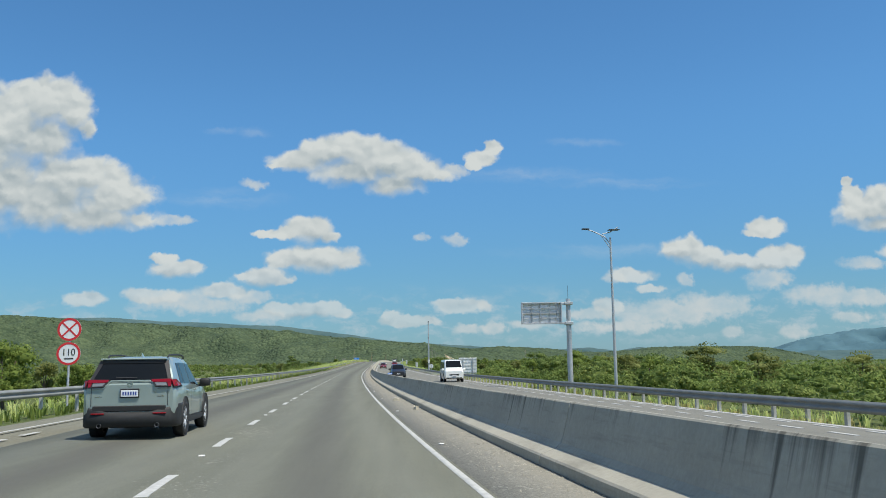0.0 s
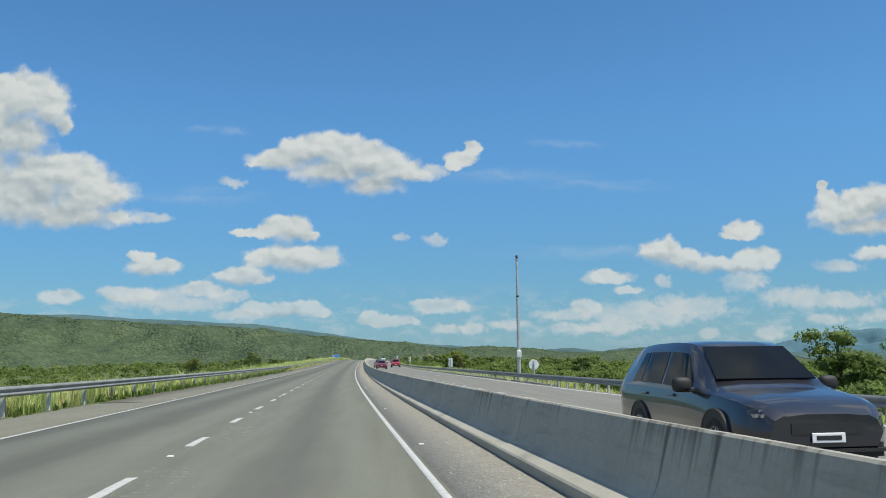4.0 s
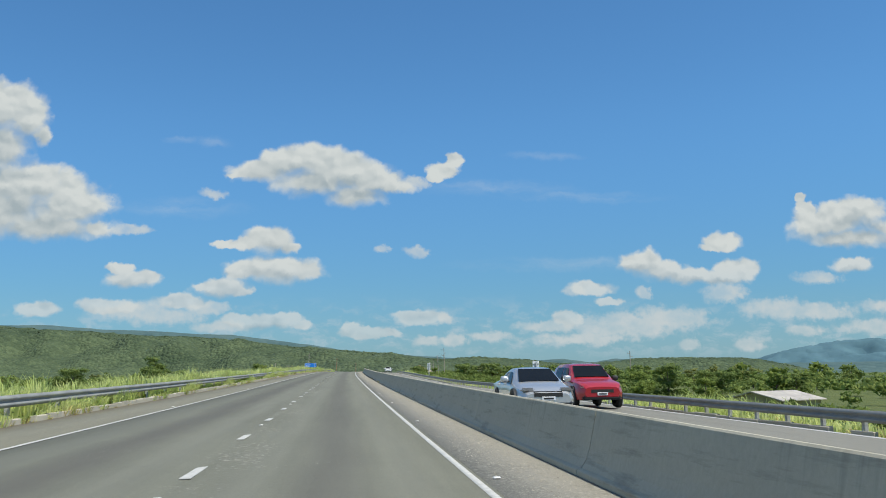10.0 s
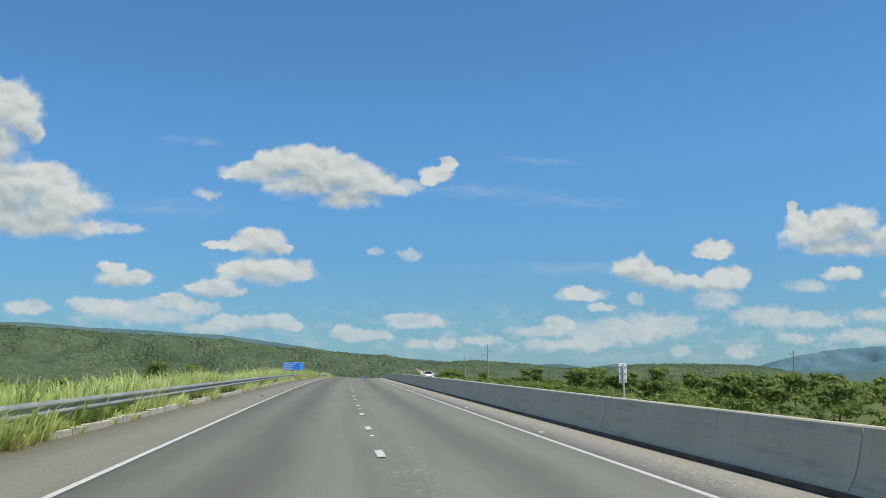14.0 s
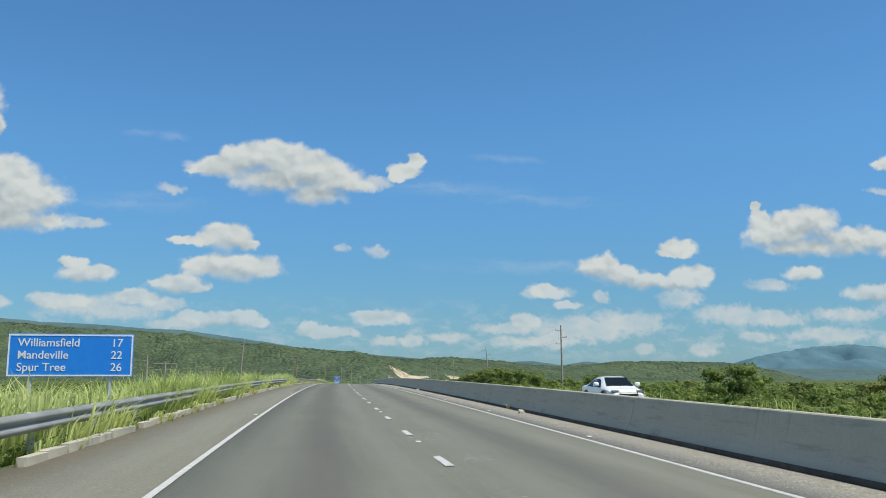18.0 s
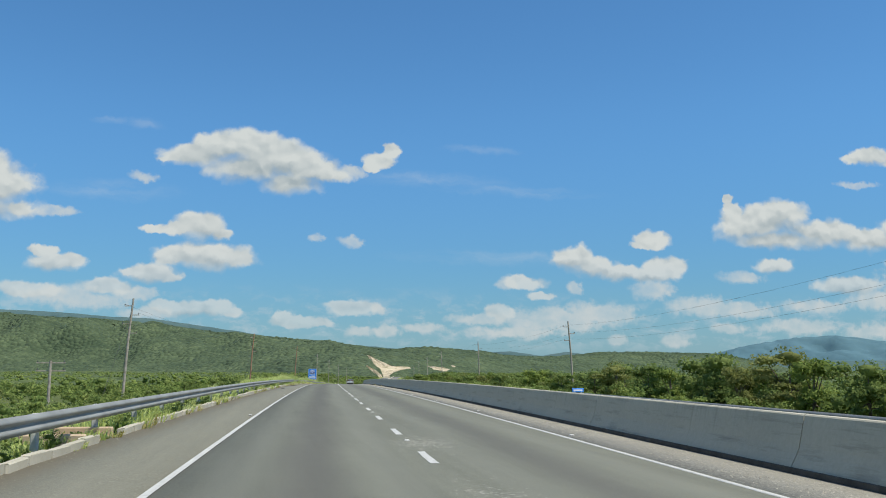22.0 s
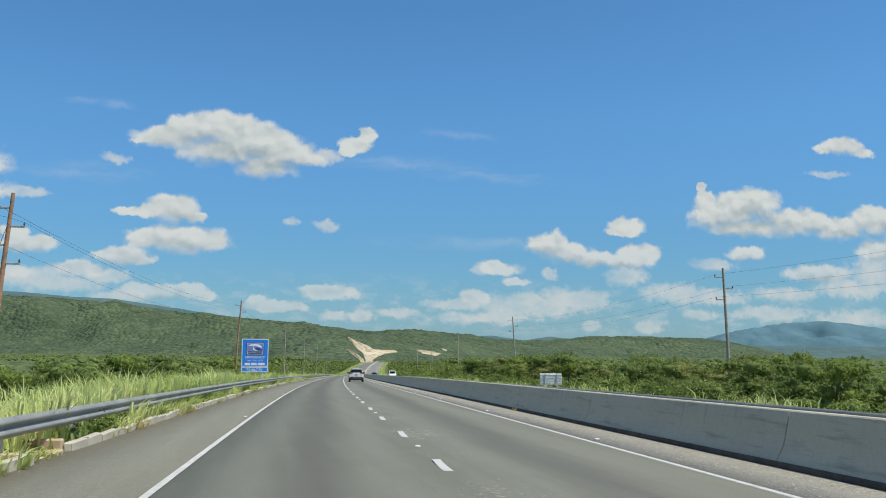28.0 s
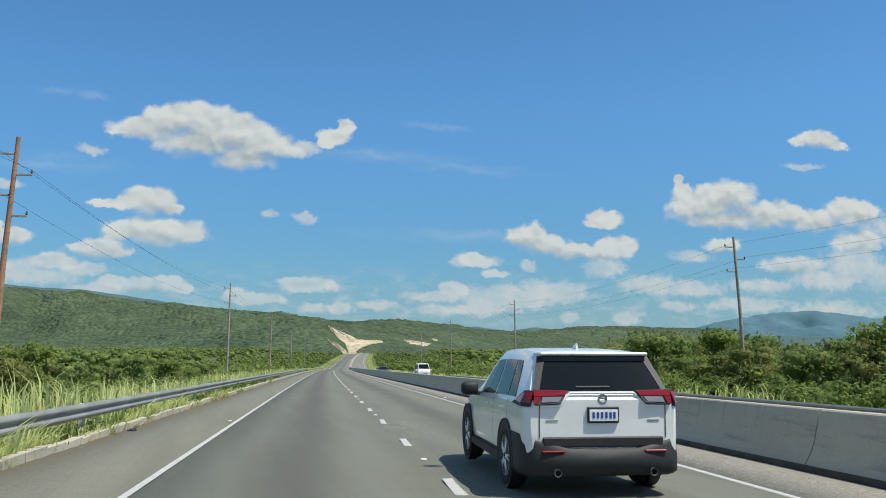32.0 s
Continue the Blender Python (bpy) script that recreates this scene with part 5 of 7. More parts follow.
# camera mast
cm = thing("camera_mast", "slim grey steel mast with a camera on top and a cabinet", "camera mast", m=place(161.6, 15.75, -0.5, 0))
part("mast", tube(bmesh.new(), [(0, 0, -1.2), (0, 0, 3.0), (0, 0, 9.3)], [0.15, 0.13, 0.085], 14), MAT_STEEL, cm)
part("collar", tube(bmesh.new(), [(0, 0, 9.2), (0, 0, 9.32)], 0.12, 14), MAT_STEEL, cm)
part("camera_head", tube(bmesh.new(), [(0, 0, 9.32), (0, 0, 9.5), (0.0, 0, 9.62)], [0.07, 0.11, 0.06], 12), MAT_DARK_STEEL, cm)
part("cabinet", boxm((-0.17, -0.25, 1.85), (0.17, -0.13, 2.35), 0.02), MAT_SIGN_BACK, cm)
part("clamp", tube(bmesh.new(), [(0, 0, 6.4), (0, 0, 6.5)], 0.12, 12), MAT_DARK_STEEL, cm)


def utility_pole(label, s, l, h, mat, lean, arms=3, foot=None, stays=False):
    g = float(land(s, l)) if foot is None else foot
    q = thing("utility_pole", label, "utility pole", "poles along the road", m=place(s, l, 0, 0))
    part("pole", tube(bmesh.new(), [(0, 0, g - 0.5), (lean * 0.5, 0, h / 2), (lean, 0, h)], [0.17, 0.14, 0.10], 12), mat, q)
    for k in range(arms):
        sgn = 1 if k % 2 else -1
        z = h - 0.9 - 1.15 * k * 0.9
        x = lean * z / h
        a = part("crossarm", boxm((min(x, x + sgn * 0.85), -0.05, z), (max(x, x + sgn * 0.85), 0.05, z + 0.10), 0.01), MAT_TIMBER, q)
        tip = x + sgn * 0.82
        part("insulator", tube(bmesh.new(), [(tip, 0, z + 0.1), (tip, 0, z + 0.16), (tip, 0, z + 0.3)], [0.03, 0.06, 0.035], 8), MAT_DARK_STEEL, a)
    if stays:
        for dy in (-4.5, 4.5):
            part("stay_wire", tube(bmesh.new(), [(lean * 0.85, 0, h * 0.86), (lean - 2.2, dy, g + 0.1)], 0.018, 5), MAT_DARK_STEEL, q)
    return q


RIGHT_POLES = [(575.8, 33.3, 9.3), (665.9, 35.4, 9.7), (758.2, 34.8, 10.9), (849.3, 33.2, 12.2), (938, 33, 13.5), (1028, 33, 14.5), (1120, 33, 14)]
for (s, l, h), lean_ in zip(RIGHT_POLES, (-0.10, -0.75, -0.40, -0.75, -0.3, -0.25, -0.25)):
    utility_pole("weathered timber power pole with short cross arms", s, l, h, MAT_TIMBER, lean_)
LEFT_POLES = [(639.4, -24.4, 9.8), (732.5, -19.8, 11.0), (825.3, -17.4, 12.6), (911.5, -15.7, 13.4), (1000, -15.7, 14), (1090, -15.5, 14), (1180, -15, 14)]
for i, (s, l, h) in enumerate(LEFT_POLES):
    utility_pole("leaning reddish timber power pole with cross arms" if i in (1, 2) else "leaning grey timber power pole with cross arms", s, l, h, MAT_TIMBER_RED if i in (1, 2) else MAT_TIMBER, 0.75 if i < 3 else 0.2, 4, stays=i < 2)
utility_pole("slim timber power pole standing far off in the woods", 514, 87.6, 5.6, MAT_TIMBER, 0.0, 2)


def frame_pole(label, s, l, h, bars):
    g = float(land(s, l))
    q = thing("utility_pole", label, "utility pole", "poles along the road", m=place(s, l, 0, 0))
    part("pole", tube(bmesh.new(), [(0, 0, g - 0.5), (0, 0, h)], [0.16, 0.12], 10), MAT_TIMBER, q)
    for k in range(bars):
        z = h - 0.25 - 0.75 * k
        a = part("crossarm", boxm((-1.35, 0.10, z), (1.35, 0.2, z + 0.11), 0.01), MAT_TIMBER, q)
        for x in (-1.2, 0.0, 1.2):
            part("insulator", tube(bmesh.new(), [(x, 0.15, z + 0.1), (x, 0.15, z + 0.17), (x, 0.15, z + 0.3)], [0.03, 0.06, 0.035], 8), MAT_DARK_STEEL, a)


frame_pole("low grey timber pole with two wide cross arms", 549.5, -22, 2.6, 2)
frame_pole("low grey timber pole with a wide cross arm", 589.2, -23.3, 2.0, 1)
frame_pole("low grey timber pole with two wide cross arms", 623.6, -27.5, 2.4, 2)
utility_pole("grey timber pole rising from the scrub", 576, -30, 4.2, MAT_TIMBER, 0, 2)

MAT_WIRE = plain("power cable", (0.03, 0.03, 0.03), 0.6, vary=0.05)


def wires(poles, lean, name_label):
    for (s0, l0, h0), (s1, l1, h1) in zip(poles, poles[1:]):
        for k in range(3):
            sgn = 1 if k % 2 else -1
            dz = -0.9 - 1.035 * k + 0.3
            bm = bmesh.new()
            pts = []
            for i in range(13):
                t = i / 12
                pts.append(at(s0 + (s1 - s0) * t, l0 + (l1 - l0) * t + sgn * 0.82 + lean, h0 + (h1 - h0) * t + dz - 1.1 * 4 * t * (1 - t)))
            tube(bm, pts, 0.008, 4, False)
            ob = new("power_cable", bm_mesh("power_cable", bm, MAT_WIRE))
            tagged(ob, name_label, "cable", "power cables")


wires(RIGHT_POLES, -0.25, "thin black power cable slung between poles")
wires(LEFT_POLES, 0.6, "thin black power cable slung between poles")


def marker_plate(s):
    q = thing("marker_plate", "small blue distance plate on top of the concrete barrier", "marker plate", "plates on the barrier", m=place(s, 5.42, 0.865, 0))
    f = part("face", boxm((-0.17, -0.01, 0.015), (0.17, 0.01, 0.125), 0.006), MAT_BLUE_SIGN, q)
    part("text_bar", boxm((-0.13, -0.014, 0.05), (0.13, -0.009, 0.09)), MAT_WHITE_SIGN, f)
    for x in (-0.1, 0.1):
        part("bracket", boxm((x - 0.015, -0.03, -0.005), (x + 0.015, 0.03, 0.03), 0.004), MAT_STEEL, q)


marker_plate(65.2)
marker_plate(560.2)

# low house beyond the scrub
house = thing("house", "low ochre house with a pale tin roof beyond the scrub", "house", m=place(320, 40.5, -3.4, -62))
MAT_OCHRE = plain("ochre render", (0.42, 0.38, 0.20), 0.9, vary=0.15, scale=1.5, bump=0.2)
MAT_TIN = plain("weathered tin roof", (0.48, 0.44, 0.38), 0.55, 0.3, 0.2, 0.8)
bm = bmesh.new()
gable = [(-2.7, 0), (2.7, 0), (2.7, 1.7), (0, 2.35), (-2.7, 1.7)]
a = [bm.verts.new((x, -3, z)) for x, z in gable]
b = [bm.verts.new((x, 3, z)) for x, z in gable]
bm.faces.new(a)
bm.faces.new(b[::-1])
for k in range(5):
    bm.faces.new((a[k], b[k], b[(k + 1) % 5], a[(k + 1) % 5]))
part("wall", bm, MAT_OCHRE, house)
for sgn in (1, -1):
    pts = [(0, -3.3, 2.46), (0, 3.3, 2.46), (sgn * 3.1, 3.3, 1.71), (sgn * 3.1, -3.3, 1.71)]
    bm = bmesh.new()
    f = bm.faces.new([bm.verts.new(p) for p in pts])
    r = bmesh.ops.extrude_face_region(bm, geom=[f])
    for v in r["geom"]:
        if isinstance(v, bmesh.types.BMVert):
            v.co.z -= 0.08
    part("roof", bm, MAT_TIN, house)

# ---- vegetation ----
def leaves(rng, centres, radii, count, size, up=0.35):
    """Leaf-shaped quads scattered through ellipsoids."""
    k = rng.randint(0, len(centres), count)
    d = rng.normal(size=(count, 3))
    d /= np.linalg.norm(d, axis=1)[:, None]
    r = rng.uniform(0.45, 1.05, count) ** 0.6
    p = centres[k] + d * radii[k] * r[:, None]
    nrm = rng.normal(size=(count, 3)) + d * 0.8 + np.array([0, 0, up * 2])
    nrm /= np.linalg.norm(nrm, axis=1)[:, None]
    a = np.cross(nrm, rng.normal(size=(count, 3)))
    a /= np.linalg.norm(a, axis=1)[:, None]
    b = np.cross(nrm, a)
    sz = size * rng.uniform(0.6, 1.35, count)[:, None]
    droop = np.array([0, 0, -0.18]) * sz
    v = np.stack([p - a * sz * 0.8 - b * sz * 0.15 + droop, p + b * sz * 0.75, p + a * sz * 0.8 - b * sz * 0.35 + droop], 1).reshape(-1, 3)
    f = np.arange(count * 3).reshape(-1, 3)
    return v, f


def tree_kind(seed, height, spread, mat, leaf, count, flat=0.5, trunk=0.45):
    """One tree: trunk with limbs, and a crown of leaf clumps."""
    rng = np.random.RandomState(seed)
    bm = bmesh.new()
    top = height * trunk
    bend = rng.uniform(-0.25, 0.25, 2)
    tube(bm, [(0, 0, -0.5), (bend[0] * 0.5, bend[1] * 0.5, top * 0.5), (bend[0], bend[1], top), (bend[0] * 1.5, bend[1] * 1.5, height * 0.8)], [0.028 * height, 0.022 * height, 0.016 * height, 0.006 * height], 8)
    cs, rs_ = [], []
    n = 15
    for k in range(n):
        a = 2 * math.pi * k / n + rng.uniform(-0.4, 0.4)
        rr = spread * rng.uniform(0.25, 0.8)
        z = height * rng.uniform(0.26, 0.88)
        c = np.array([bend[0] + rr * math.cos(a), bend[1] + rr * math.sin(a), z])
        cs.append(c)
        w = spread * rng.uniform(0.26, 0.46)
        rs_.append([w, w, w * flat])
        if k % 2 == 0:
            s_ = np.array([bend[0] * 0.9, bend[1] * 0.9, top * rng.uniform(0.75, 1.1)])
            tube(bm, [s_, (s_ + c) / 2 + np.array([0, 0, 0.15]), c], [0.010 * height, 0.007 * height, 0.003 * height], 5)
    cs.append(np.array([bend[0], bend[1], height * 0.86]))
    rs_.append([spread * 0.42, spread * 0.42, height * 0.14])
    v, f = leaves(rng, np.array(cs), np.array(rs_), int(count * 0.72), leaf * 0.95)
    v1, f1 = crowns_of(rng, np.array(cs), np.array(rs_) * 0.62, 0.35)
    v, f = np.concatenate([v, v1]), np.concatenate([f, f1 + len(v)])
    return bm_mesh("trunk", bm, MAT_BARK, True), mesh_np("crown", v, f, mat)


TREES = [tree_kind(1, 5.5, 2.6, MAT_LEAF_DARK, 0.17, 3400), tree_kind(2, 6.0, 2.3, MAT_LEAF, 0.16, 3200, 0.75), tree_kind(3, 6.5, 3.4, MAT_LEAF_OLIVE, 0.16, 3800, 0.32), tree_kind(4, 4.5, 2.2, MAT_LEAF, 0.15, 2800, 0.7, 0.3), tree_kind(5, 5.0, 2.9, MAT_LEAF_DARK, 0.18, 3400, 0.6, 0.3), tree_kind(6, 5.5, 1.9, MAT_LEAF_OLIVE, 0.15, 2600, 0.9, 0.35)]
LABELS = ["broad dark green tree among roadside bushes", "bright green leafy tree beside the highway", "flat-topped olive tree standing over the scrub", "small rounded green tree in the scrub", "dense dark green tree in the scrub", "slim olive green tree in the scrub"]
LOW = [tree_kind(7, 5.5, 2.6, MAT_LEAF_DARK, 0.40, 640), tree_kind(8, 6.0, 2.3, MAT_LEAF, 0.38, 600, 0.75), tree_kind(9, 6.5, 3.4, MAT_LEAF_OLIVE, 0.40, 680, 0.32), tree_kind(10, 4.5, 2.2, MAT_LEAF, 0.36, 580, 0.7, 0.3), tree_kind(11, 5.0, 2.9, MAT_LEAF_DARK, 0.40, 640, 0.6, 0.3), tree_kind(12, 5.5, 1.9, MAT_LEAF_OLIVE, 0.34, 540, 0.9, 0.35)]


def tree(k, s, l, tall, spin, kinds=TREES):
    p = at(s, l, float(land(s, l)) - 0.1)
    h0 = (5.5, 6.0, 6.5, 4.5, 5.0, 5.5)[k]
    m = pose(p[0], p[1], p[2], 0, 0, spin)
    q = thing("tree", LABELS[k], "tree", "trees beside the highway", m=m @ Matrix.Scale(tall / h0, 4))
    part("trunk", kinds[k][0], None, q)
    part("crown", kinds[k][1], None, q)
    return q


rt = random.Random(21)
# close stand of trees beyond the opposite carriageway, and one on the low side
for _ in range(34):
    s, l = rt.uniform(728, 880), rt.uniform(25, 44)
    tree(rt.choice((0, 1, 2, 2, 4)), s, l, rt.uniform(1.9, 3.3) + 0.015 * (s - 728) - float(land(s, l)), rt.uniform(0, 360), LOW if l > 42 else TREES)
for _ in range(26):
    s, l = rt.uniform(735, 900), -rt.uniform(15.5, 32)
    tree(rt.choice((0, 1, 4, 4, 5)), s, l, rt.uniform(0.9, 2.5) - float(land(s, l)), rt.uniform(0, 360), LOW if l < -24 else TREES)
# trees that stand out singly: kind, along, across, height
for k, s, l, h in ((1, 47, -15, 3.7), (3, 50.4, -16.4, 3.9), (1, 54, -17, 3.3), (5, 62, -18, 3.0), (3, 58, -15, 2.6), (1, 70, -18, 2.7), (3, 41, -14, 2.6), (4, 118, -24, 2.6), (4, 150, -30, 3.0), (5, 205, -16, 2.9), (0, 222, -20, 2.5), (4, 274, -28, 2.9), (0, 390, -30, 3.4), (4, 300, -24, 2.8), (4, 352, -20, 2.6), (0, 356, -21.5, 2.9), (4, 360, -19, 2.4), (0, 366, -22, 2.7), (0, 343, -27, 3.1), (4, 347, -29, 2.9), (0, 428, -37, 5.2), (4, 415, -15, 2.8), (1, 440, -17, 3.3),
                   (2, 61, 32, 4.3), (2, 75.4, 34, 5.0), (1, 105, 30, 5.0), (0, 149, 34, 5.2), (4, 147, 37, 4.6), (1, 90, 28, 3.9), (2, 115, 32, 4.3), (2, 98, 31, 4.4), (4, 341, 45, 3.2), (0, 377, 50, 2.6), (0, 337, 50, 2.9), (4, 350, 47, 2.9), (0, 84, 32, 3.9), (2, 92, 40, 4.4), (5, 100, 34, 3.4), (2, 58, 38, 4.0), (0, 108, 30, 3.2), (2, 78, 28, 3.4),
                   (0, 181.7, 26, 3.7), (1, 190, 27, 3.2), (5, 197, 30, 3.3), (0, 318, 30, 3.9), (1, 238, 20, 3.9), (5, 240.5, 21, 2.9), (3, 251.5, 20, 3.6), (3, 246, 20.5, 3.3), (5, 244, 21, 2.8), (4, 252, 22, 3.0), (1, 234, 20.5, 3.3), (5, 228, 19, 3.2), (3, 252, 30, 3.6),
                   (2, 285, 60, 3.4), (0, 330, 48, 3.0), (3, 356, 40, 3.0), (0, 440, 34, 5.3), (4, 455, 30, 5.0), (0, 475, 38, 5.2), (2, 500, 40, 5.5), (4, 520, 36, 5.4),
                   (4, 591, 24, 4.7), (0, 594, 24.5, 4.0), (1, 596, 23, 3.6), (2, 582, 24, 5.0), (1, 579, 23.5, 4.2), (4, 576, 25, 4.0), (0, 573, 24, 4.0), (5, 586, 23, 3.6), (4, 587, 25, 3.9), (4, 568, 24, 4.2), (1, 565, 22.5, 3.8), (0, 562, 24, 4.0), (4, 559, 22.5, 3.7), (5, 556.5, 24, 3.9), (0, 554, 23, 3.5), (1, 551, 24, 3.6), (4, 548, 23, 3.3), (0, 571, 21.5, 3.4), (0, 620, 37, 4.4), (1, 624, 40, 4.2), (0, 612, 43, 4.2), (4, 626, 27, 4.1), (0, 622, 24, 3.9), (4, 634, 31, 4.0), (1, 640, 26, 3.7), (0, 630, 24, 3.7), (3, 690, 34, 5.8), (4, 702, 40, 6.2),
                   (2, 778, 29, 6.3), (1, 786, 27, 6.4), (0, 792, 31, 6.8), (2, 800, 28, 6.5), (3, 806, 24, 5.6), (2, 815, 30, 6.9), (5, 822, 26, 6.5), (4, 828, 27, 6.3), (2, 838, 27, 6.9), (0, 846, 30, 7.0), (2, 857, 28, 7.0), (4, 864, 31, 7.2), (0, 879, 30, 6.7),
                   (0, 771, -20, 6.0), (1, 753, -17, 5.0), (4, 790, -22, 5.7), (0, 745, -20, 4.6), (4, 826, -22, 6.0), (1, 840, -20, 6.2), (0, 887, -24, 6.0), (2, 803, 30, 6.6), (2, 799, 33, 6.7), (1, 823, 31, 5.4), (2, 747, 30, 6.0), (4, 715, 35, 5.1), (0, 765, 31, 5.0), (4, 655, -30, 3.4), (0, 690, -26, 3.4), (5, 735, -22, 3.4), (4, 770, -24, 3.6), (0, 800, -22, 3.8), (4, 830, -26, 4.2), (0, 850, -21, 4.0)):
    tree(k, s, l, h - (0.9 if s > 740 and l > 0 else 0), rt.uniform(0, 360))
for k, s, l, top in ((1, 62, 24, 2.1), (4, 68, 27, 2.4), (0, 74, 23.5, 2.0), (5, 79, 28, 2.6), (1, 85, 25, 2.3), (4, 92, 24, 2.1), (0, 99, 27, 2.5), (1, 106, 24.5, 2.3), (4, 114, 28, 2.7), (5, 122, 25, 2.2),
                     (0, 606, 25, 2.6), (2, 610, 23.5, 2.8), (4, 614, 26, 2.6), (0, 618, 24, 2.2), (2, 756, 29, 2.9), (0, 761, 31, 3.1), (4, 766, 28.5, 2.7), (2, 771, 31, 3.0), (0, 648, 20.5, 1.7), (4, 655, 22, 1.9), (2, 660, 23, 2.1), (0, 668, 24.5, 1.9),
                     (2, 743, 29, 3.0), (0, 738, 27, 2.6), (4, 735, 31, 2.5), (0, 728, 25, 2.3), (1, 722, 23, 2.2), (4, 716, 26, 2.0), (0, 748, 25, 2.4), (2, 712, 22, 1.9), (1, 730, 34, 2.6), (5, 720, 30, 2.2),
                     (0, 722, -21, 1.4), (4, 714, -18, 1.1), (1, 728, -17, 1.5), (0, 708, -24, 1.2)):
    tree(k, s, l, top - float(land(s, l)), 37 * s)
FAR = []
for _ in range(150):
    s, l = rt.uniform(-20, 1150), rt.uniform(24, 120)
    top = np.interp(s, [0, 400, 520, 640, 700, 760, 900], [0.9, 0.7, 1.0, 0.7, 1.6, 2.5, 3.2]) + rt.uniform(-0.6, 0.9)
    h = top - float(land(s, l))
    if l > 58:
        FAR.append((rt.randrange(6), s, l, max(2.0, h), rt.uniform(0, 360)))
    else:
        tree(rt.randrange(6), s, l, max(2.0, h), rt.uniform(0, 360), LOW if l > 42 else TREES)
for _ in range(110):
    s, l = rt.uniform(-20, 1150), -rt.uniform(16, 110)
    top = np.interp(s, [0, 100, 400, 620, 900], [0.3, 0.2, 0.0, -0.2, 0.4]) + rt.uniform(-0.7, 0.6)
    h = top - float(land(s, l))
    if l < -58:
        FAR.append((rt.randrange(6), s, l, max(1.6, h), rt.uniform(0, 360)))
    else:
        tree(rt.randrange(6), s, l, max(1.6, h), rt.uniform(0, 360), LOW)
for _ in range(26):
    s, l = rt.uniform(372, 480), rt.uniform(34, 62)
    tree(rt.choice((0, 0, 4, 5)), s, l, max(2.0, rt.uniform(0.3, 1.5) - float(land(s, l))), rt.uniform(0, 360), LOW)
for _ in range(24):
    s, l = rt.uniform(640, 790), rt.uniform(30, 70)
    tree(rt.choice((0, 1, 2, 2, 4)), s, l, max(2.0, rt.uniform(1.3, 2.7) - float(land(s, l))), rt.uniform(0, 360), LOW if l > 45 else TREES)
for k, s, l, top in ((1, 948, 142, 8.0), (3, 952, 147, 7.2), (0, 985, 142, 8.6), (4, 990, 150, 7.6), (2, 1010, 150, 8.4)):
    FAR.append((k, s, l, top - float(land(s, l)), 40 * k))


def far_woods(items):
    """The trees that stand too far off to be told apart, in one mesh."""
    mats = [MAT_BARK, MAT_LEAF, MAT_LEAF_DARK, MAT_LEAF_OLIVE]
    vs, fs, mi, base = [], [], [], 0
    for k, s, l, tall, spin in items:
        p = at(s, l, float(land(s, l)) - 0.1)
        g, c_, s_ = tall / (5.5, 6.0, 6.5, 4.5, 5.0, 5.5)[k], math.cos(spin), math.sin(spin)
        for me in LOW[k]:
            co = np.empty(len(me.vertices) * 3)
            me.vertices.foreach_get("co", co)
            co = co.reshape(-1, 3) * g
            vs.append(np.stack([co[:, 0] * c_ - co[:, 1] * s_, co[:, 0] * s_ + co[:, 1] * c_, co[:, 2]], 1) + np.array(p))
            me.calc_loop_triangles()
            tr = np.empty(len(me.loop_triangles) * 3, int)
            me.loop_triangles.foreach_get("vertices", tr)
            fs.append(tr.reshape(-1, 3) + base)
            mi.append(np.full(len(tr) // 3, mats.index(me.materials[0])))
            base += len(co)
    me = bpy.data.meshes.new("far_woods")
    me.from_pydata(np.concatenate(vs).tolist(), [], np.concatenate(fs).tolist())
    for m in mats:
        me.materials.append(m)
    me.polygons.foreach_set("material_index", np.concatenate(mi).astype(np.int32))
    me.update()
    tagged(new("far_woods", me), "distant green trees scattered over the plain", "trees", kind="stuff")


far_woods(FAR)


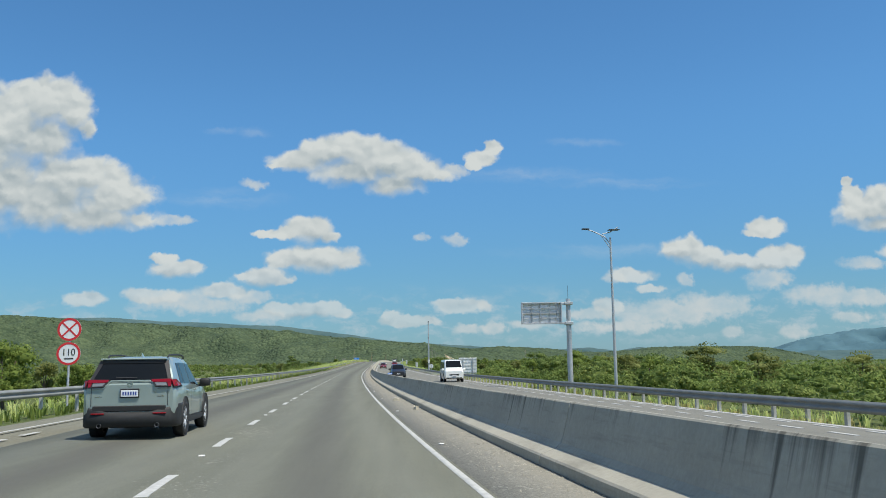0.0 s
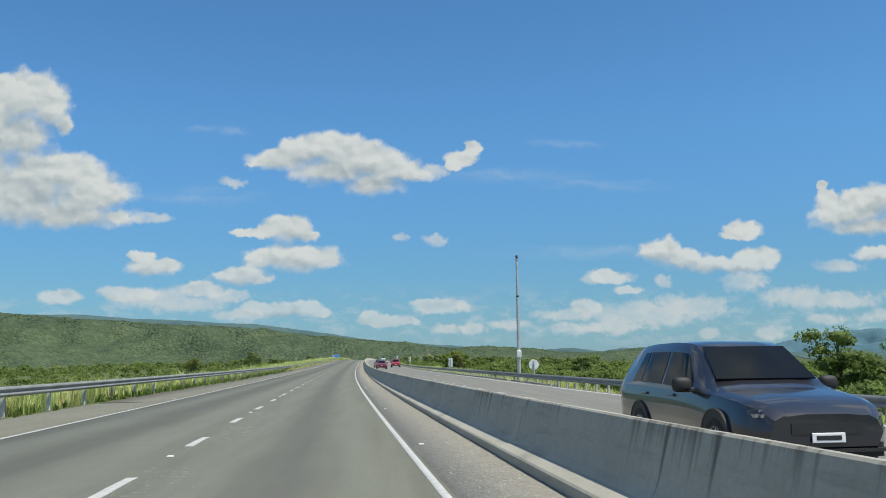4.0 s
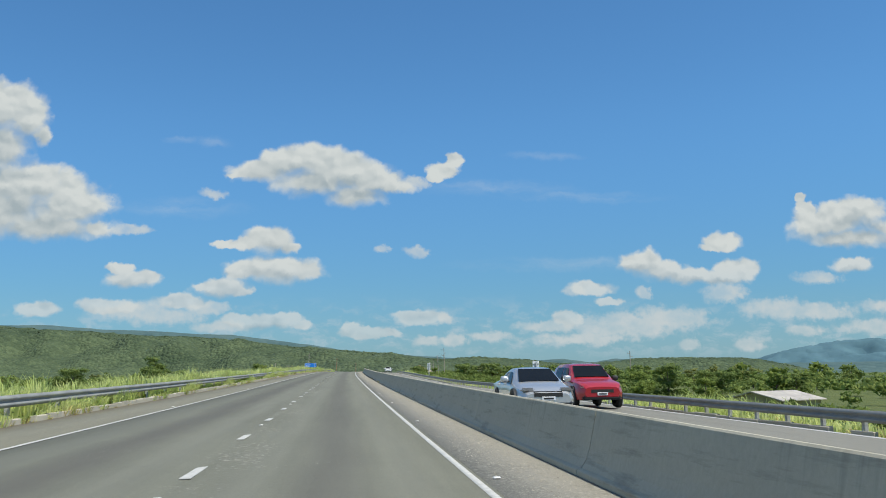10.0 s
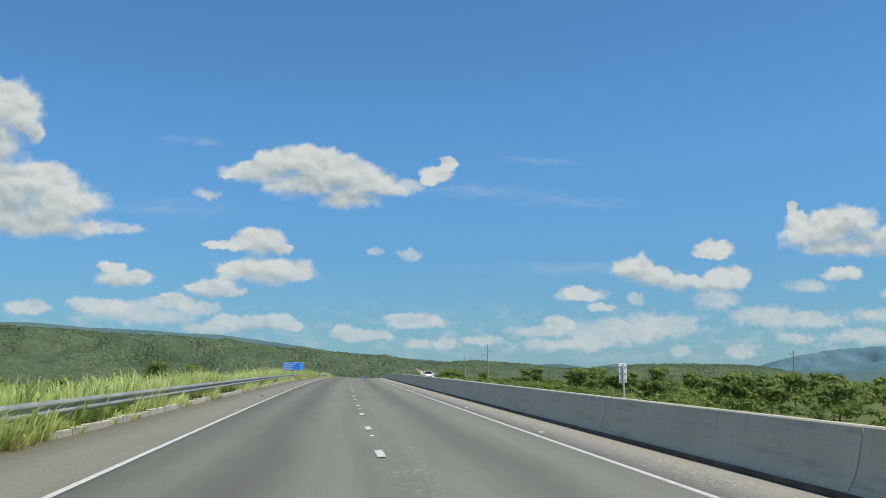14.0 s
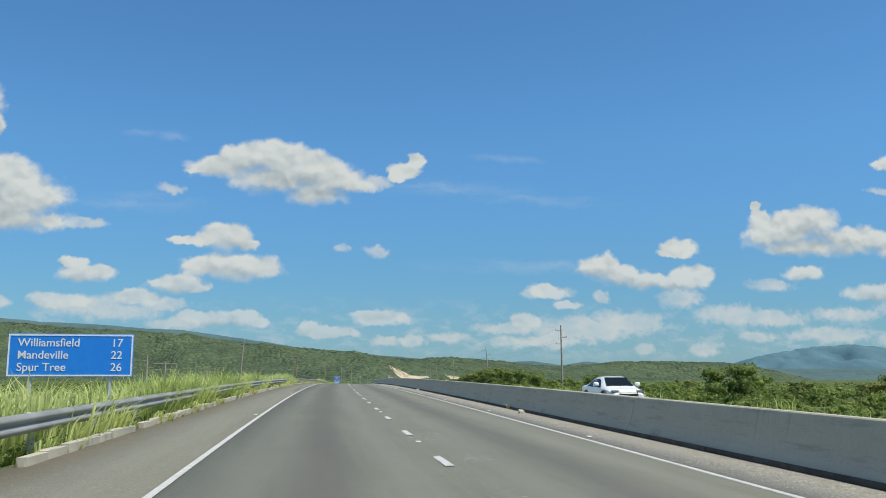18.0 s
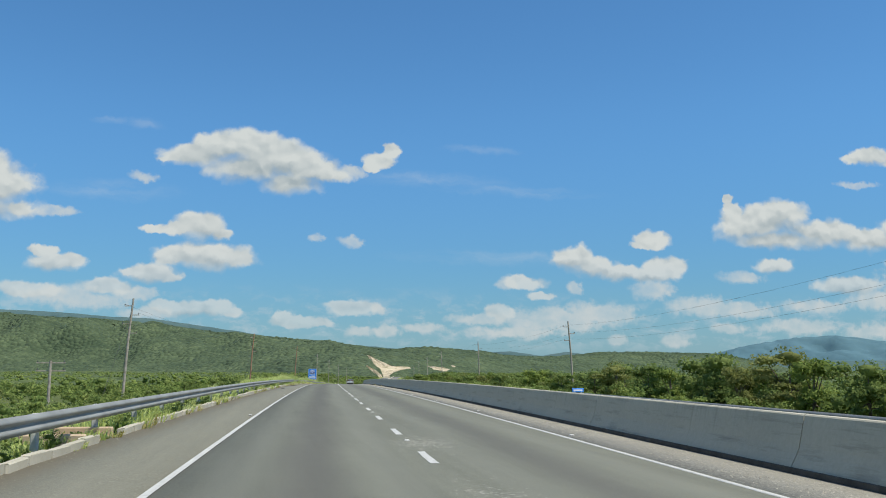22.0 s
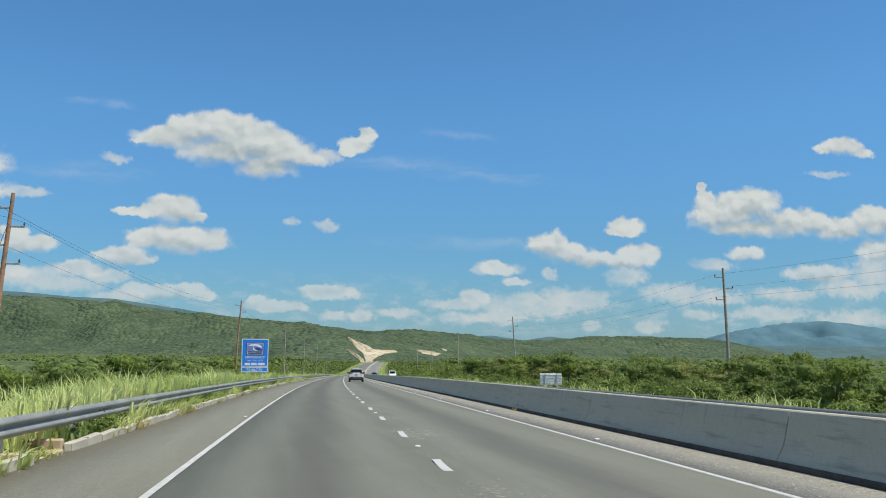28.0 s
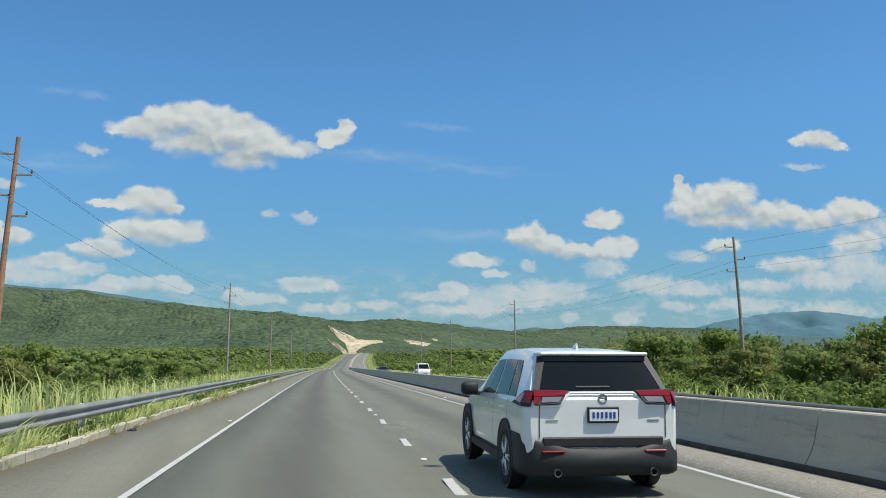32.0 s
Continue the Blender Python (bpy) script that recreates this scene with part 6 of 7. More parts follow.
def bush_band(name, label, seed, n, s_lo, s_hi, l_of, top_of, clumps, per, leaf, uneven=1.0, big=1.0, core=0.60, least=0.6):
    """Scrub: many bushes, each of several leafy clumps, in one mesh."""
    rng = np.random.RandomState(seed)
    s_ = rng.uniform(s_lo, s_hi, n)
    l_ = l_of(rng, n)
    g = land(s_, l_)
    h = np.maximum(least, top_of(s_, l_) + uneven * (rng.uniform(-1.1, 0.35, n) + 0.5 * waves(s_, l_, 34, seed) + 0.9 * np.maximum(0, rng.normal(size=n) - 1.1)) - g)
    base = at(s_, l_, g)
    hh = np.repeat(h, clumps)
    a = rng.uniform(0, 2 * math.pi, n * clumps)
    away = rng.uniform(0, 1, n * clumps) ** 0.7
    spread = big * np.minimum(hh, 2.8) * rng.uniform(0.45, 0.75, n * clumps)
    c = np.repeat(base, clumps, 0) + np.stack([np.cos(a) * away * spread, np.sin(a) * away * spread, hh * (rng.uniform(0.45, 0.80, n * clumps) - 0.30 * away)], 1)
    r = (big * hh ** 0.7 * rng.uniform(0.20, 0.38, n * clumps))[:, None] * np.array([1.0, 1.0, 0.66])
    v0, f0 = crowns_of(rng, c, r * core, 0.45)
    plant = np.clip(np.repeat(rng.uniform(0, 1, n), clumps) * 0.8 + rng.uniform(0, 0.2, n * clumps), 0, 1)
    idx = np.repeat(np.arange(n * clumps), per)
    m = len(idx)
    d = rng.normal(size=(m, 3))
    d[:, 2] = np.abs(d[:, 2]) * np.where(rng.uniform(size=m) < 0.8, 1, -1)
    d /= np.linalg.norm(d, axis=1)[:, None]
    p = c[idx] + d * r[idx] * (rng.uniform(0.35, 1.5, m) ** 0.5)[:, None]
    nrm = rng.normal(size=(m, 3)) * 0.6 + d + np.array([0, 0, 0.4])
    nrm /= np.linalg.norm(nrm, axis=1)[:, None]
    a = np.cross(nrm, rng.normal(size=(m, 3)))
    a /= np.linalg.norm(a, axis=1)[:, None]
    b = np.cross(nrm, a)
    sz = leaf * rng.uniform(0.55, 1.4, m)[:, None]
    v1 = np.stack([p - a * sz * 0.8, p + b * sz * 0.5, p + a * sz * 0.85 - b * sz * 0.3], 1).reshape(-1, 3)
    f1 = np.arange(m * 3).reshape(-1, 3) + len(v0)
    ob = new(name, mesh_np(name, np.concatenate([v0, v1]), np.concatenate([f0, f1]), MAT_BUSH))
    q = ob.data.attributes.new("tone", "FLOAT", "POINT")
    q.data.foreach_set("value", np.concatenate([np.repeat(plant, 12), np.repeat(plant[idx], 3)]).astype(np.float32))
    return tagged(ob, label, "bushes", kind="stuff")


def right_top(s, l):
    dip = 2.2 * soft(s, 280, 292) * soft(-s, -330, -318) * soft(-l, -46, -40)
    return -dip + np.interp(s, [-20, 40, 110, 150, 220, 300, 420, 560, 610, 650, 700, 760, 900], [1.3, 1.6, 1.8, 1.3, 0.9, 0.2, 0.0, 0.7, 0.5, 0.6, 1.4, 1.8, 2.1]) + 0.010 * (l - 20)


def left_top(s, l):
    return np.interp(s, [-20, 60, 200, 400, 600, 690, 760, 900], [0.7, 0.5, 0.1, -0.1, -0.3, 0.4, 1.1, 1.4]) + 0.004 * (-l - 14)


bush_band("roadside_scrub", "dense bright green scrub behind the guard rail", 41, 1250, -30, 980, lambda r, n: 18.2 + 17 * r.uniform(size=n) ** 1.2, right_top, 7, 60, 0.130, core=0.40)
bush_band("scrub", "mixed green scrub spreading over the plain", 42, 1700, -30, 1250, lambda r, n: 33 + 80 * r.uniform(size=n) ** 1.2, right_top, 5, 22, 0.29, core=0.5)
bush_band("roadside_scrub", "green scrub on the low ground beside the highway", 44, 1050, -30, 980, lambda r, n: -13.5 - 16 * r.uniform(size=n) ** 1.2, left_top, 6, 52, 0.140, core=0.40)
bush_band("scrub", "mixed green scrub on the low ground", 45, 1800, -30, 1250, lambda r, n: -27 - 90 * r.uniform(size=n) ** 1.2, left_top, 5, 20, 0.30, core=0.5)
bush_band("plain_woods", "woods of the far plain", 47, 1900, -50, 1800, lambda r, n: 85 + 480 * r.uniform(size=n) ** 1.3, lambda s, l: np.interp(s, [0, 500, 800, 1100, 1800], [1.2, 0.8, 2.6, 2.6, 2.0]) - np.interp(s, ARC, CZ) * 0.9, 4, 6, 0.95, 1.2, 2.2)
bush_band("plain_woods", "woods of the far plain", 48, 1900, -50, 1800, lambda r, n: -80 - 480 * r.uniform(size=n) ** 1.3, lambda s, l: np.interp(s, [0, 500, 800, 1100, 1800], [0.2, 0.0, 1.6, 2.6, 2.0]) - np.interp(s, ARC, CZ) * 0.9, 4, 6, 0.95, 1.2, 2.2)
bush_band("valley_scrub", "scrub along the road down in the valley", 49, 1100, 980, 1740, lambda r, n: np.where(r.uniform(size=n) < 0.5, -14 - 70 * r.uniform(size=n) ** 1.4, 24 + 70 * r.uniform(size=n) ** 1.4), lambda s, l: 1.8 + 0.035 * np.abs(l), 4, 8, 0.7, 1.0, 1.5)


bush_band("leafy_weeds", "low leafy weeds sprawling between guard rail and kerb", 51, 800, 222, 880, lambda r, n: -6.42 - 0.33 * r.uniform(size=n), lambda s, l: 0.30 + 0.26 * waves(s, 0 * l, 15, 78) + 0.10 * soft(s, 610, 625), 4, 34, 0.040, 0.12, 1.3, 0.2, 0.14)


def canopy(side, seed):
    """Closed woods of the plain, out to the hills' foot."""
    l_ = side * np.geomspace(110, 2600, 74)
    s_ = np.concatenate([np.arange(-300, 1800, 9), np.arange(1800, 4000, 40)])
    S, L = np.meshgrid(s_, l_, indexing="ij")
    rng = np.random.RandomState(seed)
    top = np.interp(S, [0, 500, 800, 1100, 1800], [0.6, 0.2, 0.9, 0.8, 0.5]) - np.interp(S, ARC, CZ) * 0.9
    H_ = top - 1.6 + 0.9 * waves(S, L, 30, seed) + rng.uniform(-1.1, 1.1, S.shape) - 2.2 * soft(160 - np.abs(L), 0, 50)
    P = at(S, L, H_)
    i = np.arange(S.size).reshape(S.shape)
    f = np.stack([i[:-1, :-1], i[:-1, 1:], i[1:, 1:], i[1:, :-1]], -1).reshape(-1, 4)
    ob = new("far_woods", mesh_np("far_woods", P.reshape(-1, 3), f, MAT_CANOPY, True))
    return tagged(ob, "closed green woods of the far plain", "woods", kind="stuff")


canopy(1, 61)
canopy(-1, 62)


def grass(name, label, seed, clumps, per, s_of, l_of, tall_of, mat, wide=0.016, lean=(0.0, 0.0), base_of=None):
    """Tufts of bent blades in one mesh."""
    rng = np.random.RandomState(seed)
    s_ = s_of(rng, clumps)
    l_ = l_of(rng, clumps, s_)
    g = land(s_, l_) if base_of is None else base_of(s_, l_)
    root = at(s_, l_, g - 0.05)
    tall = tall_of(s_, l_) * 1.15 * rng.uniform(0.7, 1.12, clumps)
    keep = tall > 0.08
    root, tall = root[keep], tall[keep]
    n = len(root) * per
    base = np.repeat(root, per, 0)
    T = np.repeat(tall, per) * rng.uniform(0.45, 1.1, n)
    a = rng.uniform(0, 2 * math.pi, n)
    out = np.stack([np.cos(a), np.sin(a), np.zeros(n)], 1)
    base = base + out * (rng.uniform(0, 0.14, n) * (0.4 + T))[:, None]
    tilt = rng.uniform(0.06, 0.46, n)[:, None] * T[:, None]
    dirv = out * tilt + np.array([lean[0], lean[1], 0]) * T[:, None]
    side = np.stack([-np.sin(a + rng.uniform(-1, 1, n)), np.cos(a), np.zeros(n)], 1)
    w = (wide * rng.uniform(0.7, 1.5, n))[:, None] * side
    up = np.array([0, 0, 1.0]) * T[:, None]
    p2 = base + dirv * 0.42 + up * 0.72
    p3 = base + dirv * 1.25 + up * rng.uniform(0.7, 1.02, n)[:, None]
    v = np.stack([base - w, base + w, p2 + w * 0.9, p2 - w * 0.9, p3], 1).reshape(-1, 3)
    o = np.arange(n)[:, None] * 5
    f = np.concatenate([o + np.array([[0, 1, 2]]), o + np.array([[0, 2, 3]]), o + np.array([[3, 2, 4]])])
    ob = new(name, mesh_np(name, v, f, mat))
    return tagged(ob, label, "grass", kind="stuff")


def left_tall(s, l):
    h = np.interp(s, [-30, 60, 110, 200, 240, 300, 380, 450, 490, 500, 512, 527, 529, 545, 547, 570, 604, 607, 614, 617, 629, 634, 641, 712, 800], [0.4, 0.6, 1.0, 1.15, 1.2, 1.25, 1.3, 1.3, 1.28, 0.6, 0.35, 0.35, 1.4, 1.15, 0.3, 0.35, 0.35, 0.9, 0.9, 0.35, 0.4, 1.1, 1.40, 1.40, 1.25])
    # one stand by the rail has nothing tall behind it
    h = np.where((s > 500) & (s < 560) & (l < -8.3), np.minimum(h, 0.35), h)
    return h * (0.88 + 0.24 * waves(s, l, 9, 71))


grass("tall_grass", "tall yellow-green grass behind the guard rail", 81, 12500, 17, lambda r, n: np.where(r.uniform(size=n) < 0.5, r.uniform(225, 600, n), np.where(r.uniform(size=n) < 0.45, r.uniform(626, 770, n), r.uniform(-30, 900, n))), lambda r, n, s: rail_l(s) - 0.3 - 4.6 * r.uniform(size=n) ** 1.6, left_tall, MAT_GRASS, 0.0135)
grass("drying_grass", "drying straw-coloured grass among the green", 82, 900, 11, lambda r, n: r.uniform(60, 900, n), lambda r, n, s: rail_l(s) - 0.2 - 4.0 * r.uniform(size=n) ** 1.8, lambda s, l: left_tall(s, l) * 0.9, MAT_DRY, 0.014)
grass("overhanging_grass", "grass tufts leaning out under the guard rail", 83, 2600, 13, lambda r, n: r.uniform(225, 860, n), lambda r, n, s: -6.3 + 0.12 * r.uniform(size=n), lambda s, l: np.clip(0.75 * (waves(s, 0 * l, 13, 72) + 0.5), 0, 0.8) * np.interp(s, [225, 506, 508, 527, 529, 545, 547, 600, 650, 665, 730, 900], [1, 1, 0.1, 0.1, 1, 1, 0.1, 0.3, 0.5, 1, 0.8, 0.8]), MAT_GRASS, 0.014, (0.35, 0.0), lambda s, l: np.full(np.shape(s), -0.08))
grass("leaning_grass", "tall grass bent over the guard rail", 90, 420, 14, lambda r, n: np.where(r.uniform(size=n) < 0.28, r.uniform(529, 546, n), np.where(r.uniform(size=n) < 0.35, r.uniform(338, 372, n), np.where(r.uniform(size=n) < 0.12, r.uniform(504, 508, n), r.uniform(466, 492, n)))), lambda r, n, s: -6.75 + 0.3 * r.uniform(size=n), lambda s, l: np.full(np.shape(s), 0.85), MAT_GRASS, 0.012, (0.36, 0.0), lambda s, l: np.full(np.shape(s), -0.12))
grass("verge_weeds", "low green weeds along the verge", 84, 2600, 9, lambda r, n: r.uniform(-30, 860, n), lambda r, n, s: np.where(s < 222, rail_l(s) + 1.1 - 2.0 * r.uniform(size=n), -6.12 - 0.9 * r.uniform(size=n)), lambda s, l: 0.34 + 0.12 * waves(s, l, 7, 73), MAT_LEAF, 0.022, (0, 0), lambda s, l: np.where(l > -6.6, -0.1, -0.18))
grass("kerb_weeds", "low weeds and dry grass sprawling over the kerb", 95, 3400, 12, lambda r, n: r.uniform(222, 860, n), lambda r, n, s: -6.25 + 0.32 * r.uniform(size=n) ** 1.6, lambda s, l: np.clip(0.40 * (waves(s, 0 * l, 9, 77) + 0.50), 0, 0.45), MAT_GRASS, 0.013, (0.30, 0.0), lambda s, l: np.full(np.shape(s), -0.06))
grass("kerb_straw", "dry straw lying along the kerb", 96, 1300, 9, lambda r, n: r.uniform(222, 860, n), lambda r, n, s: -6.2 + 0.35 * r.uniform(size=n) ** 1.5, lambda s, l: np.clip(0.32 * (waves(s, 0 * l, 9, 77) + 0.60), 0, 0.36), MAT_DRY, 0.011, (0.55, 0.0), lambda s, l: np.full(np.shape(s), -0.06))
grass("far_verge_grass", "light green grass along the opposite guard rail", 85, 6500, 9, lambda r, n: np.where(r.uniform(size=n) < 0.45, r.uniform(190, 340, n), r.uniform(-30, 900, n)), lambda r, n, s: 15.55 + 2.6 * r.uniform(size=n) ** 1.4, lambda s, l: np.interp(s, [-30, 120, 150, 190, 220, 262, 264, 271, 273, 330, 420, 480, 538, 545, 600, 608, 900], [0.5, 0.5, 0.7, 0.8, 0.9, 1.0, 0.5, 0.5, 0.9, 0.7, 0.8, 1.1, 1.1, 0.25, 0.25, 1.1, 1.4]) * (0.8 + 0.4 * waves(s, l, 14, 74)), MAT_GRASS, 0.019)
grass("barrier_weeds", "small weeds at the foot of the barrier", 86, 22, 10, lambda r, n: r.uniform(5, 800, n), lambda r, n, s: 4.95 + 0.05 * r.uniform(size=n), lambda s, l: np.full(np.shape(s), 0.28), MAT_DRY, 0.012, (-0.1, 0), lambda s, l: np.full(np.shape(s), 0.0))
grass("verge_grass", "bright green grass along the road down in the valley", 87, 3600, 5, lambda r, n: r.uniform(880, 1700, n), lambda r, n, s: np.where(r.uniform(size=n) < 0.5, -6.6 - 4.5 * r.uniform(size=n), 15.6 + 4.0 * r.uniform(size=n)), lambda s, l: np.full(np.shape(s), 0.9), MAT_GRASS, 0.11)
grass("far_verge_weeds", "low dry weeds under the opposite guard rail", 88, 2600, 7, lambda r, n: r.uniform(-20, 480, n), lambda r, n, s: 15.2 + 1.5 * r.uniform(size=n), lambda s, l: 0.36 + 0.14 * waves(s, l, 8, 75), MAT_DRY, 0.02)
grass("grass_tufts", "tall bright tufts of grass standing over the guard rail", 89, 48, 26, lambda r, n: np.where(r.uniform(size=n) < 0.5, 505.8 + 2.4 * r.uniform(size=n), 510 + 1.8 * r.uniform(size=n)), lambda r, n, s: -7.3 - 1.3 * r.uniform(size=n), lambda s, l: np.full(np.shape(s), 1.45), MAT_GRASS, 0.022)

grass("grass_stand", "dense bright stand of tall grass leaning over the guard rail", 97, 330, 22, lambda r, n: r.uniform(522, 546, n), lambda r, n, s: -6.85 - 2.0 * r.uniform(size=n) ** 1.3, lambda s, l: np.full(np.shape(s), 1.2), MAT_GRASS, 0.017, (0.12, 0.0))

# ---- vehicles ----
def paint(name, color, metal=0.3):
    return plain(name, color, 0.35, metal, 0.05, 1.5, 0.5, 0.0, 1.0)


MAT_WHITE_PAINT = paint("white car paint", (0.80, 0.81, 0.77), 0.0)
MAT_SAGE_PAINT = paint("grey-green car paint", (0.30, 0.37, 0.345), 0.25)
MAT_RED_PAINT = paint("dark red car paint", (0.28, 0.012, 0.025), 0.35)
MAT_BRIGHT_RED = paint("red car paint", (0.42, 0.02, 0.03), 0.2)
MAT_BLACK_PAINT = paint("black car paint", (0.018, 0.018, 0.024), 0.2)
MAT_SILVER_PAINT = paint("silver car paint", (0.52, 0.54, 0.55), 0.6)
MAT_CLADDING = plain("black plastic cladding", (0.019, 0.020, 0.020), 0.65, vary=0.15, scale=12, bump=0.05)
MAT_GLASS = plain("dark tinted car glass", (0.010, 0.012, 0.014), 0.04, 0.0, 0.1, 2.0, 0.13)
MAT_TYRE = plain("tyre rubber", (0.018, 0.018, 0.018), 0.85, vary=0.2, scale=20, bump=0.1)
MAT_ALLOY = plain("alloy wheel", (0.72, 0.73, 0.74), 0.35, 0.25, 0.08)
MAT_CHROME = plain("chrome trim", (0.65, 0.66, 0.68), 0.12, 1.0, 0.03)
MAT_RED_LENS = plain("red lamp lens", (0.24, 0.005, 0.010), 0.18, 0.0, 0.05, 8.0, 0.5, 0.0, 0.3)
MAT_CLEAR_LENS = plain("clear lamp lens", (0.22, 0.22, 0.225), 0.12, 0.1, 0.06, 8.0, 0.8, 0.0, 0.7)

# stations along the car: y, floor z, floor half width, waist half width, belt z, belt half width, top z, top half width
SUV = [(0.00, 0.45, 0.72, 0.84, 1.00, 0.84, 1.10, 0.80), (0.03, 0.40, 0.78, 0.885, 1.02, 0.875, 1.13, 0.83), (0.07, 0.37, 0.81, 0.905, 1.045, 0.89, 1.16, 0.83), (0.16, 0.33, 0.84, 0.918, 1.07, 0.895, 1.29, 0.79), (0.28, 0.31, 0.86, 0.925, 1.08, 0.893, 1.46, 0.735), (0.38, 0.30, 0.86, 0.925, 1.08, 0.89, 1.585, 0.69), (0.46, 0.29, 0.87, 0.925, 1.08, 0.89, 1.635, 0.67), (0.66, 0.29, 0.87, 0.925, 1.08, 0.89, 1.665, 0.665), (1.1, 0.28, 0.87, 0.92, 1.07, 0.89, 1.685, 0.665), (1.8, 0.28, 0.86, 0.905, 1.05, 0.88, 1.69, 0.65), (2.3, 0.28, 0.86, 0.905, 1.03, 0.88, 1.665, 0.65), (2.6, 0.28, 0.86, 0.91, 1.02, 0.88, 1.60, 0.63), (3.0, 0.28, 0.86, 0.915, 1.01, 0.88, 1.34, 0.66), (3.3, 0.28, 0.86, 0.92, 1.0, 0.87, 1.10, 0.72), (3.6, 0.28, 0.86, 0.925, 0.98, 0.86, 1.04, 0.70), (4.1, 0.29, 0.84, 0.90, 0.92, 0.82, 0.98, 0.66), (4.42, 0.32, 0.76, 0.82, 0.84, 0.74, 0.90, 0.60), (4.6, 0.42, 0.60, 0.68, 0.72, 0.62, 0.78, 0.50)]
SEDAN = [(0.00, 0.45, 0.66, 0.78, 0.85, 0.76, 0.92, 0.70), (0.1, 0.32, 0.80, 0.87, 0.95, 0.84, 1.02, 0.74), (0.5, 0.24, 0.84, 0.895, 0.97, 0.86, 1.06, 0.72), (0.8, 0.23, 0.85, 0.90, 0.97, 0.86, 1.14, 0.66), (1.3, 0.22, 0.85, 0.90, 0.96, 0.86, 1.36, 0.58), (1.7, 0.22, 0.85, 0.89, 0.95, 0.85, 1.44, 0.58), (2.3, 0.22, 0.85, 0.89, 0.94, 0.85, 1.46, 0.59), (2.7, 0.22, 0.85, 0.89, 0.93, 0.85, 1.40, 0.59), (3.1, 0.22, 0.85, 0.895, 0.92, 0.85, 1.18, 0.63), (3.45, 0.22, 0.85, 0.90, 0.90, 0.84, 0.99, 0.68), (4.0, 0.23, 0.84, 0.88, 0.82, 0.80, 0.90, 0.66), (4.4, 0.26, 0.76, 0.81, 0.72, 0.72, 0.80, 0.58), (4.6, 0.36, 0.62, 0.68, 0.62, 0.62, 0.68, 0.50)]
VAN = [(0.00, 0.45, 0.74, 0.80, 1.10, 0.80, 1.30, 0.78), (0.08, 0.34, 0.80, 0.85, 1.12, 0.84, 1.85, 0.74), (0.25, 0.30, 0.82, 0.86, 1.12, 0.85, 1.96, 0.74), (1.2, 0.28, 0.82, 0.86, 1.12, 0.85, 1.98, 0.75), (2.6, 0.28, 0.82, 0.86, 1.10, 0.85, 1.98, 0.75), (3.4, 0.28, 0.82, 0.86, 1.08, 0.85, 1.94, 0.74), (3.8, 0.28, 0.82, 0.86, 1.06, 0.85, 1.72, 0.72), (4.2, 0.28, 0.82, 0.86, 1.04, 0.84, 1.36, 0.73), (4.5, 0.29, 0.80, 0.85, 1.0, 0.82, 1.10, 0.70), (4.68, 0.36, 0.72, 0.78, 0.85, 0.74, 0.95, 0.64)]


def ring_points(st):
    y, zf, wf, ww, zb, wb, zt, wt = st
    zm = zf + (zb - zf) * 0.52
    half = [(wf * 0.5, zf), (wf, zf), (ww - 0.01, zf + 0.13), (ww, zm), (wb + 0.012, zb - 0.03), (wb, zb), (wb + (wt - wb) * 0.85, zb + (zt - zb) * 0.84), (wt - 0.05, zt - 0.012), (wt * 0.5, zt + 0.008)]
    return [(x, y, z) for x, z in half] + [(-x, y, z) for x, z in half[::-1]]


def loft(stations):
    bm = bmesh.new()
    rings = [[bm.verts.new(p) for p in ring_points(st)] for st in stations]
    for a, b in zip(rings, rings[1:]):
        for k in range(len(a)):
            bm.faces.new((a[k], a[(k + 1) % len(a)], b[(k + 1) % len(a)], b[k]))
    bm.faces.new(rings[0][::-1])
    bm.faces.new(rings[-1])
    return bm


def side_at(stations, y):
    """Belt and top points of the body's flank at y."""
    ys = [s[0] for s in stations]
    g = [float(np.interp(y, ys, [s[k] for s in stations])) for k in range(8)]
    return g


def flank(stations, y, t, out=0.006):
    g = side_at(stations, y)
    zb, wb, zt, wt = g[4], g[5], g[6], g[7]
    return (wb + (wt - wb) * 0.85 * t / 0.84 + out, y, zb + (zt - zb) * t)


def side_glass(stations, y0, y1, y0t, y1t, sgn, lo=0.06, hi=0.78):
    bm = bmesh.new()
    n = 5
    a = [flank(stations, y0 + (y1 - y0) * k / n, lo) for k in range(n + 1)]
    b = [flank(stations, y0t + (y1t - y0t) * k / n, hi) for k in range(n + 1)]
    va = [bm.verts.new((sgn * x, y, z)) for x, y, z in a]
    vb = [bm.verts.new((sgn * x, y, z)) for x, y, z in b]
    for k in range(n):
        bm.faces.new((va[k], va[k + 1], vb[k + 1], vb[k]))
    r = bmesh.ops.extrude_face_region(bm, geom=bm.faces[:])
    for v in r["geom"]:
        if isinstance(v, bmesh.types.BMVert):
            v.co.x -= sgn * 0.02
    return bm


def plate_quad(pts, thick):
    """A slab from four corners, thickened along its normal."""
    bm = bmesh.new()
    vs = [bm.verts.new(p) for p in pts]
    f = bm.faces.new(vs)
    bm.normal_update()
    nrm = f.normal.copy()
    r = bmesh.ops.extrude_face_region(bm, geom=[f])
    for v in r["geom"]:
        if isinstance(v, bmesh.types.BMVert):
            v.co += nrm * thick
    return bm


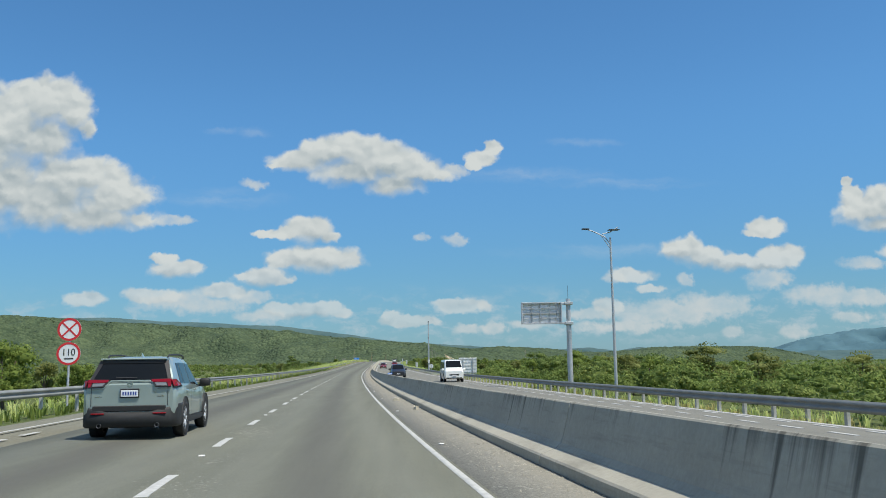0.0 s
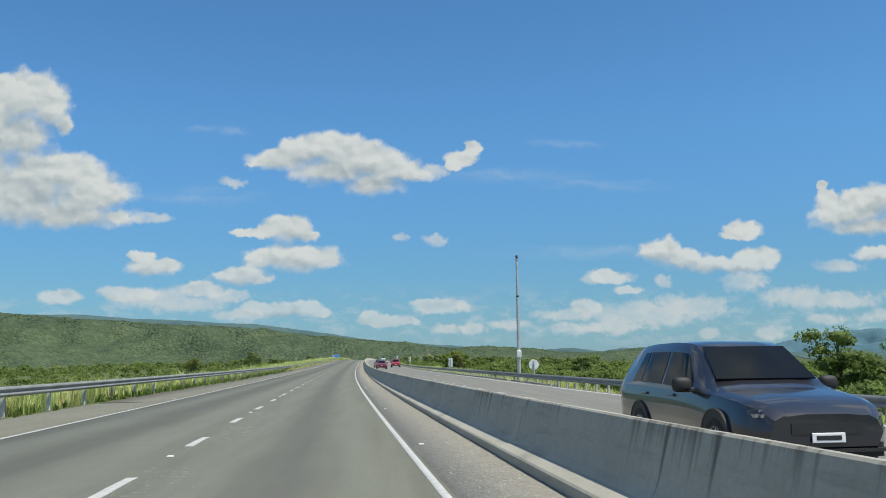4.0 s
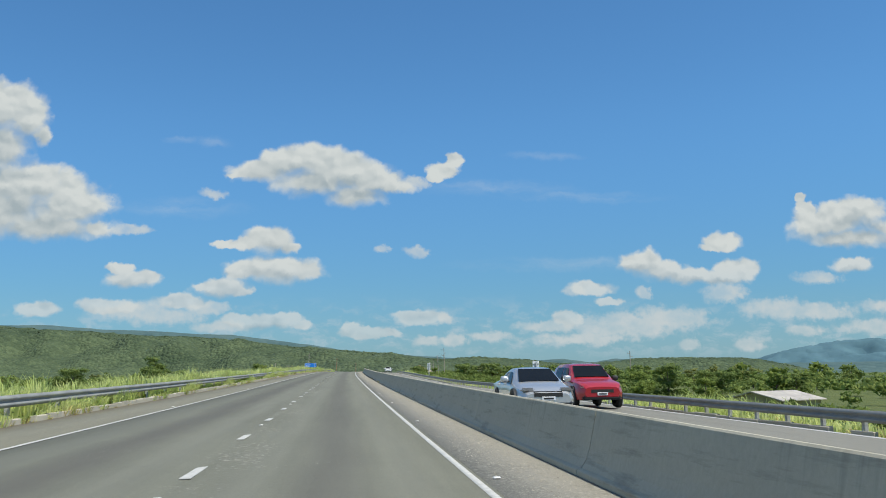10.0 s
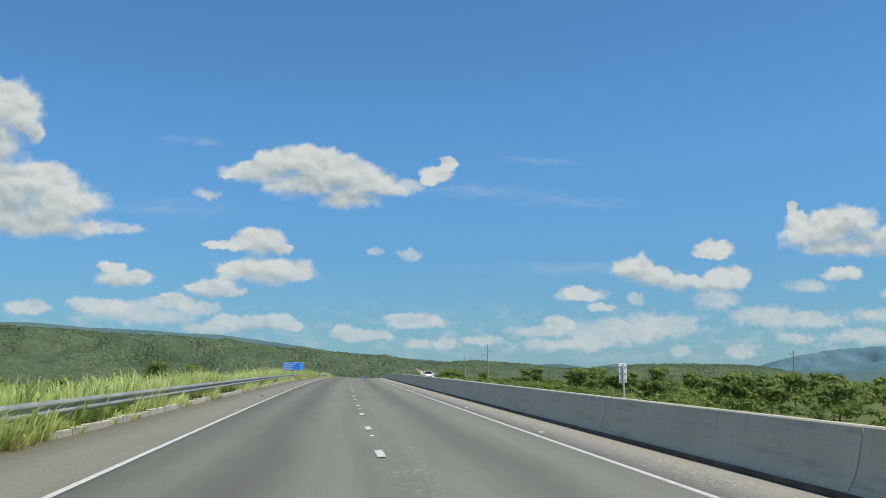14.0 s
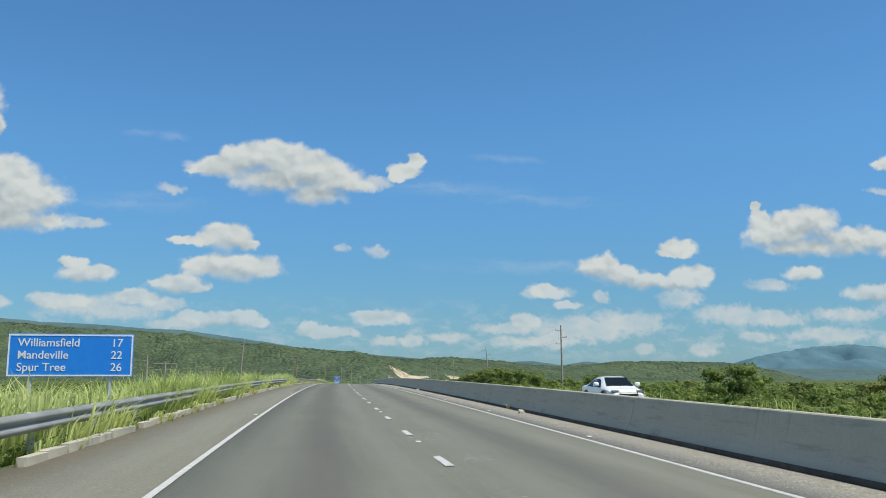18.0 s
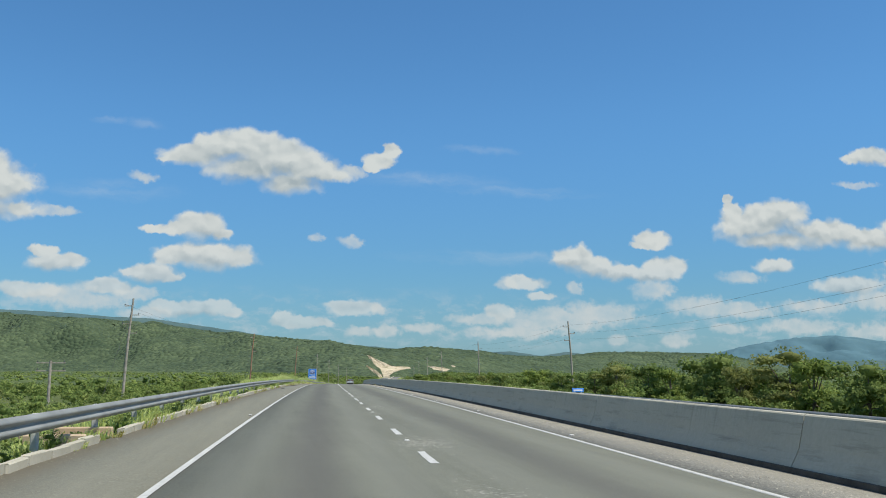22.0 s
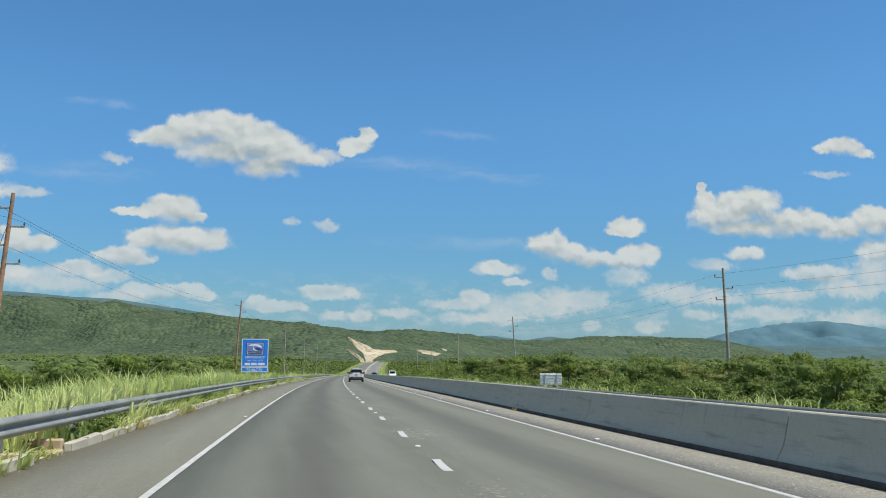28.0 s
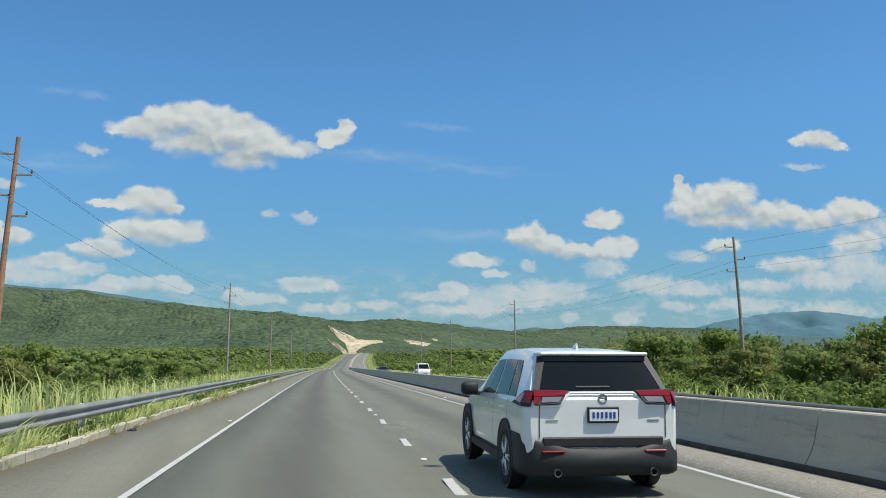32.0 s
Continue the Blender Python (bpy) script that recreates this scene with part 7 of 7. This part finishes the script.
def lathe(profile, n=28):
    """Turns (radius, x) points round the x axis."""
    bm = bmesh.new()
    rings = [[bm.verts.new((x, r * math.cos(2 * math.pi * k / n), r * math.sin(2 * math.pi * k / n))) for k in range(n)] for r, x in profile]
    for a, b in zip(rings, rings[1:]):
        for k in range(n):
            bm.faces.new((a[k], a[(k + 1) % n], b[(k + 1) % n], b[k]))
    return bm


TYRE_ME = bm_mesh("tyre", lathe([(0.24, -0.10), (0.30, -0.115), (0.345, -0.105), (0.362, -0.07), (0.366, 0.0), (0.362, 0.07), (0.345, 0.105), (0.30, 0.115), (0.24, 0.10)]), MAT_TYRE, True)


def rim_mesh():
    bm = lathe([(0.245, 0.06), (0.25, 0.10), (0.235, 0.105), (0.225, 0.06)])
    for k in range(5):
        a = 2 * math.pi * k / 5
        for da in (-0.16, 0.16):
            c, s_ = math.cos(a + da), math.sin(a + da)
            tube(bm, [(0.085, 0.05 * math.cos(a), 0.05 * math.sin(a)), (0.08, 0.23 * c, 0.23 * s_)], [0.034, 0.026], 6)
    tube(bm, [(0.05, 0, 0), (0.095, 0, 0)], 0.055, 12)
    return bm_mesh("rim", bm, MAT_ALLOY, True)


RIM_ME = rim_mesh()
WELL_ME = bm_mesh("wheel_well", lathe([(0.0, 0.0), (0.40, 0.0), (0.425, 0.012), (0.43, 0.0), (0.43, -0.12)], 32), MAT_CLADDING)


def car(label, category, stations, body_mat, m, axles, style, front=True, tall=1.0):
    q = thing("car" if style != "van" else "van", label, category, m=m)
    body = part("body", loft(stations), body_mat, q, smooth=True)
    body.data.set_sharp_from_angle(angle=radians(32))
    L = stations[-1][0]
    waist = max(s[3] for s in stations)
    for y in axles:
        for sgn in (1, -1):
            w = part("wheel", TYRE_ME, None, q, "black tyre on an alloy rim")
            w.matrix_basis = pose(sgn * (waist - 0.10), y, 0.366, 0, 0, 0 if sgn > 0 else 180)
            part("rim", RIM_ME, None, w)
            a = part("wheel_arch", WELL_ME, None, q)
            a.matrix_basis = pose(sgn * (waist + 0.004), y, 0.40, 0, 0, 0 if sgn > 0 else 180)
    # glass
    if style == "suv":
        spans = [(1.02, 1.78, 1.12, 1.80), (1.86, 2.88, 1.88, 2.46), (0.60, 0.96, 0.84, 1.06)]
        rear = [(-0.73, 0.075, 1.205), (0.73, 0.075, 1.205), (0.60, 0.315, 1.535), (-0.60, 0.315, 1.535)]
        screen = [(0.68, 3.24, 1.16), (-0.68, 3.24, 1.16), (-0.58, 2.62, 1.585), (0.58, 2.62, 1.585)]
    elif style == "sedan":
        spans = [(0.95, 1.9, 1.3, 1.92), (1.98, 3.05, 1.99, 2.62)]
        rear = [(-0.62, 0.74, 1.12), (0.62, 0.74, 1.12), (0.50, 1.33, 1.375), (-0.50, 1.33, 1.375)]
        screen = [(0.64, 3.40, 1.03), (-0.64, 3.40, 1.03), (-0.52, 2.72, 1.40), (0.52, 2.72, 1.40)]
    else:
        spans = [(0.3, 1.3, 0.3, 1.3), (1.4, 2.5, 1.4, 2.5), (2.6, 3.9, 2.6, 3.45)]
        rear = [(-0.62, 0.03, 1.2), (0.62, 0.03, 1.2), (0.58, 0.11, 1.75), (-0.58, 0.11, 1.75)]
        screen = [(0.70, 4.30, 1.30), (-0.70, 4.30, 1.30), (-0.62, 3.62, 1.86), (0.62, 3.62, 1.86)]
    for sp_ in spans:
        for sgn in (1, -1):
            part("side_window", side_glass(stations, *sp_, sgn), MAT_GLASS, q)
    part("rear_window", plate_quad(rear, 0.018), MAT_GLASS, q)
    part("windscreen", plate_quad(screen, 0.02), MAT_GLASS, q)
    for sgn in (1, -1):
        bm = bmesh.new()
        bmesh.ops.create_uvsphere(bm, u_segments=14, v_segments=9, radius=1.0)
        my = 2.93 if style != "van" else 3.98
        for v in bm.verts:
            c = v.co.copy()
            v.co = Vector((sgn * (waist + 0.10) + 0.13 * math.copysign(abs(c.x) ** 0.6, c.x), my + 0.085 * c.y, 1.10 + 0.10 * math.copysign(abs(c.z) ** 0.6, c.z)))
        mr = part("mirror", bm, body_mat if style != "suv" else MAT_CLADDING, q, smooth=True)
        part("mirror_arm", box(bmesh.new(), (min(sgn * (waist - 0.06), sgn * (waist + 0.04)), 2.9 if style != "van" else 3.95, 1.0), (max(sgn * (waist - 0.06), sgn * (waist + 0.04)), 2.98 if style != "van" else 4.0, 1.06), 0.01), MAT_CLADDING, mr)
        for y in ((1.22, 2.25) if style != "van" else (3.0,)):
            x = sgn * (flank(stations, y, 0)[0] + 0.02)
            part("door_handle", box(bmesh.new(), (x - 0.02, y - 0.11, 0.93), (x + 0.02, y + 0.11, 0.965), 0.012), body_mat, q)
    # front
    for sgn in (1, -1):
        x0 = 0.42 if style != "van" else 0.45
        part("headlight", box(bmesh.new(), (sgn * 0.58 - 0.2, L - 0.34, 0.70), (sgn * 0.58 + 0.2, L - 0.10, 0.84), 0.05), MAT_CLEAR_LENS, q)
    part("grille", box(bmesh.new(), (-0.48, L - 0.2, 0.52), (0.48, L + 0.01, 0.74), 0.05), MAT_CLADDING, q)
    part("front_bumper", box(bmesh.new(), (-0.76, L - 0.36, 0.30), (0.76, L + 0.015, 0.46), 0.06), MAT_CLADDING, q)
    fp = part("number_plate", box(bmesh.new(), (-0.2, L + 0.012, 0.47), (0.2, L + 0.03, 0.58), 0.005), MAT_WHITE_SIGN, q)
    part("plate_bar", box(bmesh.new(), (-0.15, L + 0.029, 0.50), (0.15, L + 0.034, 0.55)), MAT_BLACK, fp)
    return q


def seam(stations, y, sgn, i0=2, i1=6):
    """A shut line down the flank."""
    bm = bmesh.new()
    rows_ = []
    for dy in (-0.005, 0.005):
        p = ring_points(side_at(stations, y + dy))[i0:i1]
        rows_.append([bm.verts.new((sgn * (x + 0.003), yy, z)) for x, yy, z in p])
    for k in range(i1 - i0 - 1):
        bm.faces.new((rows_[0][k], rows_[0][k + 1], rows_[1][k + 1], rows_[1][k]))
    return bm


def suv_rear(q, body_mat):
    """The tail of a boxy sport utility car."""
    bm = bmesh.new()
    prof = [(-0.93, 0.62), (-0.94, 0.28), (-0.90, 0.06), (-0.78, -0.045), (-0.4, -0.075), (0, -0.08), (0.4, -0.075), (0.78, -0.045), (0.90, 0.06), (0.94, 0.28), (0.93, 0.62)]
    zs = [(0.25, 0.06), (0.29, 0.0), (0.42, -0.012), (0.50, -0.004), (0.515, 0.02), (0.56, 0.032)]
    rows_ = [[bm.verts.new((x * (1 - 0.02 * (1 if dz > 0.04 else 0)), y + dz, z + (0.15 if abs(x) > 0.85 and z > 0.5 else 0.09 if abs(x) > 0.7 and z > 0.5 else 0))) for x, y in prof] for z, dz in zs]
    for a, b in zip(rows_, rows_[1:]):
        for k in range(len(prof) - 1):
            bm.faces.new((a[k], a[k + 1], b[k + 1], b[k]))
    inner = [bm.verts.new((v.co.x * 0.9, v.co.y + 0.10, v.co.z)) for v in rows_[-1]]
    for k in range(len(prof) - 1):
        bm.faces.new((rows_[-1][k], rows_[-1][k + 1], inner[k + 1], inner[k]))
    low = [bm.verts.new((v.co.x * 0.9, v.co.y + 0.2, v.co.z)) for v in rows_[0]]
    for k in range(len(prof) - 1):
        bm.faces.new((low[k], low[k + 1], rows_[0][k + 1], rows_[0][k]))
    bump = part("rear_bumper", bm, MAT_CLADDING, q, "black plastic lower bumper", smooth=True)
    part("bumper_strip", box(bmesh.new(), (-0.71, -0.03, 0.575), (0.71, 0.06, 0.69), 0.014), MAT_CLADDING, q)
    for sgn in (1, -1):
        for y in (0.95, 1.84, 2.96):
            part("shut_line", seam(SUV, y, sgn), MAT_BLACK, q)
        part("shut_line", box(bmesh.new(), (sgn * 0.745 - 0.004, -0.006, 0.68), (sgn * 0.745 + 0.004, 0.02, 1.05)), MAT_BLACK, q)
        part("badge", box(bmesh.new(), (sgn * 0.60 - 0.07, -0.005, 0.86), (sgn * 0.60 + 0.07, 0.003, 0.882), 0.002), MAT_CHROME, q)
        part("reflector", box(bmesh.new(), (sgn * 0.60 - 0.13, -0.078, 0.520), (sgn * 0.60 + 0.13, -0.02, 0.546), 0.008), MAT_RED_LENS, bump)
        ex = part("exhaust_tip", lathe([(0.032, -0.08), (0.045, -0.085), (0.046, 0.06)], 16), MAT_DARK_STEEL, q)
        ex.matrix_basis = pose(sgn * 0.56, -0.02, 0.30, 0, 0, 90)
        # wedge lamps wrap round the corner
        pts = [(sgn * 0.40, 0.052, 1.205), (sgn * 0.80, 0.050, 1.215), (sgn * 0.80, -0.004, 1.045), (sgn * 0.50, -0.016, 1.062)]
        lamp = part("tail_light", plate_quad(pts if sgn < 0 else pts[::-1], 0.030), MAT_BLACK, q, "red and smoked wedge lamp")
        pts = [(sgn * 0.41, 0.044, 1.200), (sgn * 0.81, 0.040, 1.208), (sgn * 0.81, 0.016, 1.140), (sgn * 0.44, 0.020, 1.150)]
        part("red_lens", plate_quad(pts if sgn < 0 else pts[::-1], 0.034), MAT_RED_LENS, lamp)
        pts = [(sgn * 0.73, 0.014, 1.138), (sgn * 0.81, 0.014, 1.138), (sgn * 0.81, -0.008, 1.058), (sgn * 0.76, -0.010, 1.060)]
        part("red_lens", plate_quad(pts if sgn < 0 else pts[::-1], 0.033), MAT_RED_LENS, lamp)
        pts = [(sgn * 0.48, 0.012, 1.138), (sgn * 0.71, 0.012, 1.134), (sgn * 0.73, -0.006, 1.072), (sgn * 0.53, -0.010, 1.078)]
        part("clear_lens", plate_quad(pts if sgn < 0 else pts[::-1], 0.032), MAT_CLEAR_LENS, lamp)
        pts = [(sgn * 0.80, 0.020, 1.215), (sgn * 0.885, 0.10, 1.215), (sgn * 0.928, 0.60, 1.050), (sgn * 0.934, 0.10, 1.035), (sgn * 0.86, -0.006, 1.035)]
        wedge = bmesh.new()
        wedge.faces.new([wedge.verts.new((x + sgn * 0.006, y - 0.010, z)) for x, y, z in pts])
        r = bmesh.ops.extrude_face_region(wedge, geom=wedge.faces[:])
        for v in r["geom"]:
            if isinstance(v, bmesh.types.BMVert):
                v.co -= Vector((sgn * 0.03, -0.03, 0.0))
        part("lamp_surround", wedge, MAT_BLACK, lamp)
        pts = [(sgn * 0.80, 0.018, 1.200), (sgn * 0.880, 0.09, 1.200), (sgn * 0.925, 0.42, 1.095), (sgn * 0.928, 0.12, 1.075), (sgn * 0.85, 0.0, 1.075)]
        bm = bmesh.new()
        vs = [bm.verts.new(p) for p in pts]
        bm.faces.new(vs)
        r = bmesh.ops.extrude_face_region(bm, geom=bm.faces[:])
        for v in r["geom"]:
            if isinstance(v, bmesh.types.BMVert):
                v.co += Vector((sgn * 0.016, -0.02, 0.0))
        part("side_lens", bm, MAT_RED_LENS, lamp)
        part("sill", box(bmesh.new(), (min(sgn * 0.80, sgn * 0.935), 1.36, 0.25), (max(sgn * 0.80, sgn * 0.935), 3.28, 0.40), 0.03), MAT_CLADDING, q)
        # rear pillar trim
        pts = [(sgn * 0.725, 0.072, 1.205), (sgn * 0.79, 0.090, 1.215), (sgn * 0.675, 0.372, 1.60), (sgn * 0.595, 0.325, 1.56)]
        part("pillar_trim", plate_quad(pts if sgn > 0 else pts[::-1], 0.02), MAT_BLACK, q)
    garnish = [(-0.73, -0.008, 1.035), (-0.52, -0.010, 1.040), (-0.38, 0.035, 1.185), (0.38, 0.035, 1.185), (0.52, -0.010, 1.040), (0.73, -0.008, 1.035)]
    part("tailgate_bar", tube(bmesh.new(), garnish, 0.017, 8), body_mat, q)
    part("emblem", disc(0.056, -0.004, 0.02, 1.115, 20, 0.038), MAT_CHROME, q)
    pl = part("number_plate", box(bmesh.new(), (-0.185, -0.03, 0.845), (0.185, 0.02, 1.03), 0.008), MAT_BLACK, q)
    part("plate_face", box(bmesh.new(), (-0.168, -0.036, 0.868), (0.168, -0.028, 0.998), 0.004), MAT_WHITE_SIGN, pl)
    for x in (-0.12, -0.07, -0.02, 0.03, 0.08, 0.125):
        part("plate_bar", box(bmesh.new(), (x - 0.013, -0.040, 0.900), (x + 0.013, -0.034, 0.970)), MAT_LOGO_DARK, pl)
    part("spoiler", box(bmesh.new(), (-0.66, 0.265, 1.612), (0.66, 0.62, 1.650), 0.014), body_mat, q)
    part("spoiler_lip", box(bmesh.new(), (-0.63, 0.285, 1.535), (0.63, 0.45, 1.612), 0.014), MAT_BLACK, q)
    part("wiper", box(bmesh.new(), (-0.30, 0.070, 1.235), (0.12, 0.115, 1.262), 0.01), MAT_BLACK, q)
    bm = bmesh.new()
    fin = [bm.verts.new(p) for p in ((-0.02, 0.95, 1.68), (0.02, 0.95, 1.68), (0.02, 1.15, 1.69), (-0.02, 1.15, 1.69), (0.0, 0.95, 1.765), (0.0, 0.99, 1.765))]
    for f in ((0, 1, 4), (1, 2, 5, 4), (2, 3, 5), (3, 0, 4, 5), (0, 3, 2, 1)):
        bm.faces.new([fin[i] for i in f])
    part("aerial_fin", bm, body_mat, q)


def roof_rails(q):
    for sgn in (1, -1):
        part("roof_rail", tube(bmesh.new(), [(sgn * 0.60, 0.62, 1.66), (sgn * 0.61, 0.75, 1.715), (sgn * 0.61, 1.8, 1.735), (sgn * 0.60, 2.35, 1.71), (sgn * 0.59, 2.45, 1.66)], 0.018, 8), MAT_BLACK, q)


grey_car = car("pale grey-green sport utility car with roof rails on the highway", "car", SUV, MAT_SAGE_PAINT, place(18.5 - 0.98, -1.86, 0.0) @ Matrix.Diagonal((0.95, 1, 0.94, 1)), (0.98, 3.67), "suv")
suv_rear(grey_car, MAT_SAGE_PAINT)
roof_rails(grey_car)
white_car = car("white sport utility car with black lower cladding on the highway", "car", SUV, MAT_WHITE_PAINT, place(791.05 - 0.98, 1.51, 0.0) @ Matrix.Diagonal((0.965, 1, 0.958, 1)), (0.98, 3.67), "suv")
suv_rear(white_car, MAT_WHITE_PAINT)


def oncoming(label, cat, stations, mat, s, l, style, axles):
    m = place(s, l, float(fall(l)), 180)
    return car(label, cat, stations, mat, m, axles, style)


oncoming("white minibus coming along the opposite carriageway", "van", VAN, MAT_WHITE_PAINT, 82.0, 11.6, "van", (0.95, 3.75))
oncoming("black sport utility car coming along the opposite carriageway", "car", SUV, MAT_BLACK_PAINT, 110.5, 8.0, "suv", (0.98, 3.67))
oncoming("dark red saloon car coming along the opposite carriageway", "car", SEDAN, MAT_RED_PAINT, 250.2, 8.0, "sedan", (0.95, 3.65))
oncoming("red sport utility car coming along the opposite carriageway", "car", SUV, MAT_BRIGHT_RED, 281.0, 11.6, "suv", (0.98, 3.67))
oncoming("silver estate car coming along the opposite carriageway", "car", SEDAN, MAT_SILVER_PAINT, 274.5, 8.0, "sedan", (0.95, 3.65))
oncoming("white compact car coming along the opposite carriageway", "car", SEDAN, MAT_WHITE_PAINT, 483.5, 11.6, "sedan", (0.95, 3.65))
oncoming("white minibus far off on the opposite carriageway", "van", VAN, MAT_WHITE_PAINT, 901.0, 11.6, "van", (0.95, 3.75))
oncoming("dark car far off on the opposite carriageway", "car", SEDAN, MAT_BLACK_PAINT, 930.0, 8.0, "sedan", (0.95, 3.65))
